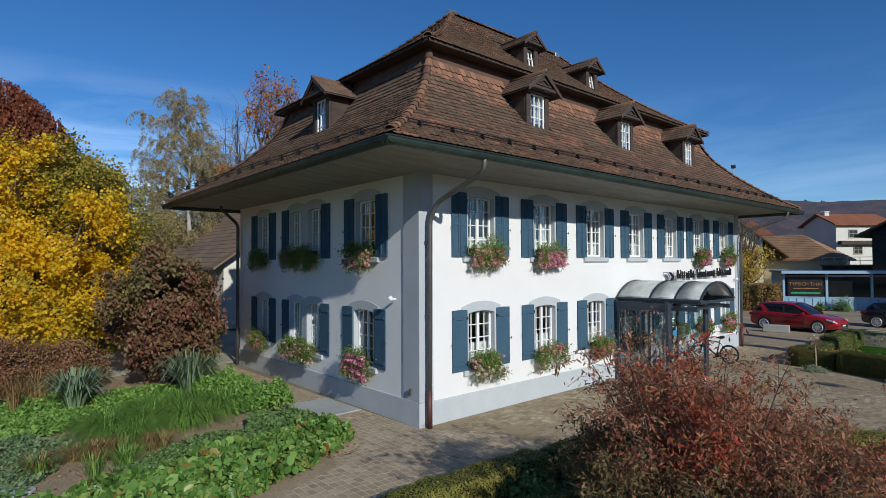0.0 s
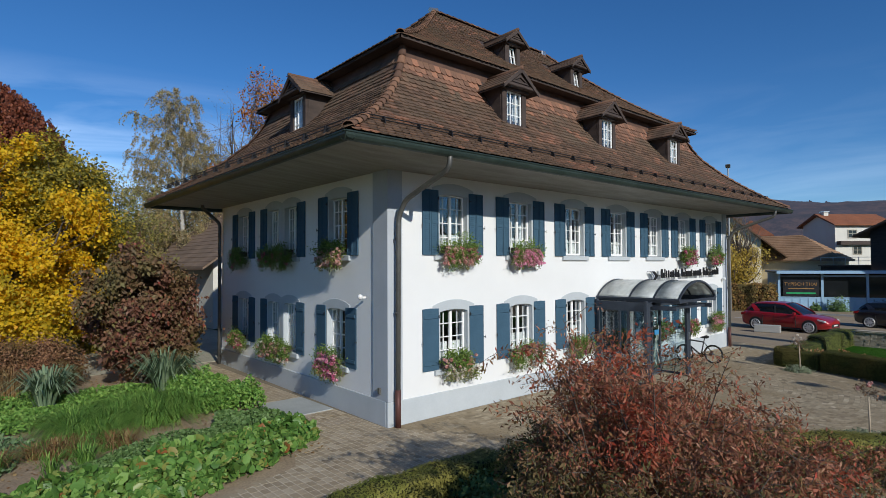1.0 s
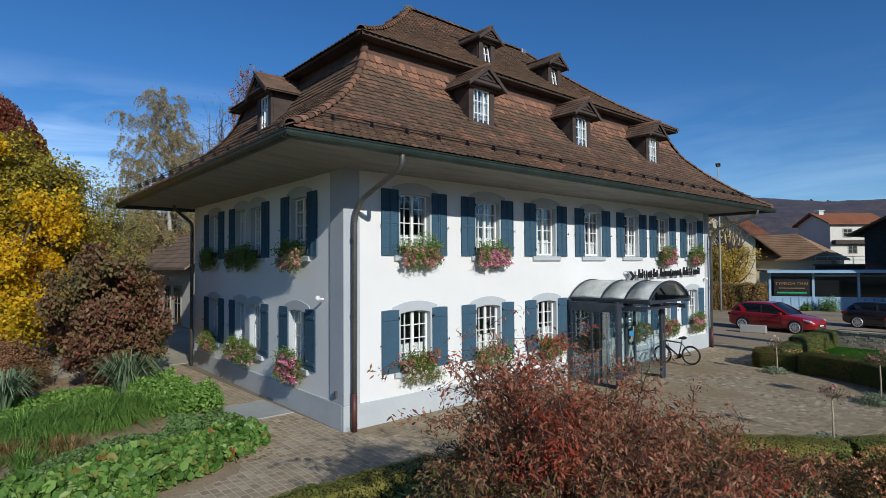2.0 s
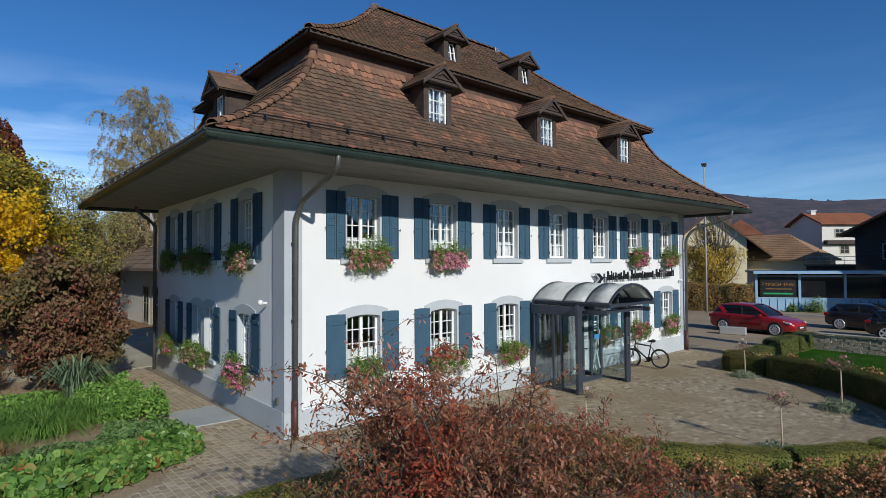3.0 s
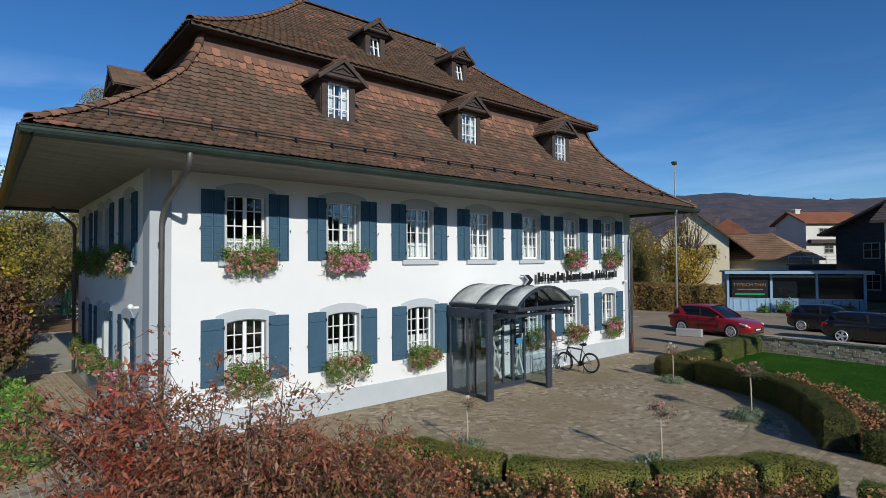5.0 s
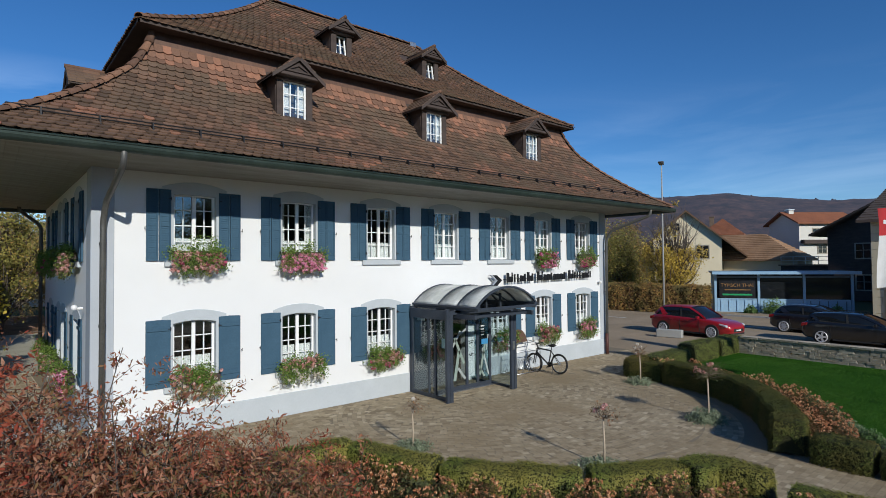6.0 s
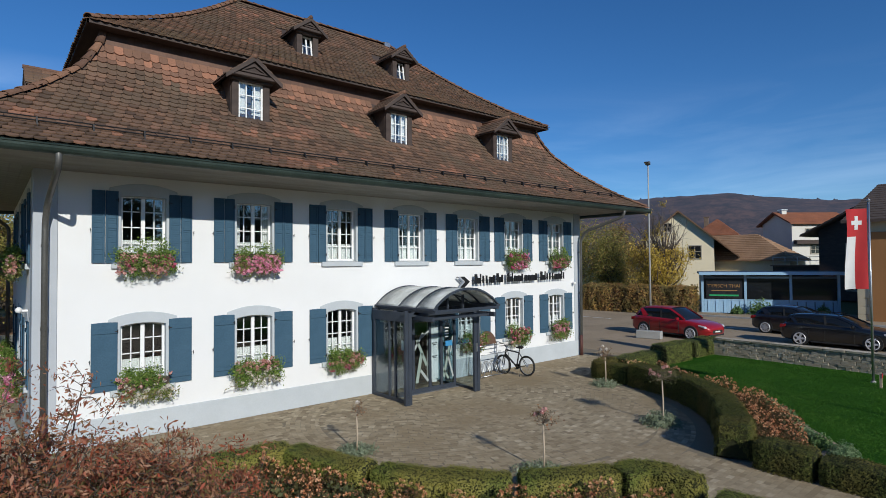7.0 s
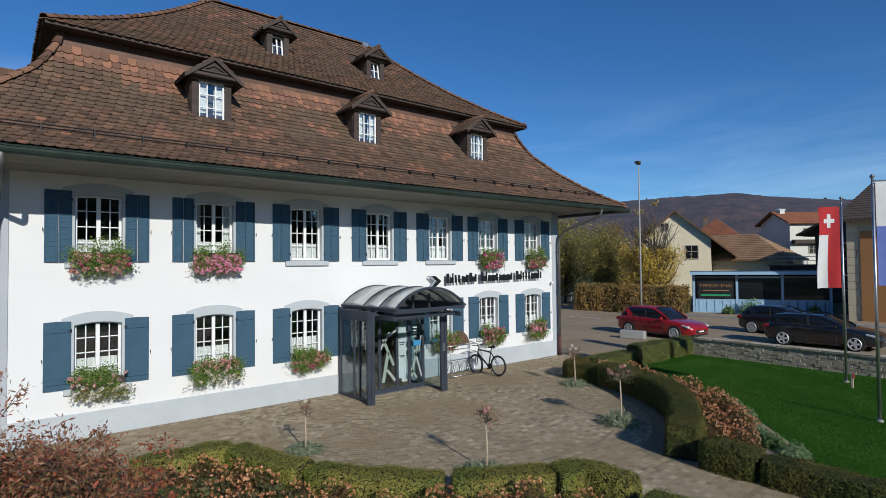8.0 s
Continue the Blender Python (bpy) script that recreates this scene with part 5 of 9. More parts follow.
# ---- cars ----
CAR_GLASS = bpy.data.materials.new("car_glass")
_t, _b, _o = links(CAR_GLASS)
_b.inputs["Base Color"].default_value, _b.inputs["Roughness"].default_value = (0.012, 0.014, 0.016, 1), 0.06
LAMP_CLEAR = surface("lamp_cover", (0.55, 0.56, 0.58), (0.7, 0.7, 0.72), 6, 40, 0.15, 0.2, bump=0)
LAMP_RED = surface("red_lamp_cover", (0.25, 0.01, 0.012), (0.35, 0.02, 0.02), 6, 40, 0.2, bump=0)
ALLOY = surface("alloy_rim", (0.58, 0.58, 0.60), (0.72, 0.72, 0.74), 6, 40, 0.4, 0.35, bump=0)
PLATE = surface("plate_white", (0.65, 0.65, 0.65), (0.72, 0.72, 0.72), 6, 40, 0.5, bump=0)


def car_paint(name, c):
    m = surface(name, tuple(v * 0.9 for v in c), c, 1.5, 60, 0.3, 0.1, bump=0, grain=0.05, spec=0.5)
    _, b, _ = links(m)
    b.inputs["Coat Weight"].default_value, b.inputs["Coat Roughness"].default_value = 0.8, 0.06
    return m


def car(name, label, m, paint, L=4.25, W=1.78, H=1.47, estate=False, spokes=10):
    """A hatchback or estate, nose towards +x, wheels on z = 0: a lower body, a glazed cabin, a roof and its pillars."""
    ob = thing(name, label, "car", m)
    h, hw = L / 2, W / 2
    # lower body: stations with the share of the half width, sill height and shoulder height
    st = [(-h, 0.74, 0.40, 0.70), (-h + 0.05, 0.84, 0.32, 0.88), (-h + 0.22, 0.93, 0.24, 0.98), (-h + 0.6, 0.98, 0.20, 1.0), (-0.6, 1.0, 0.18, 0.985), (0.3, 1.0, 0.18, 0.955), (0.85, 0.99, 0.18, 0.935),
          (1.2, 0.975, 0.19, 0.90), (h - 0.55, 0.95, 0.21, 0.83), (h - 0.22, 0.88, 0.24, 0.73), (h - 0.06, 0.74, 0.28, 0.63), (h, 0.60, 0.33, 0.55)]
    vs = []
    for x, w, lo, hi in st:
        w *= hw
        mid = (lo + hi) / 2
        half = [(0.0, lo), (w * 0.86, lo), (w * 0.965, lo + 0.07), (w * 0.985, mid), (w, hi - 0.16), (w * 0.985, hi - 0.07), (w * 0.93, hi - 0.01), (w * 0.78, hi + 0.012), (0.0, hi + 0.035)]
        ring = [(x, -y, z) for y, z in half] + [(x, y, z) for y, z in half[-2:0:-1]]
        n = len(ring)
        vs += ring
    fs = [(i * n + j, i * n + (j + 1) % n, (i + 1) * n + (j + 1) % n, (i + 1) * n + j) for i in range(len(st) - 1) for j in range(n)]
    body = part("body", Buf().add(vs, fs + [tuple(range(n)), tuple(range((len(st) - 1) * n, len(st) * n))]), paint, ob, smooth=True)
    # cabin outline in side view: foot of the tailgate glass, roof, foot of the windscreen
    tail, top0, top1, nose = (-h + 0.28, -h + (0.42 if estate else 0.66), 0.10, 1.02)

    def cab(x):
        """Belt and roof height at x."""
        belt = float(np.interp(x, [q[0] for q in st], [q[3] for q in st])) - 0.015
        if x < top0:
            t = (x - tail) / (top0 - tail)
            return belt, belt + (H - 0.09 - belt) * max(0.0, t) ** 0.8
        if x > top1:
            t = (nose - x) / (nose - top1)
            return belt, belt + (H - 0.03 - belt) * max(0.0, t) ** 0.85
        return belt, H - 0.09 + 0.09 * math.sin(math.pi * (0.12 + 0.68 * (x - top0) / (top1 - top0)))

    def wide(x):
        return hw * float(np.interp(x, (tail, -0.8, 0.3, nose), (0.80, 0.90, 0.90, 0.84)))

    xs = sorted({tail + 0.01, top0, top1, nose - 0.01, *np.linspace(tail + 0.06, nose - 0.06, 16).tolist()})
    vs = []
    for x in xs:
        be, ro = cab(x)
        w = wide(x)
        k = (ro - be) / 0.5
        half = [(w, be - 0.05), (w, be), (w * (1 - 0.13 * k), be + (ro - be) * 0.80), (w * (1 - 0.20 * k), be + (ro - be) * 0.93), (w * (1 - 0.32 * k), ro - 0.008), (0.0, ro + 0.012)]
        vs += [(x, -y, z) for y, z in half] + [(x, y, z) for y, z in half[-2::-1]]
    n = 11
    fs = [(i * n + j, i * n + j + 1, (i + 1) * n + j + 1, (i + 1) * n + j) for i in range(len(xs) - 1) for j in range(n - 1)]
    part("cabin_glass", Buf().add(vs, fs), CAR_GLASS, ob, "dark car windows", smooth=True)

    def strip(nm, line, wid_, mt=paint, thick=0.018):
        """A bar of bodywork laid along a line on the cabin."""
        b = Buf()
        pts = [Vector(p) for p in line]
        v = []
        for i, p in enumerate(pts):
            d = (pts[min(i + 1, len(pts) - 1)] - pts[max(i - 1, 0)]).normalized()
            o = Vector((0, p.y, max(0.1, (p.z - 0.75)) * 1.2)).normalized()
            sd_ = d.cross(o).normalized() * wid_ / 2
            v += [p - sd_, p + sd_, p + sd_ + o * thick, p - sd_ + o * thick]
        k = len(pts)
        b.add(v, [(4 * i + j, 4 * i + (j + 1) % 4, 4 * i + 4 + (j + 1) % 4, 4 * i + 4 + j) for i in range(k - 1) for j in range(4)] + [(0, 1, 2, 3), tuple(4 * k - 4 + j for j in range(4))])
        return part(nm, b, mt, ob, smooth=False)

    def on(x, f, sy):
        """A point on the cabin's flank, from belt (0) to roof edge (1)."""
        be, ro = cab(x)
        k = (ro - be) / 0.5
        w = wide(x)
        return (x, sy * float(np.interp(f, (0, 0.80, 0.93, 1), (w, w * (1 - 0.13 * k), w * (1 - 0.20 * k), w * (1 - 0.32 * k)))), be + (ro - be) * f)

    rf = []
    rx = np.linspace(top0 - 0.02, top1 + 0.02, 9)
    for x in rx:
        be, ro = cab(x)
        k = (ro - be) / 0.5
        w = wide(x)
        rf += [(x, y, z) for y, z in ((-w * (1 - 0.15 * k), be + (ro - be) * 0.86), (-w * (1 - 0.20 * k) - 0.006, be + (ro - be) * 0.95), (-w * (1 - 0.33 * k), ro + 0.008), (0, ro + 0.03), (w * (1 - 0.33 * k), ro + 0.008), (w * (1 - 0.20 * k) + 0.006, be + (ro - be) * 0.95), (w * (1 - 0.15 * k), be + (ro - be) * 0.86))]
    part("roof", Buf().add(rf, [(7 * i + j, 7 * i + j + 1, 7 * i + 8 + j, 7 * i + 7 + j) for i in range(8) for j in range(6)]), paint, ob, smooth=True)
    for sy in (-1, 1):
        strip("pillar", [on(top1 + (nose - 0.03 - top1) * t, 0.9, sy) for t in np.linspace(0, 1, 6)], 0.10)
        strip("pillar", [on(-0.36 - 0.06 * t, t, sy) for t in (0.0, 0.5, 0.9)], 0.09, RUBBER)
        strip("pillar", [on(top0 + 0.30 - 0.34 * t, t, sy) for t in (0.0, 0.3, 0.6, 0.9)], 0.30 if not estate else 0.12)
        strip("pillar", [on(tail + 0.02 + (top0 - tail) * t, 0.88, sy) for t in np.linspace(0, 1, 5)], 0.13)
        strip("window_trim", [on(x, 0.03, sy) for x in np.linspace(tail + 0.3, nose - 0.12, 9)], 0.035, RUBBER, 0.008)
        part("headlight", Buf().prism([(h - 0.52, 0.70), (h - 0.50, 0.775), (h - 0.16, 0.70), (h - 0.12, 0.60)], "y", *sorted((sy * hw * 0.72, sy * hw * 0.945))), LAMP_CLEAR, ob, bevel=0.02)
        part("tail_light", Buf().prism([(-h + 0.02, 0.74), (-h + 0.04, 0.90), (-h + 0.30, 0.93), (-h + 0.26, 0.80)], "y", *sorted((sy * hw * 0.70, sy * hw * 0.955))), LAMP_RED, ob, bevel=0.02)
        part("mirror", Buf().box(0.62, 0.76, *sorted((sy * hw * 0.96, sy * (hw + 0.17))), 0.93, 1.06), paint, ob, bevel=0.03)
        for x in (-1.0, -0.38, 0.72):
            part("door_seam", Buf().box(x - 0.006, x + 0.006, *sorted((sy * hw * 0.95, sy * (hw + 0.003))), 0.28, 0.86), RUBBER, ob)
        for x in (-0.86, 0.02):
            part("door_handle", Buf().box(x - 0.1, x + 0.08, *sorted((sy * hw * 0.97, sy * (hw + 0.022))), 0.80, 0.83), paint, ob, bevel=0.008)
        part("side_skirt", Buf().box(-0.95, 0.95, *sorted((sy * hw * 0.9, sy * hw * 0.985)), 0.16, 0.24), RUBBER, ob, bevel=0.02)
        if estate:
            part("roof_rail", Buf().tube([(-h + 0.6, sy * hw * 0.62, H + 0.0), (-h + 0.7, sy * hw * 0.62, H + 0.05), (0.0, sy * hw * 0.62, H + 0.05), (0.12, sy * hw * 0.62, H)], 0.014, 6), RUBBER, ob)
    wb = L * 0.305
    for x in (-wb, wb):
        for sy in (-1, 1):
            y = sy * (hw - 0.11)
            part("wheel_arch", Buf().tube([(x, sy * (hw - 0.3), 0.34), (x, sy * (hw + 0.004), 0.34)], 0.36, 26), RUBBER, ob)
            t = part("tyre", Buf().tube([(x, y - 0.1, 0.315), (x, y - 0.085, 0.315), (x, y + 0.1, 0.315), (x, y + 0.125, 0.315)] if sy > 0 else [(x, y + 0.1, 0.315), (x, y + 0.085, 0.315), (x, y - 0.1, 0.315), (x, y - 0.125, 0.315)], [0.28, 0.315, 0.315, 0.28], 26), RUBBER, ob)
            face = y + sy * 0.128
            rm = Buf().tube([(x, face - 0.01, 0.315), (x, face + 0.006 * sy, 0.315)], 0.07, 12)
            for q in range(spokes):
                a = 2 * math.pi * q / spokes
                mm = Matrix.Translation((x + 0.135 * math.cos(a), face + 0.004 * sy, 0.315 + 0.135 * math.sin(a))) @ Matrix.Rotation(-a, 4, "Y")
                rm.obox(mm, 0.22, 0.025, 0.045 if spokes > 6 else 0.085)
            rm.tube(circle(0.238, 26, (x, face, 0.315)), 0.024, 6)
            part("rim", rm, ALLOY, t)
    part("grille", Buf().box(h - 0.10, h + 0.008, -0.42, 0.42, 0.34, 0.52), RUBBER, ob, bevel=0.02)
    part("air_intake", Buf().box(h - 0.16, h - 0.02, -0.6, 0.6, 0.22, 0.30), RUBBER, ob, bevel=0.02)
    part("number_plate", Buf().box(h + 0.008, h + 0.016, -0.2, 0.2, 0.40, 0.47), PLATE, ob)
    part("number_plate", Buf().box(-h - 0.012, -h - 0.002, -0.24, 0.24, 0.56, 0.66), PLATE, ob)
    return ob


car("red_car", "bright red hatchback parked on the asphalt", pose(35.3, 10.2, -0.008, 0, 0, -98), car_paint("red_car_paint", (0.34, 0.008, 0.014)), 4.5, 1.8, 1.53)
car("black_car", "black estate car parked behind the stone wall", pose(36.9, 3.35, -0.008, 0, 0, -92), car_paint("black_car_paint", (0.010, 0.011, 0.014)), 4.5, 1.76, 1.42, True, 5)
car("dark_car", "dark hatchback parked beyond the estate car", pose(40.4, 6.1, -0.008, 0, 0, -96), car_paint("dark_car_paint", (0.014, 0.014, 0.018)), 4.2, 1.76, 1.46)


# ---- plant materials ----
GREEN_BOX = leaf_mat("box_hedge_leaf", [(0.0, (0.105, 0.14, 0.022)), (0.4, (0.15, 0.185, 0.032)), (0.75, (0.185, 0.215, 0.042)), (1.0, (0.24, 0.25, 0.06))], 0.16, patch=((0.30, 0.26, 0.06), 0.8))
# darkened copy of the box leaf, shade put into the colour of some hedges
BOX_SHADED = leaf_mat("shaded_box_leaf", [(0.0, (0.042, 0.055, 0.01)), (0.4, (0.062, 0.075, 0.014)), (0.75, (0.085, 0.094, 0.02)), (1.0, (0.125, 0.12, 0.028))], 0.05, 0.85, patch=((0.15, 0.12, 0.03), 0.9))
# near-black core colour stands in for shade deep between the leaves
HEDGE_CORE = surface("hedge_core_shade", (0.018, 0.02, 0.006), (0.035, 0.038, 0.01), 3, 20, 1.0, bump=0.8, dist=0.03)
GERANIUM = leaf_mat("geranium_leaf", [(0.0, (0.07, 0.13, 0.022)), (0.5, (0.14, 0.225, 0.04)), (1.0, (0.26, 0.34, 0.085))], 0.3)
DULL_TRAIL = leaf_mat("trailing_leaf", [(0.0, (0.10, 0.14, 0.03)), (0.5, (0.19, 0.24, 0.06)), (0.8, (0.26, 0.25, 0.08)), (1.0, (0.32, 0.21, 0.11))], 0.25)
PINK = leaf_mat("pink_petal", [(0.0, (0.60, 0.15, 0.29)), (0.5, (0.78, 0.29, 0.45)), (1.0, (0.88, 0.50, 0.62))], 0.3)
SALMON = leaf_mat("salmon_petal", [(0.0, (0.40, 0.15, 0.13)), (0.5, (0.60, 0.30, 0.27)), (1.0, (0.76, 0.52, 0.47))], 0.3)
CERISE = leaf_mat("cerise_petal", [(0.0, (0.32, 0.03, 0.09)), (0.6, (0.52, 0.08, 0.18)), (1.0, (0.68, 0.22, 0.32))], 0.3)
PALE_PETAL = leaf_mat("pale_petal", [(0.0, (0.60, 0.52, 0.42)), (1.0, (0.78, 0.72, 0.66))], 0.3)
RED_SHRUB = leaf_mat("red_shrub_leaf", [(0.0, (0.17, 0.07, 0.04)), (0.25, (0.32, 0.12, 0.07)), (0.42, (0.24, 0.16, 0.065)), (0.62, (0.42, 0.17, 0.10)), (0.85, (0.50, 0.29, 0.18)), (1.0, (0.48, 0.08, 0.05))], 0.42, 0.6,
                     patch=((0.44, 0.05, 0.025), 0.7, 0.51))
SHRUB_OLIVE = leaf_mat("olive_brown_shrub_leaf", [(0.0, (0.07, 0.06, 0.025)), (0.35, (0.13, 0.12, 0.04)), (0.65, (0.20, 0.15, 0.065)), (0.85, (0.24, 0.11, 0.06)), (1.0, (0.30, 0.22, 0.11))], 0.35, 0.7)
DRY_BROWN = leaf_mat("dry_brown_leaf", [(0.0, (0.12, 0.055, 0.03)), (0.5, (0.25, 0.12, 0.065)), (1.0, (0.40, 0.22, 0.11))], 0.25, patch=((0.10, 0.09, 0.03), 0.8))
PURPLE_SHRUB = leaf_mat("purple_shrub_leaf", [(0.0, (0.10, 0.045, 0.03)), (0.45, (0.18, 0.08, 0.052)), (0.75, (0.27, 0.14, 0.085)), (0.9, (0.17, 0.15, 0.055)), (1.0, (0.34, 0.07, 0.055))], 0.3, patch=((0.15, 0.14, 0.05), 0.6))
YELLOW_LEAF = leaf_mat("yellow_autumn_leaf", [(0.0, (0.62, 0.38, 0.015)), (0.4, (0.86, 0.56, 0.02)), (0.7, (0.92, 0.62, 0.03)), (0.9, (0.46, 0.40, 0.03)), (1.0, (0.80, 0.40, 0.02))], 0.5, patch=((0.26, 0.26, 0.03), 0.4, 0.52))
COPPER_LEAF = leaf_mat("copper_beech_leaf", [(0.0, (0.10, 0.028, 0.014)), (0.5, (0.19, 0.052, 0.026)), (1.0, (0.30, 0.10, 0.05))], 0.3)
BIRCH_LEAF = leaf_mat("birch_leaf", [(0.0, (0.25, 0.22, 0.12)), (0.5, (0.37, 0.32, 0.16)), (0.85, (0.48, 0.37, 0.17)), (1.0, (0.42, 0.26, 0.13))], 0.35)
ORANGE_LEAF = leaf_mat("orange_leaf", [(0.0, (0.28, 0.08, 0.02)), (0.5, (0.42, 0.14, 0.03)), (1.0, (0.52, 0.24, 0.05))], 0.35)
GOLD_BROWN = leaf_mat("gold_brown_leaf", [(0.0, (0.30, 0.21, 0.045)), (0.5, (0.52, 0.37, 0.065)), (1.0, (0.70, 0.52, 0.11))], 0.35)
BEECH_HEDGE = leaf_mat("beech_hedge_leaf", [(0.0, (0.10, 0.055, 0.025)), (0.35, (0.26, 0.13, 0.05)), (0.6, (0.36, 0.22, 0.06)), (0.8, (0.22, 0.19, 0.06)), (1.0, (0.56, 0.33, 0.09))], 0.3, patch=((0.15, 0.13, 0.045), 0.9, 0.46))
OLIVE_GOLD = leaf_mat("olive_gold_leaf", [(0.0, (0.14, 0.14, 0.03)), (0.5, (0.26, 0.23, 0.04)), (0.8, (0.46, 0.36, 0.04)), (1.0, (0.60, 0.42, 0.04))], 0.4)
OLIVE_DULL = leaf_mat("dull_olive_leaf", [(0.0, (0.16, 0.16, 0.045)), (0.5, (0.30, 0.28, 0.075)), (0.85, (0.44, 0.37, 0.10)), (1.0, (0.48, 0.28, 0.09))], 0.4)
OLIVE_LEAF = leaf_mat("olive_green_leaf", [(0.0, (0.05, 0.06, 0.02)), (0.5, (0.09, 0.10, 0.035)), (1.0, (0.15, 0.14, 0.06))], 0.3)
BERGENIA = leaf_mat("bergenia_leaf", [(0.0, (0.07, 0.155, 0.033)), (0.5, (0.14, 0.27, 0.058)), (0.85, (0.25, 0.39, 0.10)), (0.97, (0.26, 0.27, 0.07)), (1.0, (0.30, 0.11, 0.04))], 0.3, 0.38)
FRESH_GREEN = leaf_mat("fresh_green_leaf", [(0.0, (0.10, 0.215, 0.04)), (0.5, (0.18, 0.34, 0.068)), (1.0, (0.31, 0.46, 0.11))], 0.35)
DARK_GREEN = leaf_mat("dark_green_leaf", [(0.0, (0.065, 0.125, 0.035)), (0.5, (0.115, 0.20, 0.06)), (1.0, (0.20, 0.30, 0.11))], 0.3)
BLUE_GREEN = leaf_mat("blue_green_blade", [(0.0, (0.13, 0.20, 0.11)), (0.5, (0.21, 0.29, 0.17)), (1.0, (0.32, 0.40, 0.24))], 0.2)
SILVER = leaf_mat("silver_leaf", [(0.0, (0.13, 0.165, 0.10)), (0.5, (0.21, 0.25, 0.155)), (1.0, (0.31, 0.34, 0.23))], 0.2)
HERB = leaf_mat("grey_green_herb", [(0.0, (0.08, 0.14, 0.06)), (0.5, (0.14, 0.22, 0.10)), (1.0, (0.24, 0.32, 0.16))], 0.25)
STRAW = leaf_mat("straw_blade", [(0.0, (0.20, 0.10, 0.04)), (0.5, (0.30, 0.18, 0.08)), (1.0, (0.42, 0.30, 0.14))], 0.25)
GRASS = leaf_mat("grass_blade", [(0.0, (0.022, 0.085, 0.007)), (0.6, (0.036, 0.118, 0.01)), (1.0, (0.058, 0.15, 0.016))], 0.25, 0.9, patch=((0.075, 0.165, 0.022), 0.5, 0.5))


# ---- red shrub in the front bed ----
def red_shrub():
    rng = np.random.default_rng(21)
    ob = thing("red_shrub", "large loose shrub with narrow dull red autumn leaves", "shrub", Matrix.Translation((6.95, 3.0, 0)))
    wood, pts, tips = Buf(), [], []
    for s in range(185):
        a = rng.uniform(0, 2 * math.pi)
        r = rng.random() ** 0.6
        foot = np.array([0.9 * r * math.cos(a), 0.55 * r * math.sin(a), 0.0])
        reach = np.array([2.75 * r * math.cos(a) + 0.25, 2.15 * r * math.sin(a) - 0.15, 0])
        h = (2.25 - 0.12 * reach[0]) * (1 - 0.40 * r ** 2) * rng.uniform(0.6, 1.08)
        tall = s % 8 == 0
        if tall:
            left = s % 16 == 0
            reach = np.array([-1.5 + rng.normal() * 0.4, 0.1 + rng.normal() * 0.35, 0]) if left else np.array([-0.35 + rng.normal() * 0.6, 0.6 + rng.normal() * 0.5, 0])
            h = rng.uniform(2.3, 2.85) if left else rng.uniform(2.35, 3.1)
        end = reach + np.array([0, 0, h]) + rng.normal(size=3) * 0.12
        mid = foot * 0.4 + end * 0.6 + np.array([0, 0, 0.35 * h * (0.4 + 0.4 * r)])
        path = [foot * (1 - t) ** 2 + mid * 2 * t * (1 - t) + end * t * t for t in np.linspace(0, 1, 9)]
        wood.tube(path, [(0.017 if tall else 0.009) * (1 - 0.1 * i) for i in range(9)], 5)
        for _ in range(10 if tall else 13):
            t = rng.uniform(0.3, 1.0)
            p = foot * (1 - t) ** 2 + mid * 2 * t * (1 - t) + end * t * t
            d = rng.normal(size=3) * np.array([1, 1, 0.55])
            d /= np.linalg.norm(d)
            L = rng.uniform(0.22, 0.6)
            q = p + d * L * 0.6 + np.array([0, 0, 0.05])
            e = p + d * L + np.array([0, 0, -0.06 * L])
            wood.tube([p, q, e], [0.004, 0.0035, 0.002], 4)
            m = (rng.integers(50, 80) if left else rng.integers(24, 44)) if tall else rng.integers(44, 70)
            tt = rng.uniform(0.1, 1.05, m)[:, None]
            pts.append(p * (1 - tt) ** 2 + q * 2 * tt * (1 - tt) + e * tt * tt + rng.normal(size=(m, 3)) * 0.05)
    pts = np.concatenate(pts)
    pts = pts[pts[:, 2] > 0.12]
    part("branchwork", wood, BARK, ob, smooth=True)
    pts = pts[pts[:, 2] > 0.4]
    low = pts[:, 2] < 1.35 - 0.2 * pts[:, 0] + 0.35 * np.sin(pts[:, 0] * 1.7 + pts[:, 1]) + 0.22 * rng.normal(size=len(pts))
    part("foliage", leaf_mesh("foliage", pts[~low][rng.random((~low).sum()) < 0.72], 0.0195, RED_SHRUB, rng, 3.1, 0.1, 0.9), RED_SHRUB, ob, "narrow dull red leaves")
    part("foliage", leaf_mesh("foliage", pts[low][rng.random(low.sum()) < 0.75], 0.0195, SHRUB_OLIVE, rng, 3.1, 0.1, 0.7), SHRUB_OLIVE, ob, "olive and brown lower leaves")


red_shrub()


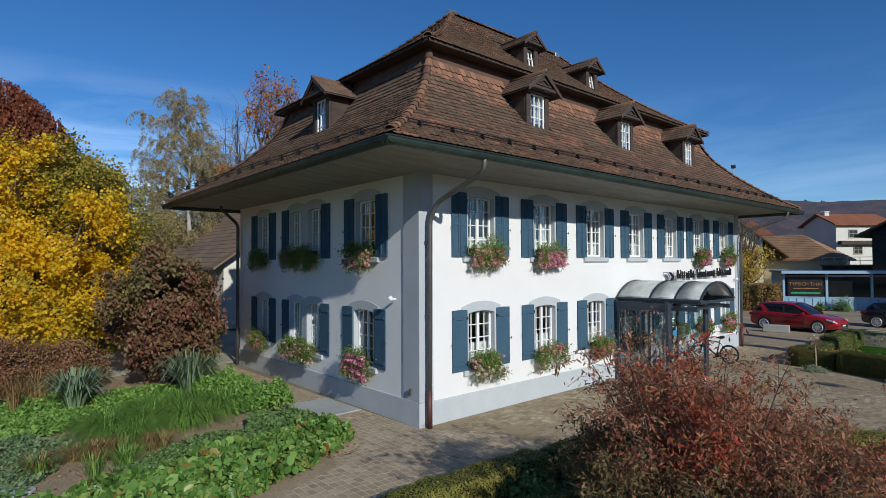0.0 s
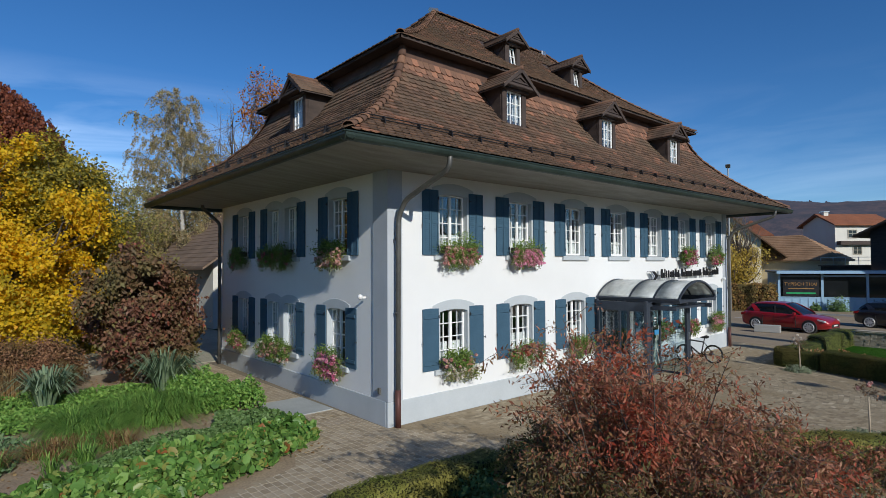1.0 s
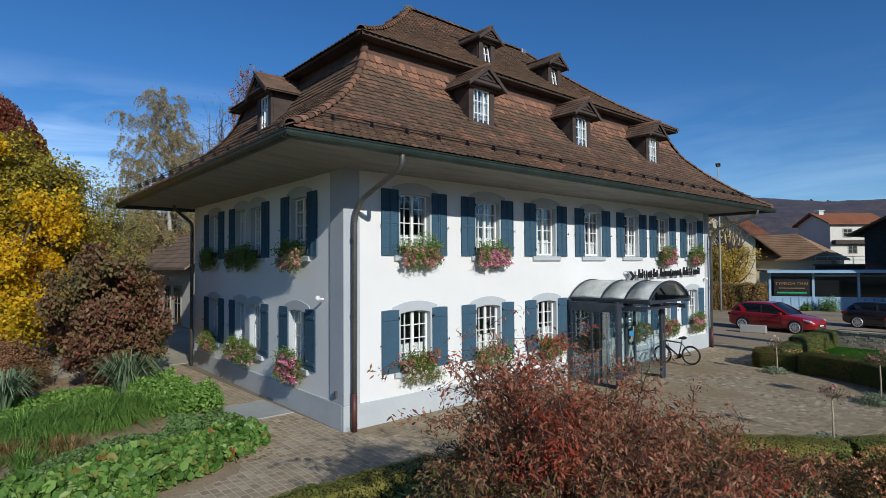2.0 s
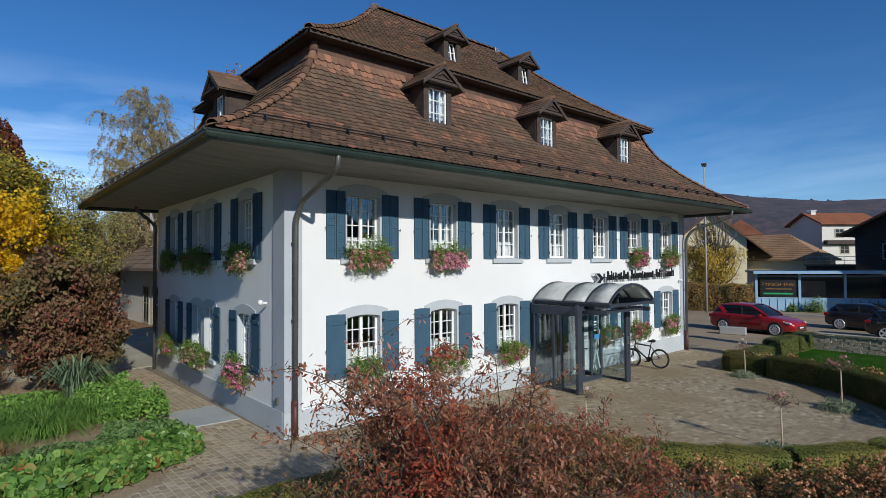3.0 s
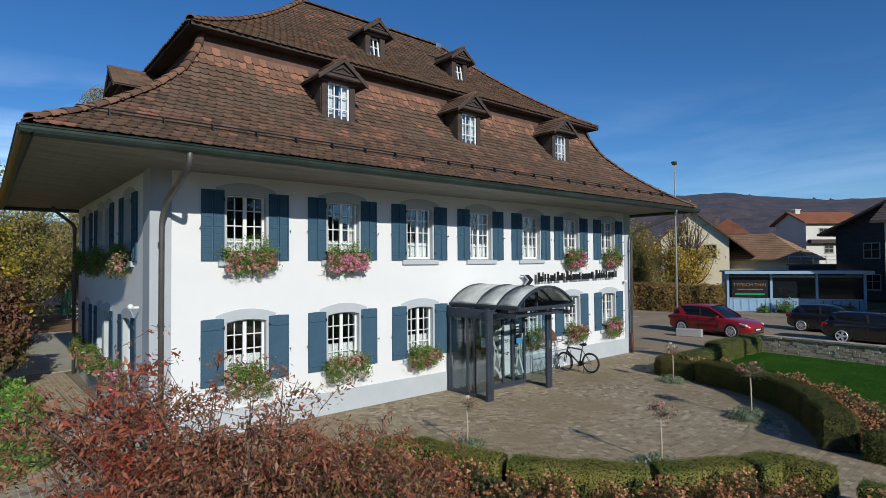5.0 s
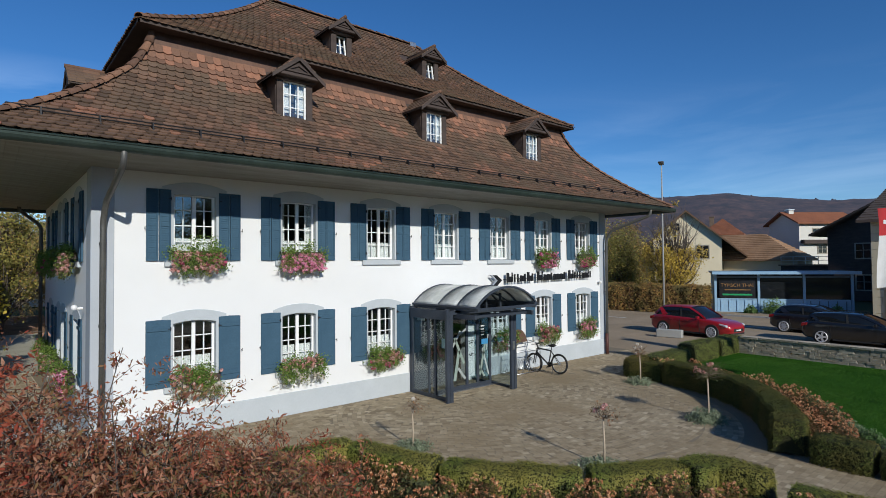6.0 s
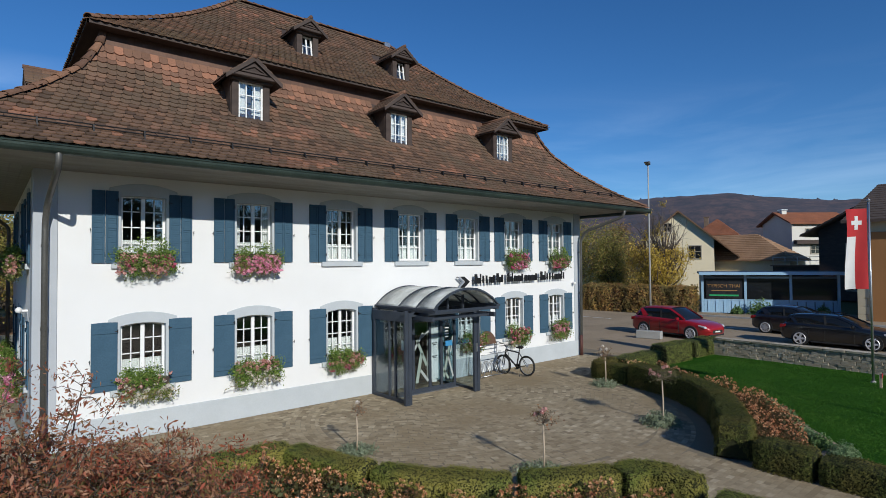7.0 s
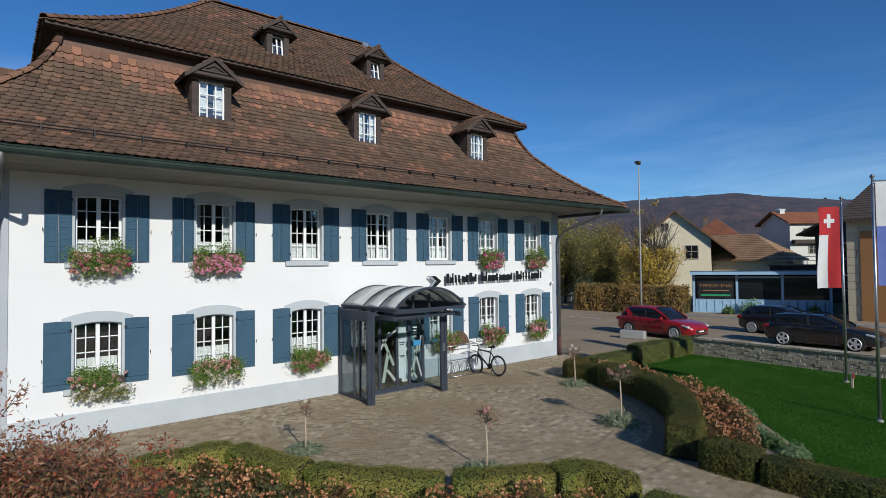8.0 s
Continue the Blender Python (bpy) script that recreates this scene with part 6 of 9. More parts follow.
# ---- clipped hedges ----
def hedge(path, width, height, name="box_hedge", label="clipped green box hedge", mat=GREEN_BOX, dens=5000, leaf=0.0178, seed=1, z0=0.0, cat="hedge", group="", light=0.0, rough=0.045):
    """A clipped hedge along a line: a rough core and a skin of small leaves."""
    rng = np.random.default_rng(seed)
    P = [Vector((*p, 0)) for p in path]
    ob = thing(name, label, cat, Matrix.Translation(P[0] + Vector((0, 0, z0))), group=group)
    o = P[0]
    stations = []
    for a, c in zip(P, P[1:]):
        n = max(2, int((c - a).length / 0.12))
        for i in range(n + (c == P[-1])):
            stations.append(a.lerp(c, i / n) - o)
    core = Buf()
    prof2 = [(-0.5, 0), (-0.52, 0.5), (-0.47, 0.93), (-0.38, 1), (0, 1.02), (0.38, 1), (0.47, 0.93), (0.52, 0.5), (0.5, 0)]
    m = len(prof2)
    sides = []
    for i, p in enumerate(stations):
        d = (stations[min(i + 1, len(stations) - 1)] - stations[max(i - 1, 0)]).normalized()
        s = Vector((-d.y, d.x, 0))
        end = 0.86 if i in (0, len(stations) - 1) else 1
        sides.append([p + s * (u * width * end) + Vector((0, 0, v * height * (0.97 if end < 1 else 1))) for u, v in prof2])
    def wob(p):
        q = p + o
        return p * 1.0 + Vector((noise.noise(q * 3.1), noise.noise(q * 3.1 + Vector((9, 0, 0))), noise.noise(q * 2.3 + Vector((0, 7, 0))) * (1 if p.z > 0.1 else 0))) * rough
    sides = [[wob(p) for p in r] for r in sides]
    inner = [[(q - c) * 0.93 + c for q in r] for r in sides for c in [sum(r, Vector()) / m]]
    core.add([p for r in inner for p in r], [(i * m + k, i * m + k + 1, (i + 1) * m + k + 1, (i + 1) * m + k) for i in range(len(sides) - 1) for k in range(m - 1)] + [tuple(range(m)), tuple(range((len(sides) - 1) * m, len(sides) * m))])
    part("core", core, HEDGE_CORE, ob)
    g = np.array([[tuple(p) for p in r] for r in sides])
    quads = []
    for i in range(len(sides) - 1):
        for k in range(m - 1):
            quads.append((g[i, k], g[i + 1, k], g[i + 1, k + 1], g[i, k + 1]))
    for r in (g[0], g[-1]):
        c = r.mean(0)
        for k in range(m - 1):
            quads.append((r[k], r[k + 1], c, c))
    Q = np.array(quads)
    n1 = np.cross(Q[:, 2] - Q[:, 0], Q[:, 3] - Q[:, 1])
    area = np.linalg.norm(n1, axis=1) / 2
    cnt = np.random.default_rng(seed + 1).poisson(area * dens)
    idx = np.repeat(np.arange(len(Q)), cnt)
    a, b = rng.random(len(idx))[:, None], rng.random(len(idx))[:, None]
    q = Q[idx]
    pts = (q[:, 0] * (1 - a) + q[:, 1] * a) * (1 - b) + (q[:, 3] * (1 - a) + q[:, 2] * a) * b
    nn = n1[idx] / (np.linalg.norm(n1[idx], axis=1)[:, None] + 1e-9)
    nn[nn[:, 2] < -0.3] *= -1
    pts = pts + nn * rng.normal(size=(len(pts), 1)) * rough * 0.33 + rng.normal(size=pts.shape) * 0.008
    part("foliage", leaf_mesh("leaves", pts, leaf, mat, rng, 1.5, 0.2, 0.0, nn * (2.2 - light), light=light), mat, ob)
    return ob


def arc(r, a0, a1, n=14, c=C0):
    return [(c.x + r * math.cos(radians(a0 + (a1 - a0) * k / n)), c.y + r * math.sin(radians(a0 + (a1 - a0) * k / n))) for k in range(n + 1)]


G_RING = "hedges round the forecourt"
hedge(arc(5.75, 186, 205), 0.6, 0.47, seed=31, group=G_RING)
hedge(arc(5.7, 206.5, 229), 0.6, 0.45, seed=32, group=G_RING)
hedge(arc(5.7, 230.5, 247), 0.6, 0.45, seed=33, group=G_RING)
hedge([(14.9, 0.95), (15.45, 0.75), (15.5, -0.1)], 0.62, 0.5, seed=34, group=G_RING)
hedge([(15.25, -0.5), (15.35, -2.4)], 0.6, 0.46, seed=35, group=G_RING)
hedge([(15.3, -2.7), (15.35, -6.0)], 0.6, 0.46, mat=BOX_SHADED, seed=36, group=G_RING)
hedge([(4.3, 6.3), (7.4, 6.15)], 0.62, 0.55, seed=37, group=G_RING)
hedge([(7.6, 6.13), (9.6, 5.95)], 0.6, 0.5, seed=38, group=G_RING)
hedge([(9.8, 5.95), (11.5, 5.85)], 0.6, 0.5, seed=39, group=G_RING)
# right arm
hedge([(18.2, 0.5), (18.9, 0.7)] + arc(5.72, -66, -10, 20), 0.66, 0.68, mat=BOX_SHADED, seed=41, group=G_RING)
hedge(arc(5.76, -9, 3) + [(24.0, 6.95)], 0.6, 0.57, mat=BOX_SHADED, seed=42, group=G_RING)
hedge([(18.25, 0.06), (18.22, -0.9)], 0.62, 0.5, mat=BOX_SHADED, seed=44, group=G_RING)
hedge([(18.22, -1.0), (18.2, -3.3)], 0.6, 0.44, mat=BOX_SHADED, seed=45, group=G_RING)
hedge([(18.22, -3.4), (18.2, -6.5)], 0.6, 0.42, mat=BOX_SHADED, seed=46, group=G_RING)
# higher rounded hedge beside the lawn's end
BIGH = leaf_mat("yew_hedge_leaf", [(0.0, (0.11, 0.14, 0.025)), (0.5, (0.19, 0.22, 0.045)), (1.0, (0.28, 0.30, 0.08))], 0.3)
hedge([(24.0, 6.6), (26.35, 6.62)], 0.75, 0.56, "yew_hedge", "rounded clipped yew hedge at the lawn's end", BIGH, 1800, 0.018, 47)
hedge([(26.75, 6.65), (28.75, 6.65)], 0.78, 0.72, "yew_hedge", "rounded clipped yew hedge at the lawn's end", BIGH, 1800, 0.018, 48)
hedge([(29.15, 6.66), (31.1, 6.62)], 0.8, 0.66, "yew_hedge", "rounded clipped yew hedge at the lawn's end", BIGH, 1800, 0.018, 49)


# ---- flower boxes on the sills ----
def flower_box(m, mix, label, seed, w=1.05, up=0.24, drop=0.42, full=1.0):
    """A trough on the sill with leaves above, trailing stems below and blossoms; mix: blossom material and share."""
    rng = np.random.default_rng(seed)
    drop -= 0.08
    ob = thing("flower_box", label, "flower box", m, group="flower boxes on the windows")
    part("trough", Buf().prism([(-0.10, -0.01), (-0.27, -0.01), (-0.30, 0.15), (-0.08, 0.15)], "x", -w * 0.44, w * 0.44), DARK_WOOD, ob, "dark brown trough", bevel=0.008)
    n = int(44 * full)
    cl = np.stack([rng.uniform(-w / 2, w / 2, n), -0.2 - abs(rng.normal(0, 0.09, n)), rng.uniform(-drop, up, n)], 1)
    cl[:, 2] = np.where(abs(cl[:, 0]) > w * 0.42, cl[:, 2] * 0.6 - 0.04, cl[:, 2])
    pts = np.repeat(cl, 84, 0) + rng.normal(size=(n * 84, 3)) * np.array([0.085, 0.06, 0.075])
    pts[:, 1] = np.minimum(pts[:, 1], -0.06)
    low = pts[:, 2] < -0.08
    part("foliage", leaf_mesh("foliage", pts[~low], 0.031, GERANIUM, rng, 1.1, 0.3, 0.0, np.array([0, -0.5, 0])), GERANIUM, ob, "green leaves")
    part("trailing_foliage", leaf_mesh("trailing_foliage", pts[low], 0.027, GERANIUM if seed % 3 else DULL_TRAIL, rng, 1.4, 0.0, 0.6, np.array([0, -0.5, 0])), GERANIUM, ob, "trailing leaves")
    # hanging stems with their leaves
    st, lp = Buf(), []
    for _ in range(14):
        x = rng.uniform(-w / 2, w / 2)
        p0 = Vector((x, -0.25, 0.05))
        p1 = Vector((x + rng.normal() * 0.08, -0.34, -0.25))
        p2 = Vector((x + rng.normal() * 0.12, -0.28, -drop - rng.uniform(0.0, 0.16)))
        st.tube([p0, p1, p2], 0.004, 4)
        for t in rng.uniform(0.3, 1, 16):
            lp.append(tuple(p0.lerp(p1, t).lerp(p1.lerp(p2, t), t) + Vector(rng.normal(size=3) * 0.022)))
    part("branchwork", st, TWIG, ob, kind="stuff")
    part("trailing_foliage", leaf_mesh("trailing_foliage", np.array(lp), 0.028, DULL_TRAIL, rng, 1.4, 0.0, 0.5), DULL_TRAIL, ob, "trailing leaves")
    for mat, k, zlo, zhi in mix:
        k = int(k * 2.3)
        heads = np.stack([rng.uniform(-w * 0.5, w * 0.5, k), -0.27 - abs(rng.normal(0, 0.06, k)), rng.uniform(zlo, zhi, k)], 1)
        d = rng.normal(size=(k * 16, 3))
        d /= np.linalg.norm(d, axis=1)[:, None]
        bp = np.repeat(heads, 16, 0) + d * 0.046 * rng.uniform(0.6, 1, (k * 16, 1))
        part("bloom", leaf_mesh("blossoms", bp, 0.038, mat, rng, 1.1, 0.1, 0.0, d * 1.2), mat, ob, kind="stuff")
    return ob


UZ, GZ = UPPER[0] + 0.05, GROUND[0] + 0.03
L_SALMON, L_PINK, L_CER = "flower box with salmon geraniums and trailing green leaves", "flower box full of bright pink geraniums", "flower box with cerise geraniums and dense foliage"
flower_box(FRONT_M(FRONT_X[0]) @ Matrix.Translation((0, 0, UZ)), [(SALMON, 34, -0.32, 0.12), (CERISE, 8, -0.2, 0.1)], L_SALMON, 101, 1.15, 0.42, 0.40)
flower_box(FRONT_M(FRONT_X[1]) @ Matrix.Translation((0, 0, UZ)), [(PINK, 74, -0.34, 0.10), (SALMON, 8, -0.3, 0.1)], L_PINK, 102, 1.15, 0.36, 0.40)
flower_box(FRONT_M(FRONT_X[5]) @ Matrix.Translation((0, 0, UZ)), [(PINK, 30, -0.35, 0.2), (CERISE, 24, -0.35, 0.2)], L_CER, 103, 1.0, 0.3, 0.42)
flower_box(FRONT_M(FRONT_X[6]) @ Matrix.Translation((0, 0, UZ)), [(SALMON, 20, -0.35, 0.05), (CERISE, 16, -0.35, 0.0)], L_SALMON, 104, 1.0, 0.4, 0.42)
flower_box(FRONT_M(FRONT_X[0]) @ Matrix.Translation((0, 0, GZ)), [(SALMON, 9, -0.05, 0.25), (PALE_PETAL, 14, -0.3, 0.1)], "flower box of green foliage with few pale blossoms", 105, 1.15, 0.34, 0.32)
flower_box(FRONT_M(FRONT_X[1]) @ Matrix.Translation((0, 0, GZ)), [(SALMON, 22, 0.0, 0.3), (PALE_PETAL, 10, -0.3, 0.05)], L_SALMON, 106, 1.1, 0.32, 0.34)
flower_box(FRONT_M(FRONT_X[2]) @ Matrix.Translation((0, 0, GZ)), [(SALMON, 18, -0.2, 0.2), (CERISE, 8, -0.3, 0.0)], L_SALMON, 107, 1.05, 0.3, 0.32)
flower_box(FRONT_M(FRONT_X[4]) @ Matrix.Translation((0, 0, GZ)), [(SALMON, 24, -0.2, 0.25), (CERISE, 10, -0.3, 0.1)], L_SALMON, 108, 1.05, 0.36, 0.36)
flower_box(FRONT_M(FRONT_X[5]) @ Matrix.Translation((0, 0, GZ)), [(SALMON, 18, -0.2, 0.3), (CERISE, 16, -0.1, 0.3)], L_CER, 109, 1.05, 0.36, 0.34)
flower_box(FRONT_M(FRONT_X[6]) @ Matrix.Translation((0, 0, GZ)), [(PINK, 20, 0.0, 0.3), (SALMON, 20, -0.3, 0.2)], L_SALMON, 110, 1.0, 0.36, 0.34)
flower_box(Matrix.Translation((0.03 * (12.35 - 9.2), 0, 0)) @ LEFT_M(12.35) @ Matrix.Translation((0, 0, UZ)), [(SALMON, 30, -0.35, 0.1), (PALE_PETAL, 8, -0.3, 0.1)], L_SALMON, 111, 1.1, 0.3, 0.42)
flower_box(Matrix.Translation((0.03 * (15.85 - 9.2), 0, 0)) @ LEFT_M(15.85) @ Matrix.Translation((0, 0, UZ)), [(CERISE, 8, -0.35, 0.1)], "shaded flower box with dense dark foliage", 112, 2.1, 0.28, 0.44, 1.7)
flower_box(Matrix.Translation((0.03 * (19.0 - 9.2), 0, 0)) @ LEFT_M(19.0) @ Matrix.Translation((0, 0, UZ)), [(CERISE, 5, -0.35, 0.1)], "shaded flower box with dense dark foliage", 113, 1.1, 0.3, 0.42)
flower_box(Matrix.Translation((0.03 * (12.45 - 9.2), 0, 0)) @ LEFT_M(12.45) @ Matrix.Translation((0, 0, GZ)), [(PINK, 60, -0.35, 0.25), (CERISE, 10, -0.3, 0.1)], L_PINK, 114, 1.0, 0.34, 0.42)
flower_box(Matrix.Translation((0.03 * (15.85 - 9.2), 0, 0)) @ LEFT_M(15.85) @ Matrix.Translation((0, 0, GZ)), [(SALMON, 40, -0.3, 0.2), (PALE_PETAL, 16, -0.3, 0.2)], L_SALMON, 115, 2.0, 0.3, 0.36, 1.7)
flower_box(Matrix.Translation((0.03 * (19.0 - 9.2), 0, 0)) @ LEFT_M(19.0) @ Matrix.Translation((0, 0, GZ)), [(SALMON, 22, -0.25, 0.2), (CERISE, 10, -0.3, 0.1)], L_SALMON, 116, 1.0, 0.3, 0.36)


# ---- rose trees and rose beds ----
def rose_tree(x, y, h, seed, blooms, leafy, cr=0.34):
    rng = np.random.default_rng(seed)
    ob = thing("rose_tree", "small standard rose tree on a thin stem", "rose tree", Matrix.Translation((x, y, 0)), group="rose trees round the forecourt")
    part("trunk", Buf().tube([(0, 0, 0), (0.015, 0, h * 0.4), (0, 0.01, h)], [0.022, 0.018, 0.017], 7), STAKE, ob, smooth=True)
    tw, tips = Buf(), []
    for _ in range(34 if leafy > 2 else 18):
        d = rng.normal(size=3)
        d[2] = abs(d[2]) * 0.8 - 0.15
        d /= np.linalg.norm(d)
        e = np.array([0, 0, h]) + d * cr * rng.uniform(0.6, 1.1)
        tw.tube(bent((0, 0, h - 0.04), e, rng, 0.12, 4), [0.006, 0.005, 0.004, 0.003], 4)
        tips.append(e)
        for _ in range(3):
            f = e - d * cr * rng.uniform(0, 0.5) + rng.normal(size=3) * 0.07
            tw.tube([tuple(e - d * cr * 0.5), tuple(f)], 0.0025, 3)
            tips.append(f)
    part("branchwork", tw, TWIG, ob)
    t = np.array(tips)
    pts = np.repeat(t, leafy, 0) + rng.normal(size=(len(t) * leafy, 3)) * 0.045
    part("foliage", leaf_mesh("leaves", pts, 0.026, DRY_BROWN if leafy < 4 else OLIVE_LEAF, rng, 1.5), DRY_BROWN, ob)
    if blooms:
        c = t[rng.permutation(len(t))[:blooms]] + np.array([0, 0, 0.05])
        c[0] = (0.0, -0.03, h + cr * 0.75)
        d = rng.normal(size=(blooms * 26, 3))
        d /= np.linalg.norm(d, axis=1)[:, None]
        part("bloom", leaf_mesh("blossoms", np.repeat(c, 26, 0) + d * 0.035, 0.04, PALE_PETAL if seed % 2 else SALMON, rng, 1.1, 0, 0, d * 1.5), SALMON, ob, kind="stuff")


rose_tree(12.97, 5.80, 0.86, 61, 1, 1, 0.24)
rose_tree(14.96, 2.55, 0.95, 62, 3, 2, 0.27)
rose_tree(19.45, 2.60, 1.12, 64, 8, 4, 0.31)
rose_tree(22.12, 5.90, 0.95, 63, 4, 2, 0.26)


def cushion(x, y, r, h, mat, label, seed, n=2600, name="lavender_cushion", leaf=0.022, long=2.2, blooms=None):
    rng = np.random.default_rng(seed)
    ob = thing(name, label, "plant", Matrix.Translation((x, y, 0)))
    d = rng.normal(size=(n, 3))
    d[:, 2] = abs(d[:, 2])
    d /= np.linalg.norm(d, axis=1)[:, None]
    lump = np.array([noise.noise(Vector(v) * 2.5 + Vector((seed, 0, 0))) for v in d])
    pts = d * np.array([r, r, h]) * (rng.uniform(0.35, 1.05, n) * (1 + 0.4 * lump))[:, None]
    pts[:, 2] = np.maximum(pts[:, 2], 0.012)
    part("foliage", leaf_mesh("foliage", pts, leaf, mat, rng, long, 0.3, 0, d * 0.5), mat, ob)
    if blooms:
        bm_, k = blooms
        dd = d[rng.permutation(n)[:k]]
        c = dd * np.array([r, r, h]) * rng.uniform(0.9, 1.12, (k, 1))
        c[:, 2] = abs(c[:, 2]) + h * 0.15
        e = rng.normal(size=(k * 10, 3))
        e /= np.linalg.norm(e, axis=1)[:, None]
        part("bloom", leaf_mesh("blossoms", np.repeat(c, 10, 0) + e * 0.02, 0.024, bm_, rng, 1.1, 0, 0, e), bm_, ob, kind="stuff")
    return ob


L_LAV = "low grey-green lavender cushion at the rose stem"
cushion(12.97, 5.85, 0.42, 0.16, SILVER, L_LAV, 71, 1500)
cushion(14.9, 2.6, 0.45, 0.16, SILVER, L_LAV, 72, 1500)
cushion(19.45, 2.65, 0.50, 0.26, SILVER, L_LAV, 73, 3400)
cushion(22.15, 5.95, 0.45, 0.18, SILVER, L_LAV, 74, 1800)
for k in range(11):
    t = k / 10
    cushion(18.95 + 3.9 * t + 0.25 * math.sin(9 * t), -1.25 + 2.9 * t ** 1.12 + 0.12 * math.sin(23 * t), 0.25, 0.26, HERB if k % 3 else DARK_GREEN, "low grey-green herb cushion between roses and lawn", 760 + k, 1500, "herb_cushion", 0.02, 2.4)
ROSE_LEAF = leaf_mat("rose_leaf", [(0.0, (0.045, 0.045, 0.016)), (0.45, (0.085, 0.075, 0.026)), (0.75, (0.15, 0.085, 0.038)), (1.0, (0.22, 0.10, 0.05))], 0.25)
ROSE_BLOOM = leaf_mat("faded_rose_petal", [(0.0, (0.30, 0.09, 0.035)), (0.5, (0.60, 0.26, 0.12)), (1.0, (0.86, 0.55, 0.33))], 0.3)
rng = np.random.default_rng(80)
roses = [cushion(0, 0, 0.36, 0.5, ROSE_LEAF, "low rose bush with faded salmon blossoms", 81 + k, 2400, "rose_bush", 0.022, 1.6, (ROSE_BLOOM, 66)) for k in range(3)]
spots = [(C0.x + r * math.cos(radians(a)), C0.y + r * math.sin(radians(a))) for r in (6.32, 6.85) for a in np.arange(-72, 2, 5.6)]
spots += [(C0.x + r * math.cos(radians(a)), C0.y + r * math.sin(radians(a))) for r in (6.5, 7.2) for a in np.arange(190, 246, 6.4)]
spots += [(14.6 + rng.uniform(-0.2, 0.2), y) for y in np.arange(-4.5, 0.3, 0.75)]
for k, (x, y) in enumerate(spots):
    m = pose(x + rng.normal() * 0.08, y + rng.normal() * 0.08, 0, 0, 0, rng.uniform(0, 360)) @ Matrix.Scale(rng.uniform(0.8, 1.12), 4)
    if k < 3:
        roses[k].matrix_basis = m
    else:
        copy_thing(roses[k % 3], m).matrix_basis = m
for ob in [o for o in scene.objects if o.name.startswith("rose_bush")]:
    tagged(ob, group="rose bushes in the beds")

# low shrubs in the shade of the front bed
for k, (x, y, r, h) in enumerate(((5.2, 5.2, 0.6, 0.5), (6.3, 5.3, 0.65, 0.6), (7.5, 5.2, 0.7, 0.55), (8.6, 5.0, 0.6, 0.6), (4.2, 5.4, 0.5, 0.4), (9.8, 4.9, 0.6, 0.5), (10.5, 4.2, 0.6, 0.45))):
    cushion(x, y, r, h, DARK_GREEN if k % 2 else OLIVE_LEAF, "low dark green shrub in the front bed", 140 + k, 2400, "low_shrub", 0.04, 1.6, (PALE_PETAL, 6) if k % 3 == 0 else None)
for k, (x, y, r, h) in enumerate(((10.4, 2.7, 0.5, 0.5), (11.2, 3.4, 0.5, 0.45), (9.9, 1.6, 0.6, 0.5), (10.9, 0.8, 0.6, 0.4), (12.4, 0.0, 0.6, 0.4))):
    cushion(x, y, r, h, SILVER if k % 2 == 0 else OLIVE_LEAF, "grey-green low shrub beside the rose bed", 150 + k, 2200, "low_shrub", 0.035, 1.8)


# ---- garden on the left ----
def blades(x, y, r, h, n, mat, label, seed, width=0.02, lean=0.7, name="grass_clump"):
    """A clump of arching blades from one crown."""
    rng = np.random.default_rng(seed)
    ob = thing(name, label, "plant", Matrix.Translation((x, y, 0)))
    V, F = [], []
    for i in range(n):
        a = rng.uniform(0, 2 * math.pi)
        f = np.array([math.cos(a), math.sin(a), 0])
        s = np.array([-f[1], f[0], 0]) * width / 2
        L = h * rng.uniform(0.65, 1.1)
        le = lean * rng.uniform(0.15, 1.1)
        b0 = f * r * rng.random() * 0.5
        ps = [b0, b0 + f * L * le * 0.3 + np.array([0, 0, L * 0.55]), b0 + f * L * le * 0.75 + np.array([0, 0, L * (0.95 - 0.15 * le)]), b0 + f * L * le * 1.15 + np.array([0, 0, L * (1.05 - 0.55 * le)])]
        o = len(V)
        for p, k in zip(ps, (0.8, 1, 0.75, 0.12)):
            V += [p - s * k, p + s * k]
        F += [(o, o + 1, o + 3, o + 2), (o + 2, o + 3, o + 5, o + 4), (o + 4, o + 5, o + 7, o + 6)]
    part("foliage", raw_mesh("blades", np.array(V), np.array(F), mat), mat, ob)
    return ob


def patch_stuff(name, label, poly, n, size, mat, seed, hmax, long=1.6, up=0.5, cat="plants", lump=1.2, oval=False, light=0.3):
    """Uncounted ground cover inside an outline."""
    rng = np.random.default_rng(seed)
    P = np.array(poly)
    lo, hi = P.min(0), P.max(0)
    pts = rng.uniform(lo, hi, (int(n * 2.6), 2))
    ins = np.zeros(len(pts), bool)
    for (x0, y0), (x1, y1) in zip(P, np.roll(P, -1, 0)):
        c = (y0 > pts[:, 1]) != (y1 > pts[:, 1])
        ins ^= c & (pts[:, 0] < (x1 - x0) * (pts[:, 1] - y0) / (y1 - y0 + 1e-12) + x0)
    pts = pts[ins][:n]
    hh = np.array([0.55 + 0.6 * noise.noise(Vector((*p, seed)) * lump) for p in pts]).clip(0.08, 1.1) * hmax
    v = np.column_stack([pts, hh * rng.random(len(pts)) ** 0.5 + 0.01])
    return solo(name, leaf_mesh(name, v, size, mat, rng, long, up, oval=oval, light=light), mat, label, cat, kind="stuff")


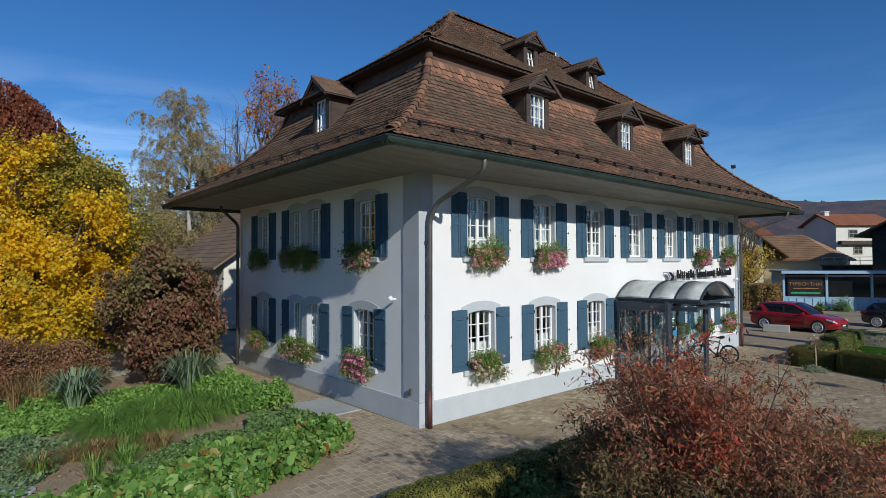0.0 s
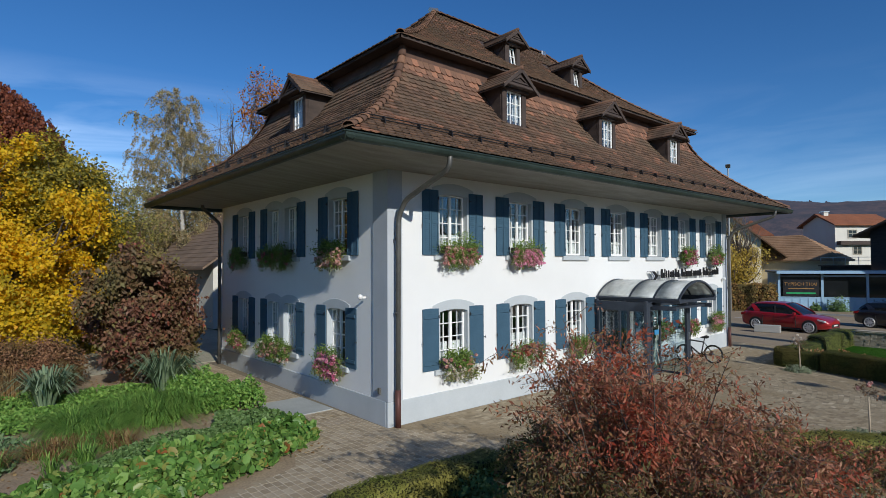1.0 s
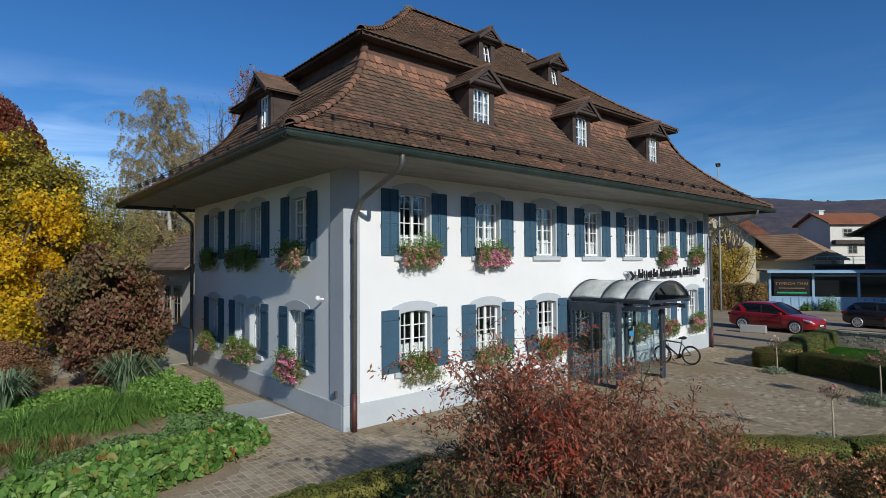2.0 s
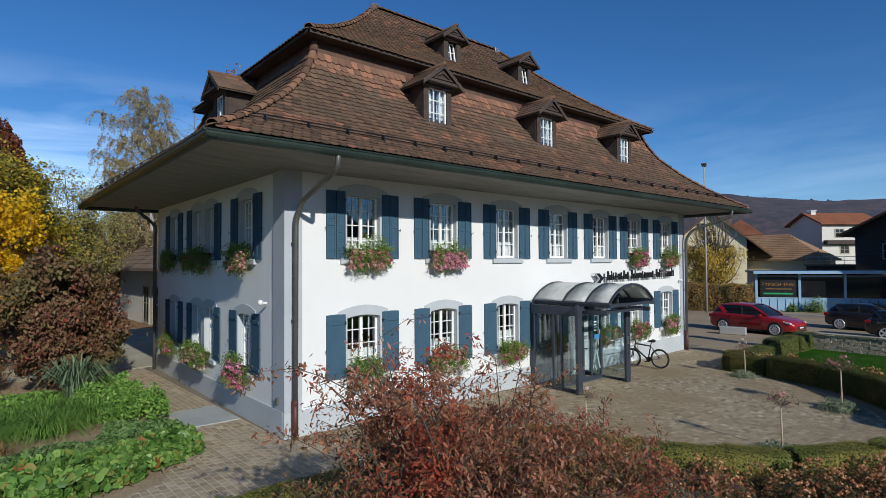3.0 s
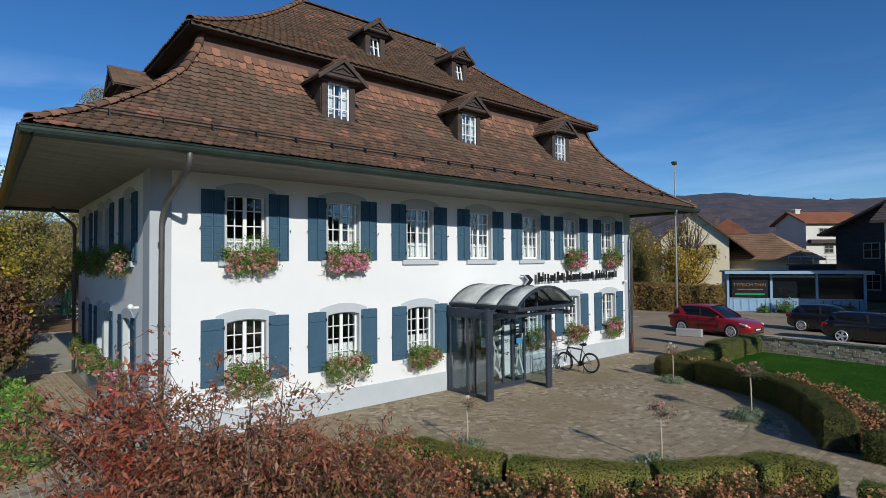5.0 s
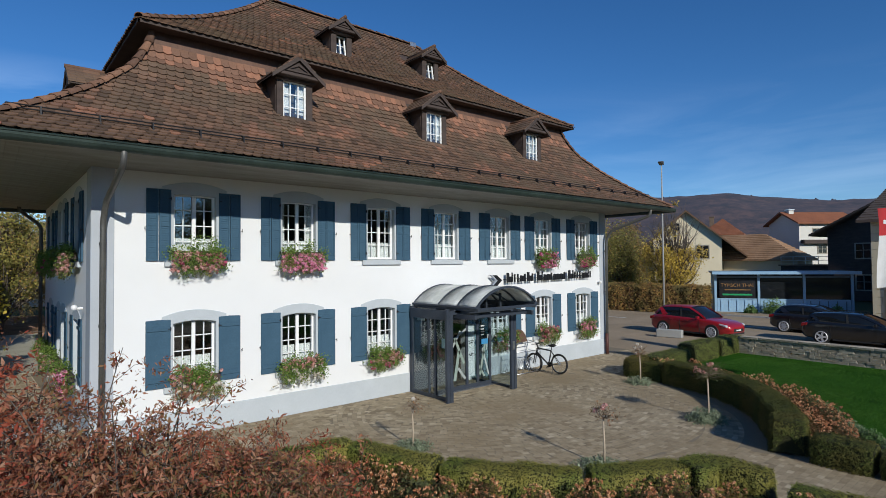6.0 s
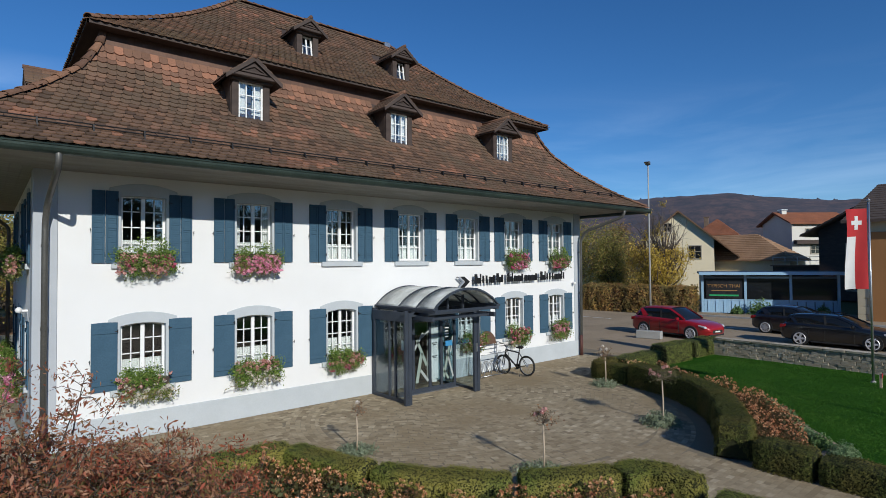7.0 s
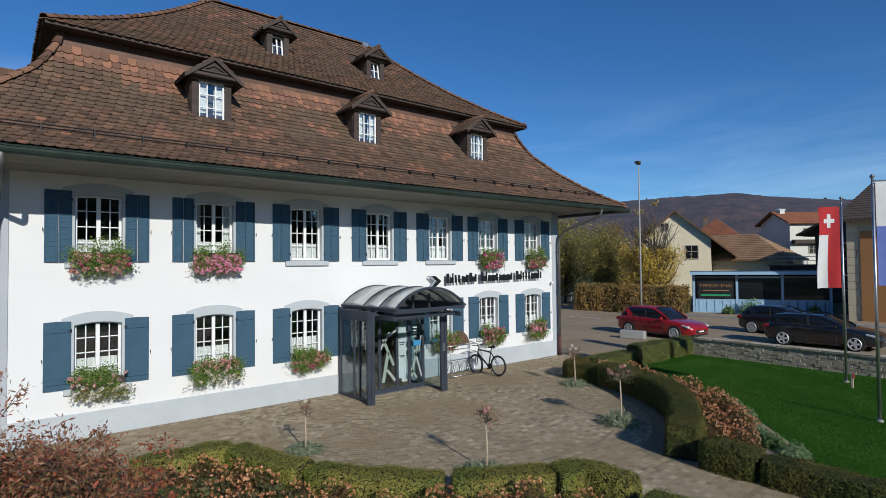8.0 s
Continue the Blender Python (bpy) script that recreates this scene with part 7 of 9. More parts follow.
patch_stuff("bergenia_leaves", "broad fleshy green bergenia leaves edging the path", [(-1.0, 8.75), (3.4, 8.85), (4.7, 9.3), (6.3, 10.3), (6.4, 11.2), (5.2, 11.6), (3.6, 10.9), (1.6, 10.7), (-1.0, 10.6)], 10500, 0.102, BERGENIA, 201, 0.5, 1.4, -0.35, oval=True, lump=2.6, light=0.1)
patch_stuff("dark_ground_cover", "dark crinkled leafy ground cover", [(4.3, 11.3), (6.3, 11.3), (6.5, 12.5), (6.0, 13.2), (5.0, 12.7)], 7200, 0.07, DARK_GREEN, 202, 0.42, 1.3, 0.6, oval=True)
patch_stuff("geranium_cover", "leafy green ground cover with a few blossoms", [(2.4, 10.7), (4.8, 11.2), (4.9, 12.4), (3.4, 12.2), (2.0, 11.6)], 7000, 0.045, DARK_GREEN, 203, 0.28)
patch_stuff("green_cover", "bright green low leafy plants", [(-6, 15.3), (0.8, 14.9), (1.8, 15.0), (4.4, 15.2), (5.2, 18.0), (0, 19.5), (-6, 19.5)], 40000, 0.05, FRESH_GREEN, 204, 0.34, 1.8)
patch_stuff("side_cover", "mixed green perennials beside the path", [(5.1, 13.9), (6.5, 13.3), (6.55, 16.6), (6.0, 18.4), (5.2, 17.8), (4.8, 15.4)], 16000, 0.05, FRESH_GREEN, 205, 0.85, 1.8, lump=2.0)
patch_stuff("grey_cover", "grey-green low herbs in the bed", [(-6, 10.0), (-0.2, 10.2), (1.3, 12.4), (1.7, 13.6), (1.0, 15.0), (-6, 15.5)], 30000, 0.042, HERB, 206, 0.28, 1.8)
patch_stuff("fallen_leaves", "scattered fallen brown leaves", [(-6, 8.8), (6.2, 9.6), (6.3, 21), (-6, 21)], 7000, 0.04, STRAW, 207, 0.02, 1.4, 3)
for label_, x, y, rx, ry in (("flat pale stepping stone in the bed", 4.8, 12.28, 0.26, 0.4), ("worn stone slab in the garden soil", 0.45, 11.65, 0.45, 0.3)):
    ring_ = [(rx * math.cos(a) * (1 + 0.08 * math.sin(3 * a + x)), ry * math.sin(a) * (1 + 0.06 * math.cos(2 * a + y))) for a in np.linspace(0, 2 * math.pi, 15)[:-1]]
    solo("stepping_stone", Buf().prism(ring_, "z", 0.0, 0.06), SLAB, label_, "stone", Matrix.Translation((x, y, 0)), bevel=0.015)
rng = np.random.default_rng(300)
for k in range(46):
    u = rng.random()
    x, y = 2.2 + 3.4 * u + rng.normal() * 0.25, 13.1 + 0.9 * u + rng.uniform(0, 1.7)
    blades(x, y, 0.25, rng.uniform(0.46, 0.68), 150, FRESH_GREEN, "clump of long arching green grassy leaves", 310 + k, 0.016, 1.75)
for k in range(9):
    blades(1.6 + rng.uniform(-0.7, 1.2), 12.2 + rng.uniform(-0.5, 0.5), 0.25, 0.42, 60, STRAW if k % 2 else FRESH_GREEN, "clump of half-dry brown grass", 370 + k, 0.018, 1.0)
for k in range(16):
    blades(2.3 + rng.normal() * 0.45, 12.9 + rng.normal() * 0.28, 0.28, rng.uniform(0.28, 0.42), 90, FRESH_GREEN if k % 4 == 0 else STRAW, "clump of half-dry brown grass", 3700 + k, 0.014, 1.4)
for k, (x, y, s) in enumerate(((5.05, 16.9, 1.15), (2.3, 17.1, 1.0))):
    blades(x, y, 0.35, 1.15 * s, 260, BLUE_GREEN, "large clump of stiff blue-green sword leaves", 390 + k, 0.045, 0.85, "sword_leaf_clump")
for k in range(16):
    blades(-3.5 + k * 0.42 + rng.normal() * 0.1, 18.6 + rng.uniform(-0.4, 0.9), 0.3, rng.uniform(0.7, 1.0), 80, STRAW, "clump of dry straw-brown grass", 400 + k, 0.014, 0.5)

# autumn shrubs
def shrub(x, y, rx, ry, h, mat, label, seed, size=0.06, clusters=150, per=80, spread=0.2, hang=0.3, long=1.7):
    return tree("autumn_shrub", label, (x, y, 0), h, (0, 0, h * 0.52), (rx, ry, h * 0.5), mat, BARK, seed, clusters, per, size, spread, 0.05, 30, 60, 0.45, hang, long, 1.0, 0.75, category="shrub")


shrub(4.95, 19.1, 1.55, 1.5, 4.15, PURPLE_SHRUB, "large rounded shrub with dusky purple-brown leaves", 501, 0.070, 175, 300, 0.185, 1.6)
for k, (x, y, r, h, mt) in enumerate(((1.2, 20.6, 1.3, 1.7, DRY_BROWN), (-0.9, 20.8, 1.3, 1.6, DRY_BROWN), (-3.0, 21.0, 1.4, 1.9, DRY_BROWN), (2.7, 20.2, 0.9, 1.3, DRY_BROWN), (-5.2, 21, 1.4, 1.7, RED_SHRUB))):
    shrub(x, y, r, 0.9, h, mt, "russet brown autumn shrub at the back of the bed", 510 + k, 0.032, 130, 170, 0.18)
cushion(0.3, 19.6, 0.5, 1.0, leaf_mat("aster_petal", [(0.0, (0.16, 0.05, 0.20)), (1.0, (0.34, 0.14, 0.38))], 0.3), "clump of purple asters in the bed", 520, 1500, "aster", 0.03)


# ---- trees behind ----
tree("yellow_tree", "broad tree with bright yellow autumn leaves", (1.2, 25.5, 0), 8.0, (0, 0, 4.1), (4.4, 3.2, 3.6), YELLOW_LEAF, BARK, 601, 360, 280, 0.072, 0.27, 0.22, 60, 160, 0.5, 0.5, 1.3, 1.0, 0.95, oval=True)
tree("yellow_tree", "upright tree with yellow-green fading leaves", (3.7, 26.6, 0), 8.4, (0, 0, 6.3), (1.8, 1.7, 2.0), OLIVE_GOLD, BARK, 608, 260, 150, 0.07, 0.30, 0.14, 60, 120, 0.4, 0.5, 1.4, 1.0, 0.8, oval=True)
tree("yellow_tree", "tall yellow-green shrubby tree with fading leaves", (5.0, 28.5, 0), 6.4, (0, 0, 3.4), (2.1, 2.0, 3.0), OLIVE_GOLD, BARK, 602, 300, 100, 0.10, 0.34, 0.12, 40, 90, 0.4, 0.4, 1.5)
tree("fading_tree", "slender tree with thin fading olive-brown leaves", (7.7, 37.0, 0), 9.4, (0, 0, 5.0), (2.3, 2.3, 4.3), OLIVE_DULL, BARK, 609, 320, 60, 0.075, 0.36, 0.14, 90, 160, 0.35, 0.4, 1.5, 1.0, 0.7)


def weeping_tree(at, dome, radii, mat, seed, strands=1700, per=70, size=0.095):
    """A dome of hanging twigs: each strand starts on the dome and falls nearly straight down, leaved all along."""
    rng = np.random.default_rng(seed)
    ob = thing("copper_beech", "weeping copper beech with hanging red-brown leaves", "tree", Matrix.Translation(at))
    wood = Buf()
    wood.tube(bent((0, 0, -0.1), (0.2, 0, dome + radii[2] * 0.8), rng, 0.03, 8), [0.45, 0.42, 0.38, 0.33, 0.27, 0.2, 0.12, 0.05], 10)
    d = rng.normal(size=(strands, 3))
    d[:, 2] = abs(d[:, 2])
    d /= np.linalg.norm(d, axis=1)[:, None]
    lump = np.array([noise.noise(Vector(v) * 3.0) for v in d])
    top = d * np.array(radii) * (0.93 + 0.06 * lump + 0.04 * rng.random(strands))[:, None] + np.array([0, 0, dome])
    pts, outs = [], []
    for k in range(strands):
        L = rng.uniform(1.2, 4.2)
        t = rng.random(per) ** 0.9
        sway = rng.normal(size=2) * 0.12
        p = np.column_stack([top[k, 0] + sway[0] * t + d[k, 0] * 0.35 * t, top[k, 1] + sway[1] * t + d[k, 1] * 0.35 * t, top[k, 2] - L * t])
        pts.append(p + rng.normal(size=(per, 3)) * 0.06)
        outs.append(np.repeat(d[k:k + 1] * np.array([1, 1, 0.4]), per, 0))
        if k % 5 == 0:
            wood.tube([(top[k, 0], top[k, 1], top[k, 2]), (top[k, 0] + sway[0] + d[k, 0] * 0.35, top[k, 1] + sway[1] + d[k, 1] * 0.35, top[k, 2] - L)], 0.008, 3)
        if k % 40 == 0:
            wood.tube(bent((0, 0, dome * rng.uniform(0.5, 1.0)), tuple(top[k]), rng, 0.1, 6), [0.14, 0.11, 0.09, 0.06, 0.04, 0.02], 6)
    part("trunk", wood, BARK, ob, smooth=True)
    part("crown", leaf_mesh("crown", np.concatenate(pts), size, mat, rng, 1.7, 0.0, 2.2, np.concatenate(outs)), mat, ob)


weeping_tree((0.5, 41, 0), 9.0, (5.7, 5.4, 6.0), COPPER_LEAF, 603)


def birch(at, seed):
    """A birch: a pale stem, rising limbs and long hanging twigs with thin leaves."""
    rng = np.random.default_rng(seed)
    ob = thing("birch", "tall slender birch with thin fading leaves and drooping twigs", "tree", Matrix.Translation(at))
    stemw, wood, twig, pts = Buf(), Buf(), Buf(), []
    H = 18.2
    stem = [np.array((-0.5 * (k / 12) ** 2 + 0.12 * math.sin(k * 0.9), 0.45 * (k / 12) ** 2, H * 0.97 * k / 12 - 0.1)) for k in range(13)]
    stemw.tube(stem, [0.26 * (1 - 0.93 * k / 12) for k in range(13)], 9)
    for i in range(84):
        f = 0.16 + 0.82 * (i + rng.random()) / 84
        j = min(11, int(f * 12))
        p0 = stem[j] + (stem[j + 1] - stem[j]) * (f * 12 - j)
        a = i * 2.4 + rng.normal() * 0.4
        reach = 3.9 * (1 - max(0.0, (f - 0.45) / 0.62) ** 1.7) * rng.uniform(0.6, 1.12) * (1.18 if math.cos(a - 2.4) > 0.2 else 0.9)
        rise = rng.uniform(0.45, 0.9) * reach
        q = np.array((math.cos(a), math.sin(a), 0.0))
        limb = [p0 + q * reach * t + np.array((0, 0, rise * (1.5 * t - 0.75 * t * t))) + rng.normal(size=3) * 0.06 for t in np.linspace(0, 1, 6)]
        wood.tube(limb, [(0.055 - 0.03 * f) * (1 - 0.16 * t) for t in range(6)], 5)
        for _ in range(max(7, int(21 * reach / 3.5))):
            t = rng.uniform(0.25, 1.0)
            k = min(4, int(t * 5))
            b = limb[k] + (limb[k + 1] - limb[k]) * (t * 5 - k)
            side = q * rng.uniform(0.1, 0.7) + rng.normal(size=3) * np.array((0.35, 0.35, 0.12))
            L = rng.uniform(0.7, 2.1) * (0.55 + 0.45 * (1 - f))
            c, e = b + side * 0.6 + np.array((0, 0, 0.15)), b + side + np.array((0, 0, -L))
            line = [b * (1 - u) ** 2 + c * 2 * u * (1 - u) + e * u * u for u in np.linspace(0, 1, 5)]
            twig.tube(line, 0.008, 3)
            m = int(60 * L)
            u = rng.uniform(0.15, 1.0, m)[:, None]
            pts.append(b * (1 - u) ** 2 + c * 2 * u * (1 - u) + e * u * u + rng.normal(size=(m, 3)) * 0.075)
    part("trunk", stemw, BIRCH_BARK, ob, smooth=True)
    wood.add(twig.v, twig.f)
    part("branchwork", wood, TWIG, ob, kind="stuff")
    part("crown", leaf_mesh("crown", np.concatenate(pts), 0.066, BIRCH_LEAF, rng, 1.5, 0.2, 1.0), BIRCH_LEAF, ob)


birch((14.4, 46.0, 0), 604)
tree("bare_tree", "nearly bare grey tree", (20.6, 52.6, 0), 19.8, (0, 0, 11.8), (4.6, 4.2, 7.2), BIRCH_LEAF, BARK, 605, 460, 9, 0.08, 0.5, 0.26, 150, 310, 0.25, 0.6, 1.6, 1.2, 0.4)
tree("maple", "tree with orange autumn leaves", (24.4, 52.5, 0), 22.8, (0, 0, 19.0), (3.2, 2.8, 4.4), ORANGE_LEAF, BARK, 606, 240, 24, 0.12, 0.42, 0.24, 60, 120, 0.3, 0.4, 1.4)
tree("maple", "low orange-leaved tree behind the house", (18.6, 49.5, 0), 12.8, (0, 0, 10.6), (2.6, 2.2, 2.2), ORANGE_LEAF, BARK, 607, 180, 70, 0.11, 0.36, 0.2, 50, 100, 0.3, 0.4, 1.4)
for k, (x, y, h, r) in enumerate(((9.9, 52, 8.0, 2.6), (16.5, 51, 9.0, 3.8), (21.0, 46, 8.6, 3.4), (5.0, 48, 8, 3.6), (-6, 34, 7, 4), (3.6, 36, 7.2, 2.4), (13.2, 50, 8.5, 3.0))):
    tree("thicket_tree", "leafy olive and brown tree in the thicket", (x, y, 0), h, (0, 0, h * 0.52), (r, r * 0.8, h * 0.48), OLIVE_GOLD if k % 2 else BIRCH_LEAF, BARK, 620 + k, 240, 62, 0.12, 0.5, 0.16, 50, 120, 0.35, 0.4, 1.5)

# closed parasol and folding chair in the back yard
ps = thing("parasol", "closed dark green garden parasol in the back yard", "parasol", Matrix.Translation((11.03, 45.0, 0.02)))
part("pole", Buf().tube([(0, 0, 0.05), (0, 0, 2.25)], 0.025, 8), WHITE_METAL, ps)
part("foot", Buf().lathe([(0.28, 0.0), (0.28, 0.06), (0.05, 0.12)], 16), CONCRETE, ps)
fold = Buf()
pr = [(0.50, 0.35), (0.46, 0.8), (0.34, 1.4), (0.2, 1.9), (0.06, 2.2)]
for r, z in pr:
    for k in range(16):
        q_ = r * (1.0 if k % 2 else 0.62)
        fold.v.append((q_ * math.cos(math.pi * k / 8), q_ * math.sin(math.pi * k / 8), z))
fold.f = [(i * 16 + k, i * 16 + (k + 1) % 16, (i + 1) * 16 + (k + 1) % 16, (i + 1) * 16 + k) for i in range(4) for k in range(16)]
part("canopy", fold, surface("green_canvas", (0.05, 0.13, 0.09), (0.09, 0.20, 0.14), 2, 30, 0.9, bump=0.2, grain=0.2), ps, "folded green canvas")
fc = thing("folding_chair", "white folding garden chair in the back yard", "chair", pose(11.5, 44.4, 0.02, 0, 0, 30))
for y in (-0.24, 0.24):
    part("leg", Buf().tube([(-0.35, y, 0), (0.3, y, 0.75)], 0.03, 6), WHITE_METAL, fc)
    part("leg", Buf().tube([(0.35, y, 0), (-0.25, y, 1.05)], 0.03, 6), WHITE_METAL, fc)
part("seat", Buf().box(-0.25, 0.25, -0.25, 0.25, 0.42, 0.47), WHITE_METAL, fc, bevel=0.01)
part("backrest", Buf().obox(pose(-0.2, 0, 0.85, 0, -28, 0), 0.03, 0.5, 0.3), WHITE_METAL, fc, bevel=0.01)

# trees added out of view, west and south, to block low sky and darken reflections
south = tree("garden_tree", "olive-brown tree out of view, added to dim the sky light", (-24, 18, 0), 11.5, (0, 0, 6.4), (4.6, 4.4, 5.2), OLIVE_LEAF, BARK, 680, 300, 70, 0.2, 0.7, 0.26, 50, 100, 0.4, 0.4, 1.5)
for x, y, a, k in ((-18, 33, 150, 0.95), (-14, -42, 10, 1.1), (-3, -46, 70, 1.2), (8, -44, 130, 1.05), (19, -47, 200, 1.2), (30, -44, 260, 1.1), (41, -47, 300, 1.15), (52, -45, 20, 1.1)):
    copy_thing(south, pose(x, y, -0.1, 0, 0, a)).matrix_basis = pose(x, y, -0.1, 0, 0, a) @ Matrix.Scale(k, 4)

# ---- buildings ----
def house_mats(name, c):
    return surface(name, tuple(v * 0.9 for v in c), c, 0.6, 30, 0.9, bump=0.2, grain=0.1)


CREAM = house_mats("cream_render", (0.62, 0.54, 0.38))
WARM_CREAM = house_mats("warm_cream_render", (0.80, 0.70, 0.50))
FAR_WHITE = house_mats("far_white_render", (0.68, 0.66, 0.60))
RED_TILES = surface("far_red_tiles", (0.20, 0.075, 0.04), (0.30, 0.115, 0.06), 0.7, 12, 0.9, bump=0.3, grain=0.35)
BROWN_TILES = surface("far_brown_tiles", (0.13, 0.075, 0.045), (0.22, 0.125, 0.07), 0.7, 12, 0.9, bump=0.3, grain=0.35)
# brightened copy of the brown tiles, sunlight put into the colour
SUN_TILES = surface("far_sunlit_brown_tiles", (0.27, 0.16, 0.09), (0.40, 0.245, 0.145), 0.7, 12, 0.9, bump=0.3, grain=0.35)
GREY_TILES = surface("far_grey_brown_tiles", (0.15, 0.105, 0.075), (0.25, 0.175, 0.125), 0.7, 12, 0.9, bump=0.3, grain=0.35)
DARK_TILES = surface("far_dark_tiles", (0.07, 0.05, 0.04), (0.11, 0.08, 0.065), 0.7, 12, 0.9, bump=0.3, grain=0.35)
DARK_PANE = CAR_GLASS
FAR_FRAME = surface("far_window_frame", (0.30, 0.27, 0.22), (0.42, 0.38, 0.31), 2, 30, 0.7, bump=0.1)


def gable_house(name, label, m, w, d, eave, ridge, wall, roof_mat, windows=(), over=0.5, chimneys=(), rows=16, side_over=None):
    """A house with its gable of width w towards -y and its ridge running back over d."""
    ob = thing(name, label, "house", m)
    h = w / 2
    part("wall", Buf().prism([(-h, 0), (h, 0), (h, eave), (0, ridge), (-h, eave)], "y", 0, d), wall, ob)
    sl = (ridge - eave) / h
    for sx in (-1, 1):
        so = over if side_over is None else side_over
        x1, z1 = sx * (h + so), eave - sl * so
        rf = Buf().add([(0, -over, ridge + 0.02), (0, d + over, ridge + 0.02), (x1, d + over, z1 + 0.02), (x1, -over, z1 + 0.02), (0, -over, ridge + 0.22), (0, d + over, ridge + 0.22), (x1, d + over, z1 + 0.16), (x1, -over, z1 + 0.16)],
                       [(0, 1, 2, 3), (7, 6, 5, 4), (0, 3, 7, 4), (1, 5, 6, 2), (2, 6, 7, 3)])
        r = part("roof", rf, roof_mat, ob)
        cs = Buf()
        for k in range(rows):
            t0 = (k + 0.05) / rows
            a = Vector((x1 * t0, 0, ridge + 0.22 + (z1 + 0.16 - ridge - 0.22) * t0))
            t1 = (k + 0.95) / rows
            c = Vector((x1 * t1, 0, ridge + 0.26 + (z1 + 0.16 - ridge - 0.22) * t1))
            cs.add([(a.x, -over, a.z), (a.x, d + over, a.z), (c.x, d + over, c.z), (c.x, -over, c.z), (c.x, d + over, c.z - 0.05), (c.x, -over, c.z - 0.05)], [(0, 1, 2, 3), (3, 2, 4, 5)])
        part("tiling", cs, roof_mat, r, kind="stuff")
    for side, u, z, ww, hh in windows:
        mm = pose(u, 0, z) if side == "g" else pose(-h, u, z, 0, 0, -90) if side == "l" else pose(h, u, z, 0, 0, 90)
        f = part("window", Buf().ring([(-ww / 2, 0.06), (-ww / 2, hh), (ww / 2, hh), (ww / 2, 0.06)], [(-ww / 2 - 0.1, -0.06), (-ww / 2 - 0.1, hh + 0.1), (ww / 2 + 0.1, hh + 0.1), (ww / 2 + 0.1, -0.06)], -0.05, 0.02, True).box(-0.03, 0.03, -0.03, 0.02, 0.06, hh).box(-ww / 2, ww / 2, -0.03, 0.02, hh * 0.55, hh * 0.55 + 0.05), FAR_FRAME, ob, m=mm)
        part("pane", Buf().box(-ww / 2, ww / 2, -0.015, 0.015, 0.05, hh), DARK_PANE, f)
    for x, y, z in chimneys:
        c = part("chimney", Buf().box(x - 0.3, x + 0.3, y - 0.3, y + 0.3, z - 1.6, z), wall if wall not in (CREAM, WARM_CREAM) else BROWN_TILES, ob)
        part("chimney_cap", Buf().box(x - 0.38, x + 0.38, y - 0.38, y + 0.38, z, z + 0.12), BRIGHT_METAL, c)
    return ob


def hip_house(name, label, m, w, d, eave, ridge, wall, roof_mat, hip0, hip1, over=0.5, chimneys=(), rows=14):
    """A house whose ridge runs back from -y, with hipped ends of the given runs."""
    ob = thing(name, label, "house", m)
    h, e = w / 2, w / 2 + over
    part("wall", Buf().box(-h, h, 0, d, 0, eave), wall, ob)
    f0, f1, g0, g1 = Vector((0, hip0 - over, ridge)), Vector((0, d + over - hip1, ridge)), -over, d + over
    lo = eave - (ridge - eave) * over / h
    c = [Vector((-e, g0, lo)), Vector((e, g0, lo)), Vector((e, g1, lo)), Vector((-e, g1, lo))]
    for a, b, p, q in ((c[0], c[1], f0, f0), (c[1], c[2], f0, f1), (c[2], c[3], f1, f1), (c[3], c[0], f1, f0)):
        up = Vector((0, 0, 0.14))
        r = part("roof", Buf().add([a, b, q, p, a + up, b + up, q + up, p + up], [(3, 2, 1, 0), (4, 5, 6, 7), (0, 1, 5, 4)]), roof_mat, ob)
        cs = Buf()
        for k in range(rows):
            t0, t1 = k / rows, (k + 0.93) / rows
            cs.add([a.lerp(p, t0) + up * 1.5, b.lerp(q, t0) + up * 1.5, b.lerp(q, t1) + up, a.lerp(p, t1) + up, a.lerp(p, t0) + up, b.lerp(q, t0) + up], [(0, 1, 2, 3), (0, 4, 5, 1)])
        part("tiling", cs, roof_mat, r, kind="stuff")
    for x, y, z in chimneys:
        k = part("chimney", Buf().box(x - 0.3, x + 0.3, y - 0.3, y + 0.3, z - 1.8, z), GREY_TILES, ob)
        part("chimney_cap", Buf().box(x - 0.38, x + 0.38, y - 0.38, y + 0.38, z, z + 0.12), GREY_TILES, k)
    return ob


gable_house("far_white_house", "distant white house between the garden trees", pose(9.5, 64, 0, 0, 0, 0), 9, 8, 5.2, 8.2, FAR_WHITE, BROWN_TILES, (("g", -2, 3.2, 1.1, 1.3), ("g", 1.5, 3.2, 1.1, 1.3), ("g", -2, 0.9, 1.1, 1.3)), 0.6)
# white outbuilding behind, on the left
gable_house("outbuilding", "white outbuilding with a brown tiled roof behind the house", pose(17.6, 33.2, 0, 0, 0, 0), 11.0, 13.0, 4.1, 8.0, FAR_WHITE, GREY_TILES, (("l", 3.4, 0.1, 1.3, 2.3), ("l", 5.6, 0.1, 1.3, 2.3)), 0.9)
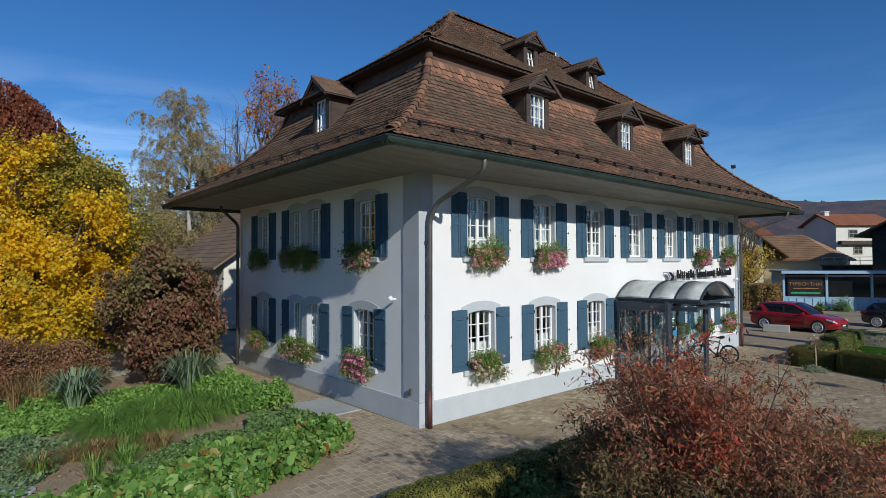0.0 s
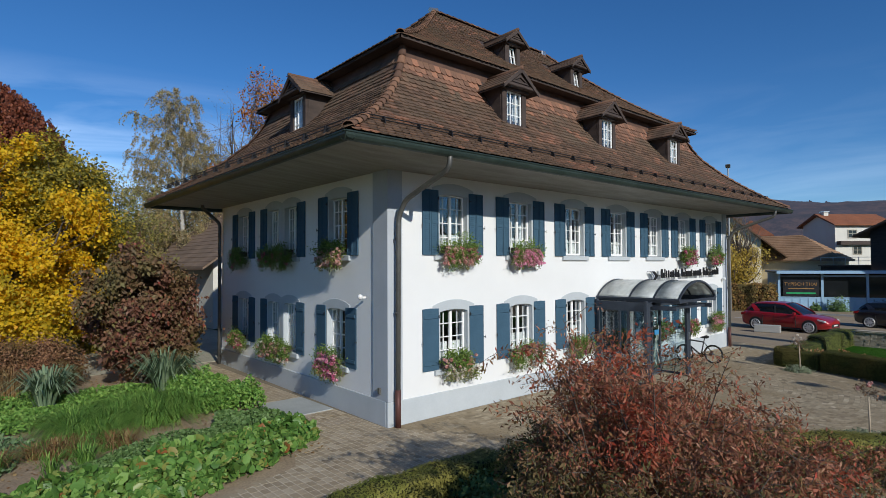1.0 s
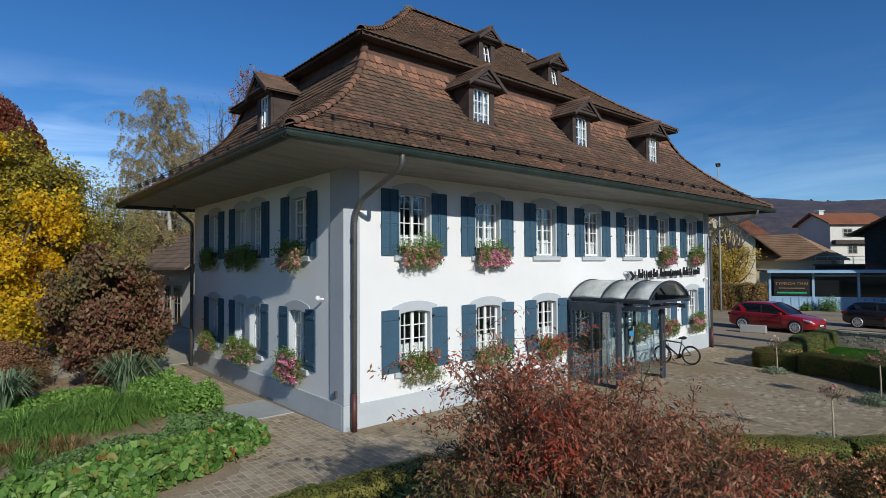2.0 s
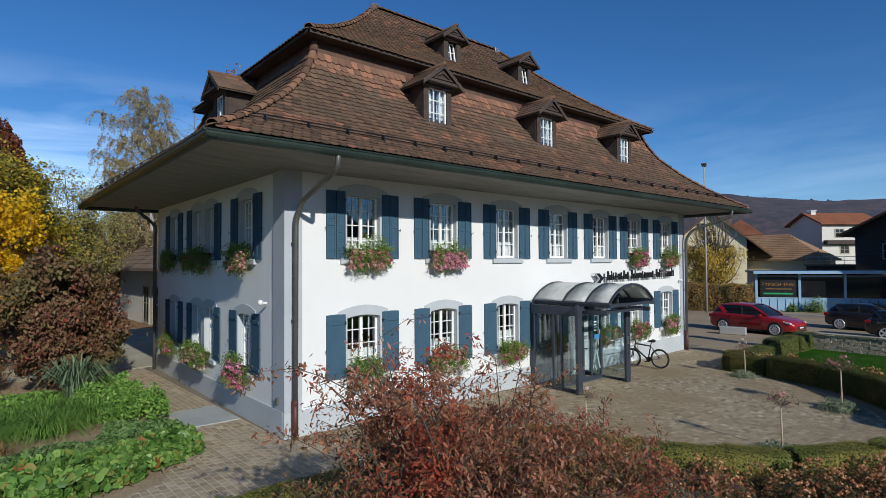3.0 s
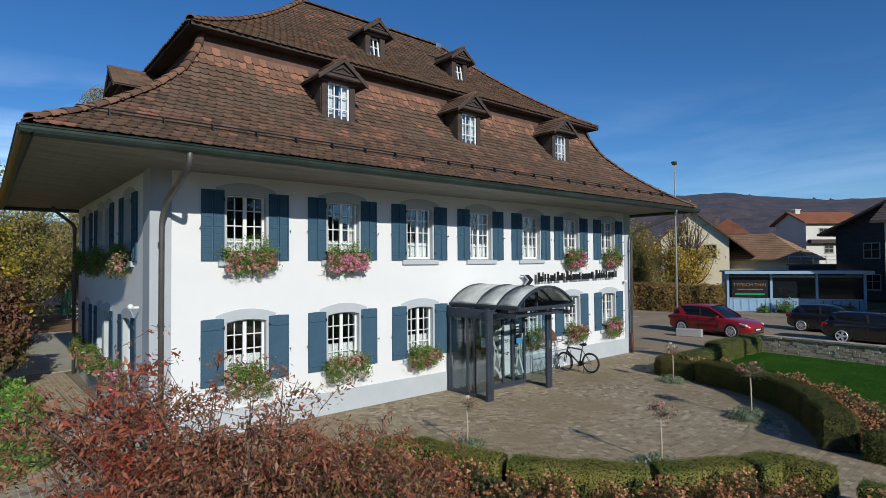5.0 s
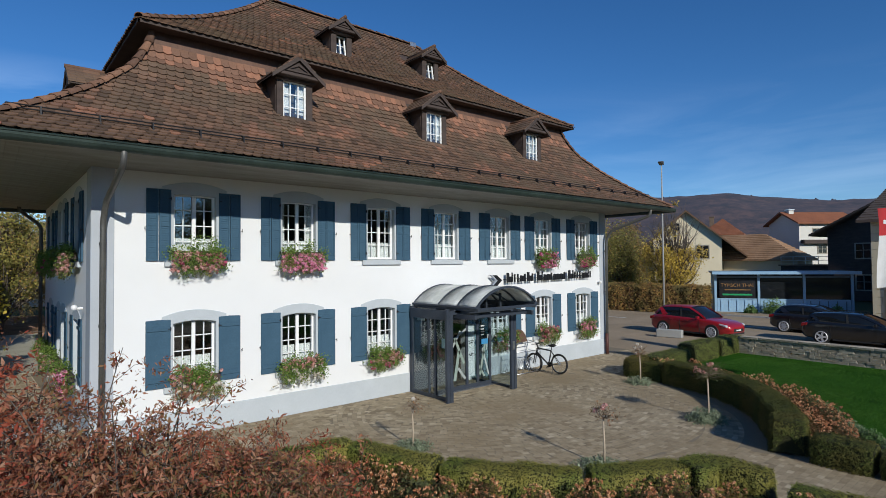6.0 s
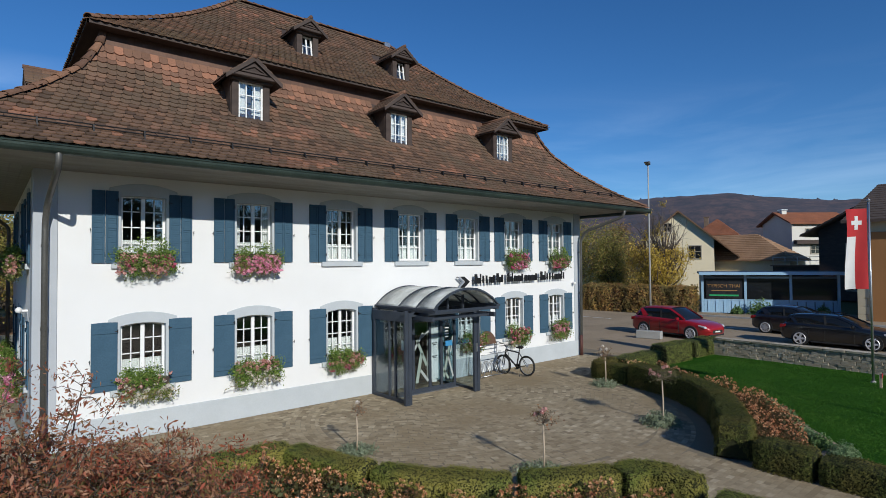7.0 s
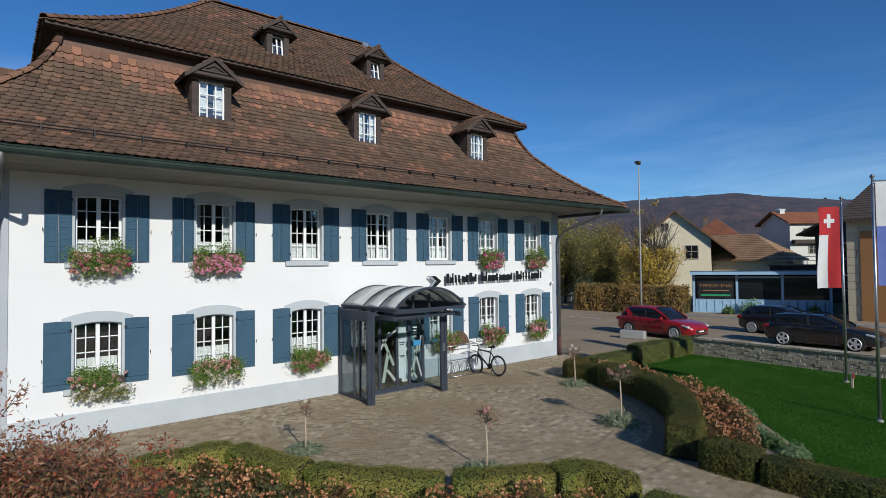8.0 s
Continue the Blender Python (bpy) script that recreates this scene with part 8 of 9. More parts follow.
# cream gabled house over the road
gable_house("cream_house", "cream rendered gabled house with a steep brown roof", pose(71.0, 27.7, -0.1, 0, 0, -68), 7.4, 12, 6.6, 9.8, WARM_CREAM, BROWN_TILES,
            (("g", 1.7, 4.3, 1.25, 1.5), ("g", -2.2, 4.3, 1.1, 1.5), ("g", -1.2, 7.6, 0.8, 0.9)), 0.6, side_over=2.6)
white_house = gable_house("red_roof_house", "white house with a red tiled roof and chimney", pose(88.1, 16.7, 0, 0, 0, 53), 5.4, 7.2, 8.38, 9.6, FAR_WHITE, RED_TILES, (("l", 1.8, 6.7, 1.0, 0.9), ("l", 5.0, 6.7, 1.0, 0.9), ("l", 4.4, 4.7, 1.0, 0.9)), 0.5, ((-0.3, 6.6, 10.0),))
# thin dark box across the wall between its upper and lower part
part("balcony", Buf().box(-3.3, -2.7, 0.2, 7.0, 5.85, 6.3), DARK_WOOD, white_house, "dark band across the white wall")
hip_house("brown_roof_house", "low house with a broad brown hipped roof", pose(77.2, 17.3, 0, 0, 0, 0), 4.8, 9.0, 4.4, 6.9, CREAM, SUN_TILES, 4.6, 0.4, 0.5)
flat = thing("roof_terrace", "dark flat roof terrace with a pale metal railing between the houses", "terrace", pose(74.0, 18.2, 0, 0, 0, -88))
part("body", Buf().box(-0.5, 4.2, 0, 3, 0, 3.3), DARK_WOOD, flat)
part("deck", Buf().box(-0.7, 4.4, -0.2, 3.2, 3.3, 3.45), GREY_TILES, flat)
for z_ in (3.85, 4.25):
    part("rail", Buf().box(-0.5, 4.2, -0.05, 0.0, z_, z_ + 0.06), BRIGHT_METAL, flat)
for k in range(5):
    part("post", Buf().box(-0.5 + k * 1.16, -0.44 + k * 1.16, -0.05, 0.0, 3.45, 4.3), BRIGHT_METAL, flat)
hip_house("red_roof_house", "distant house with an orange-red hipped roof", pose(91.4, 32.2, 0, 0, 0, -72), 4.8, 8.0, 8.2, 10.2, CREAM, RED_TILES, 3.2, 1.0, 0.6, ((-1.5, 2.6, 10.6),))
gable_house("timber_house", "dark brown timber house with a wide eave", pose(70.0, 6.1, 0, 0, 0, -98), 15, 7.5, 6.85, 10.6, DARK_WOOD, DARK_TILES, (("g", -4.5, 4.0, 1.2, 1.4), ("g", -2, 4.0, 1.2, 1.4), ("g", -4.5, 1.0, 1.2, 1.4)), 1.2, ((0.5, 3, 11.0),))
gable_house("corner_house", "pale stone and timber house beside the road", pose(58.7, -7.3, 0, 0, 0, 0), 18.3, 12.8, 6.4, 9.3, CREAM, DARK_TILES, (("l", 3, 3.5, 1.0, 1.3),), 0.7)
solo("ochre_gate", Buf().box(49.4, 49.5, -1.9, 4.85, 0.0, 5.6), house_mats("ochre_boards", (0.42, 0.20, 0.075)), "tall ochre board gate in the pale wall", "gate")
qn = thing("corner_quoins", "pale stone corner quoins of the ochre house", "quoins", Matrix.Translation((49.55, 5.5, 0)))
for k in range(13):
    part("quoin", Buf().box(-0.07, 0.9 if k % 2 else 0.62, -0.55 if k % 2 else -0.42, 0.07, k * 0.5, k * 0.5 + 0.485), CREAM, qn, bevel=0.01)

# blue restaurant front
BLUE_PAINT = surface("pale_blue_paint", (0.26, 0.43, 0.60), (0.34, 0.51, 0.67), 0.8, 30, 0.6, bump=0.1, grain=0.15)
BLUE_DARK = surface("slate_blue_roof_and_shade", (0.09, 0.13, 0.18), (0.14, 0.18, 0.23), 0.8, 30, 0.6, bump=0.1, grain=0.2)
shop = thing("restaurant_front", "single-storey restaurant front with pale blue timber frames and dark windows", "building", pose(48.9, 15.0, 0.1, 0, 0, -64))
W_ = 8.52
part("back_wall", Buf().box(0, W_, 5.0, 5.2, 0, 2.8), DARK_WOOD, shop)
part("roof", Buf().box(-0.25, W_ + 0.4, -0.75, 5.2, 2.84, 2.98), BLUE_DARK, shop, bevel=0.02)
part("fascia", Buf().box(-0.25, W_ + 0.4, -0.78, -0.73, 2.78, 3.0), BLUE_PAINT, shop)
part("side_wall", Buf().box(-0.1, 0.0, 0.0, 5.0, 0, 2.84), BLUE_PAINT, shop)
for k in range(4):
    x = k * W_ / 3
    part("post", Buf().box(x - 0.08, x + 0.08, -0.1, 0.1, 0, 2.84), BLUE_PAINT, shop)
    if k < 3:
        x1 = x + W_ / 3
        part("window", Buf().box(x + 0.1, x1 - 0.1, -0.02, 0.02, 0.98, 2.55), DARK_PANE, shop, "dark restaurant window")
        part("parapet", Buf().box(x + 0.1, x1 - 0.1, -0.06, 0.04, 0, 0.94), BLUE_PAINT, shop)
        for j in range(5):
            xx = x + 0.1 + (j + 0.5) * (x1 - x - 0.2) / 5
            # last bay's battens take the darker blue in place of shade there
            part("batten", Buf().box(xx - 0.03, xx + 0.03, -0.1, -0.06, 0.1, 0.88), BLUE_PAINT if k < 2 else BLUE_DARK, shop)
        part("rail", Buf().box(x + 0.1, x1 - 0.1, -0.09, 0.05, 0.94, 1.0), BLUE_PAINT, shop)
        part("transom", Buf().box(x + 0.1, x1 - 0.1, -0.07, 0.05, 2.52, 2.66), BLUE_PAINT if k % 2 else BLUE_DARK, shop)
sgn = part("sign_board", Buf().box(0.25, 2.6, -0.14, -0.10, 1.05, 2.4), IRON, shop, "dark sign board with amber lettering")
AMBER = surface("amber_print", (0.28, 0.15, 0.05), (0.36, 0.2, 0.07), 3, 30, 0.6, bump=0)
NEON = surface("green_print", (0.02, 0.30, 0.10), (0.03, 0.38, 0.14), 3, 30, 0.6, bump=0)
txt = bpy.data.curves.new("print", "FONT")
txt.body, txt.size, txt.extrude, txt.align_x = "TYPISCH THAI", 0.34, 0.004, "CENTER"
txt.materials.append(AMBER)
tx = new("board_print", txt)
tx.parent = sgn
tx.matrix_basis = pose(1.42, -0.15, 1.86, 90)
part("print_bar", Buf().box(0.6, 2.3, -0.16, -0.14, 1.60, 1.66), AMBER, sgn)
part("print_bar", Buf().box(0.45, 2.4, -0.16, -0.14, 1.22, 1.34), NEON, sgn)
for k, (x, r) in enumerate(((2.2, 0.42), (3.6, 0.75), (7.4, 0.5))):
    p = shop.matrix_basis @ Vector((x, -0.95, 0))
    cushion(p.x, p.y, r, r * 1.5, DARK_GREEN, "green shrub in front of the restaurant", 640 + k, 1400, "shop_shrub", 0.06)

# autumn tree, beech hedge and thicket over the road
tree("gold_tree", "half-bare tree with golden lower leaves and many upright branches", (48.7, 18.3, 0), 9.3, (0, 0, 5.0), (2.5, 2.5, 4.2), GOLD_BROWN, BARK, 651, 460, 80, 0.085, 0.32, 0.15, 190, 270, 0.2, 0.3, 1.4, bare=4.7)
hedge([(46.5, 23.6), (47.0, 18.4), (47.5, 14.9)], 1.3, 1.95, "beech_hedge", "brown autumn beech hedge beside the road", BEECH_HEDGE, 560, 0.075, 652, light=1.2, rough=0.26)
for k, (x, y, h, r, mt) in enumerate(((50.5, 24.0, 7.4, 2.6, OLIVE_DULL), (51, 28.5, 8.4, 3.0, OLIVE_DULL), (48.5, 31.5, 7.4, 2.8, OLIVE_DULL), (55, 33, 9.5, 3.4, OLIVE_LEAF), (53, 36, 8.5, 3.4, OLIVE_DULL), (54.5, 25.5, 7.6, 2.2, BEECH_HEDGE))):
    tree("roadside_tree", "small olive-brown thinly leaved tree behind the hedge", (x, y, 0), h, (0, 0, h * 0.55), (r, r * 0.8, h * 0.46), mt, BARK, 660 + k, 300, 46, 0.085, 0.42, 0.13, 110, 190, 0.25, 0.4, 1.5)
# grey van-like shed seen beyond the corner
solo("grey_shed", Buf().box(-1.5, 1.5, -2.5, 2.5, 0, 2.9), FAR_WHITE, "pale shed wall behind the hedge", "shed", pose(52.0, 32.0, 0, 0, 0, 10), bevel=0.03)

# ---- street lamp, flags ----
lamp = thing("street_lamp", "tall grey street lamp with a flat head", "street lamp", pose(45.4, 17.25, 0, 0, 0, 200))
part("pole", Buf().tube([(0, 0, 0), (0, 0, 5), (0, 0, 11.1)], [0.075, 0.06, 0.045], 10), CONCRETE, lamp, smooth=True)
part("head", Buf().prism([(-0.1, 11.05), (0.7, 11.12), (0.75, 11.2), (0.1, 11.32), (-0.1, 11.3)], "y", -0.17, 0.17), PIPE_BROWN, lamp, bevel=0.03)

FLAG_RED = surface("flag_red", (0.36, 0.018, 0.022), (0.46, 0.025, 0.03), 1.5, 60, 0.8, bump=0.2, grain=0.1)
FLAG_WHITE = surface("flag_white", (0.58, 0.58, 0.58), (0.66, 0.66, 0.66), 1.5, 60, 0.8, bump=0.2, grain=0.1)
FLAG_BLUE = surface("flag_blue", (0.10, 0.14, 0.40), (0.14, 0.19, 0.48), 1.5, 60, 0.8, bump=0.2, grain=0.1)


def cloth(x0, x1, z0, z1, wave, y=0.0, nx=14, nz=20):
    b = Buf()
    pts = []
    for j in range(nz + 1):
        for i in range(nx + 1):
            x, z = x0 + (x1 - x0) * i / nx, z0 + (z1 - z0) * j / nz
            k = wave * (x - 0.05) * math.sin(5.0 * x + 0.9 * z)
            pts.append((x + 0.04 * math.sin(2.2 * z) * x, y + k + 0.05 * math.sin(7 * x) * wave, z - 0.05 * x * x))
    return b.add(pts, [(j * (nx + 1) + i, j * (nx + 1) + i + 1, (j + 1) * (nx + 1) + i + 1, (j + 1) * (nx + 1) + i) for j in range(nz) for i in range(nx)])


def flag_pole(name, label, m, h):
    ob = thing(name, label, "flagpole", m, kind="")
    part("pole", Buf().tube([(0, 0, 0), (0, 0, h)], [0.04, 0.03], 10), BRIGHT_METAL, ob, smooth=True)
    part("cap", Buf().lathe([(0.03, h), (0.06, h + 0.03), (0.03, h + 0.09)], 10), BRIGHT_METAL, ob)
    part("foot", Buf().lathe([(0.07, 0.0), (0.07, 0.04), (0.05, 0.06)], 12), CONCRETE, ob)
    return ob


fp = flag_pole("flagpole", "metal flagpole with a long red and white hanging flag", pose(28.6, 0.45, 0, 0, 0, 128), 5.72)
part("flag_field", cloth(0.06, 0.72, 4.62, 5.5, 0.24), FLAG_RED, fp, "red square with a white cross", smooth=True)
for x0, x1, z0, z1 in ((0.21, 0.57, 4.99, 5.12), (0.33, 0.45, 4.84, 5.27)):
    part("cross_bar", cloth(x0, x1, z0, z1, 0.24, -0.006, 6, 6), FLAG_WHITE, fp)
    part("cross_bar", cloth(x0, x1, z0, z1, 0.24, 0.006, 6, 6), FLAG_WHITE, fp)
part("flag_stripe", cloth(0.06, 0.39, 2.95, 4.62, 0.24), FLAG_RED, fp, "red stripe", smooth=True)
part("flag_stripe", cloth(0.39, 0.72, 2.95, 4.62, 0.24), FLAG_WHITE, fp, "white stripe", smooth=True)
fp2 = flag_pole("flagpole", "metal flagpole with a white and blue banner", pose(24.05, -1.35, 0, 0, 0, -55), 5.75)
part("arm", Buf().tube([(0, 0, 5.68), (1.05, 0, 5.68)], 0.018, 6), BRIGHT_METAL, fp2)
part("flag_field", cloth(0.06, 1.0, 4.6, 5.66, 0.03), FLAG_WHITE, fp2, smooth=True)
part("flag_stripe", cloth(0.06, 1.0, 3.2, 4.6, 0.03), FLAG_BLUE, fp2, smooth=True)
mk = thing("marker_post", "small wooden marker post on the lawn", "post", Matrix.Translation((27.8, 0.1, 0)))
part("stake", Buf().box(-0.03, 0.03, -0.03, 0.03, 0, 0.45), STAKE, mk)
part("plate", Buf().box(-0.04, 0.04, -0.045, -0.03, 0.3, 0.45), FLAG_RED, mk)

# ---- wooded hills on the horizon ----
HILL = bpy.data.materials.new("hazy_far_woods")
_t, _b, _o = links(HILL)
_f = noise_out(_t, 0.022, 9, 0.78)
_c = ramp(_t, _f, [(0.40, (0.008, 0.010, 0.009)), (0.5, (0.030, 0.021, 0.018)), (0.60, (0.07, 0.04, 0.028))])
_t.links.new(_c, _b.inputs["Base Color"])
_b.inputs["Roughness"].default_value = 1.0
# bluish glow puts the haze of distance into the woods' colour
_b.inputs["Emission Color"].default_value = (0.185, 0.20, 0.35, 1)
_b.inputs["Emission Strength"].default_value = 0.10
def crest(f):
    """Height of the ridge along its length; it sinks towards the south and, behind the garden, towards the north."""
    return np.interp(-35 + 175 * f, (-35, 8, 14, 18, 22, 27, 31, 42, 62, 80, 140), (160, 168, 178, 199, 209, 214, 206, 182, 115, 70, 70))


hb = Buf()
na, nr = 260, 16
for j in range(nr + 1):
    for i in range(na + 1):
        az = radians(-35 + 175 * i / na)
        f = j / nr
        d = 1150 + 750 * f
        ridge = crest(i / na) + 6 * noise.noise(Vector((i * 0.035, 3.3, 0))) + 7 * noise.noise(Vector((i * 0.12, 1.1, 0)))
        bump_ = 3.0 * noise.noise(Vector((i * 0.9, j * 1.7, 5))) + 14.0 * f * (1 - f) * 4 * noise.noise(Vector((i * 0.11, j * 0.25, 2)))
        hb.v.append((7 + d * math.cos(az), -4 + d * math.sin(az), -20 + ridge * math.sin(f * math.pi / 2) ** 0.9 * 1.05 + bump_))
hb.f = [(j * (na + 1) + i, j * (na + 1) + i + 1, (j + 1) * (na + 1) + i + 1, (j + 1) * (na + 1) + i) for j in range(nr) for i in range(na)]
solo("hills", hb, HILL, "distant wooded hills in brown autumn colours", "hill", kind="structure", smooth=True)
fl = Buf()
rng = np.random.default_rng(700)
for i in range(na * 8):
    az = radians(-35 + 175 * i / (na * 8))
    k = i / 8
    ridge = crest(k / na) + 6 * noise.noise(Vector((k * 0.035, 3.3, 0))) + 7 * noise.noise(Vector((k * 0.12, 1.1, 0)))
    z = -20 + ridge * 1.05
    r = rng.uniform(3, 6)
    x, y = 7 + 1890 * math.cos(az), -4 + 1890 * math.sin(az)
    hgt = rng.uniform(0.5, 3.0) + (rng.random() < 0.06) * rng.uniform(2, 6)
    fl.lathe([(r, z - 14), (r * 0.9, z + hgt * 0.3), (r * 0.3, z + hgt)], 5, (x, y, 0))
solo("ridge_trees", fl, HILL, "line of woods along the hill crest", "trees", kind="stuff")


# ---- roof tiles: rounded plain tiles in courses; the nearest are single pieces ----
TW, TE, TT = 0.20, 0.185, 0.026


def tile_verts():
    """Corners of one tile: x across, y up the slope, z out of it."""
    n = 5
    low = [(TW * 0.485 * (2 * k / (n - 1) - 1), -0.045 * (1 - (2 * k / (n - 1) - 1) ** 2)) for k in range(n)]
    v = [(x, y, 0.052) for x, y in low] + [(TW * 0.485, TE * 1.15, 0.012), (-TW * 0.485, TE * 1.15, 0.012)] + [(x, y, 0.052 - TT) for x, y in low]
    return np.array(v)


TILE_V = tile_verts()
TILE_F = [(0, 1, 2, 3, 4, 5, 6)] + [(7 + k, 8 + k, 1 + k, k) for k in range(4)] + [(11, 5, 4), (7, 0, 6)]
TILE_TRI = np.array([(0, 1, 6), (1, 5, 6), (1, 2, 5), (2, 3, 5), (3, 4, 5)] + [t for k in range(4) for t in ((7 + k, 8 + k, 1 + k), (7 + k, 1 + k, k))] + [(11, 5, 4), (7, 0, 6)])
tile_me = Buf().add(TILE_V, TILE_F).mesh("tile", ROOF_TILE)


def slope_frames(edge0, edge1, inset_a, inset_b, way, zf, run, skip=(), jitter=0.006, seed=1):
    """Frames of all tiles on one hipped face. edge0, edge1: ends of the eave; insets: how far each end draws in over the run; way: inward direction."""
    rng = np.random.default_rng(seed)
    e0, e1 = np.array(edge0, float), np.array(edge1, float)
    d = (e1 - e0) / np.linalg.norm(e1 - e0)
    L = np.linalg.norm(e1 - e0)
    n = 400
    qs = np.linspace(0, 1, n)
    zz = np.array([zf(q) for q in qs])
    s = np.concatenate([[0], np.cumsum(np.hypot(np.diff(qs * run), np.diff(zz)))])
    out = []
    rows = int(s[-1] / TE) + 1
    for r in range(rows):
        q = np.interp(r * TE, s, qs)
        q2 = np.interp(r * TE + 0.12, s, qs)
        z, z2 = np.interp(q, qs, zz), np.interp(q2, qs, zz)
        up = np.array([*(np.array(way) * (q2 - q) * run), z2 - z])
        if np.linalg.norm(up) < 1e-4:
            continue
        up /= np.linalg.norm(up)
        a0, a1 = inset_a * q, L - inset_b * q
        k = int((a1 - a0) / TW) + 1
        off = (r % 2) * TW / 2
        for i in range(k + 1):
            u = a0 + i * TW + off - TW * 0.3
            if u < a0 - 0.02 or u > a1 + 0.02:
                continue
            p = np.array([*(e0 + d * u + np.array(way) * q * run), z])
            if any(b[0] < p[0] < b[1] and b[2] < p[1] < b[3] and p[2] > b[4] for b in skip):
                continue
            x = np.array([*d, 0.0])
            nz = np.cross(x, up)
            j = rng.normal(size=3) * jitter
            out.append((p + up * (j[0] - 0.05) + nz * abs(j[1]) * 0.8, x, up, nz, r))
    return out


def lay(frames, parent, name, near=None, limit=300, mat=ROOF_TILE):
    """Joins the tiles into one mesh; those that near() picks become pieces of their own."""
    rest, single = [], []
    for f in frames:
        (single if near and len(single) < limit and near(f) else rest).append(f)
    P = np.array([f[0] for f in rest])
    A = np.array([np.column_stack([f[1], f[2], f[3]]) for f in rest])
    v = (np.einsum("nij,kj->nki", A, TILE_V) + P[:, None]).reshape(-1, 3)
    t = (TILE_TRI[None] + (np.arange(len(rest)) * len(TILE_V))[:, None, None]).reshape(-1, 3)
    part(name, raw_mesh(name, v, t, mat, True), mat, parent, kind="stuff", world=True)
    for p, x, up, nz, r in single:
        part("tile", tile_me, None, parent, m=Matrix(((x[0], up[0], nz[0], p[0]), (x[1], up[1], nz[1], p[1]), (x[2], up[2], nz[2], p[2]), (0, 0, 0, 1))), world=True)


dorm = [(x - 0.5, x + 0.5, 10.22, 12.5, 0) for x in (12.50, 17.33, 22.15)]
lf = slope_frames((EX0, EY0), (EX1, EY0), SLX, SLX, (0, 1), low_z, SLY, dorm, seed=2)
top_row = max(f[4] for f in lf) - 3
lay([f for f in lf if f[4] > top_row], lower_roof, "tiles_top", mat=NEW_TILE)
lf = [f for f in lf if f[4] <= top_row]
rng = np.random.default_rng(77)


def mended(f):
    """Patches where newer, redder tiles were put in."""
    p = f[0]
    v = noise.noise(Vector((p[0] * 0.75, f[4] * 0.23, 4.0))) + 0.35 * noise.noise(Vector((p[0] * 0.3, f[4] * 0.12, 9.0))) + 0.10 * (f[4] / 18 - 0.5)
    return v + rng.normal() * 0.16 > 0.40


picks = [mended(f) for f in lf]
lay([f for f, k in zip(lf, picks) if k], lower_roof, "tiles_mended", mat=NEW_TILE)
lay([f for f, k in zip(lf, picks) if not k], lower_roof, "tiles_front", lambda f: 6.2 < f[0][0] < 13.5 and f[4] < 9)
ll = slope_frames((EX0, EY1), (EX0, EY0), SLY, SLY, (1, 0), low_z, SLX, [(8.2, 10.5, 14.85, 15.85, 0)], seed=3)
lay(ll, lower_roof, "tiles_side")
lr = slope_frames((EX1, EY0), (EX1, EY1), SLY, SLY, (-1, 0), low_z, SLX, seed=4)
lay(lr, lower_roof, "tiles_side")
udorm = [(x - 0.4, x + 0.4, 12.93, 14.6, 0) for x in (15.45, 19.35)]
hy = (UY1 - UY0) / 2
uf = slope_frames((UX0, UY0), (UX1, UY0), UR, UR, (0, 1), up_z, hy, udorm, seed=5)
picks = [mended(f) and rng.random() < 0.6 for f in uf]
lay([f for f, k in zip(uf, picks) if k], upper_roof, "tiles_mended", mat=NEW_TILE)
lay([f for f, k in zip(uf, picks) if not k], upper_roof, "tiles_front")
ul = slope_frames((UX0, UY1), (UX0, UY0), hy, hy, (1, 0), up_z, UR, seed=6)
lay(ul, upper_roof, "tiles_side")
ur = slope_frames((UX1, UY0), (UX1, UY1), hy, hy, (-1, 0), up_z, UR, seed=7)
lay(ur, upper_roof, "tiles_side")


# hip and ridge tiles: half-round pieces that overlap
def half_round(L=0.38, r0=0.125, r1=0.085, n=9):
    b = Buf()
    for r, y in ((r0, 0), (r1, L)):
        for k in range(n):
            a = math.pi * k / (n - 1)
            b.v.append((r * math.cos(a), y, r * 0.8 * math.sin(a)))
    for r, y in ((r0 - 0.02, 0),):
        for k in range(n):
            a = math.pi * k / (n - 1)
            b.v.append((r * math.cos(a), y, r * 0.8 * math.sin(a)))
    b.f = [(k, k + 1, n + k + 1, n + k) for k in range(n - 1)] + [(k + 1, k, 2 * n + k, 2 * n + k + 1) for k in range(n - 1)]
    return b.mesh("ridge_tile", RIDGE_TILE, True)


hr = half_round()


def run_of(points, parent, step=0.33):
    P = [Vector(p) for p in points]
    total = sum((b - a).length for a, b in zip(P, P[1:]))
    k = max(1, int(total / step))
    cum = [0]
    for a, b in zip(P, P[1:]):
        cum.append(cum[-1] + (b - a).length)
    def at(s):
        for i in range(len(P) - 1):
            if s <= cum[i + 1] + 1e-6:
                return P[i].lerp(P[i + 1], (s - cum[i]) / (cum[i + 1] - cum[i]))
        return P[-1]
    for i in range(k):
        a, b = at(total * i / k), at(min(total, total * (i + 1) / k))
        y = (b - a).normalized()
        x = y.cross(Vector((0, 0, 1))).normalized()
        z = x.cross(y)
        part("ridge_tile", hr, None, parent, m=Matrix(((x.x, y.x, z.x, a.x), (x.y, y.y, z.y, a.y), (x.z, y.z, z.z, a.z), (0, 0, 0, 1))), world=True)


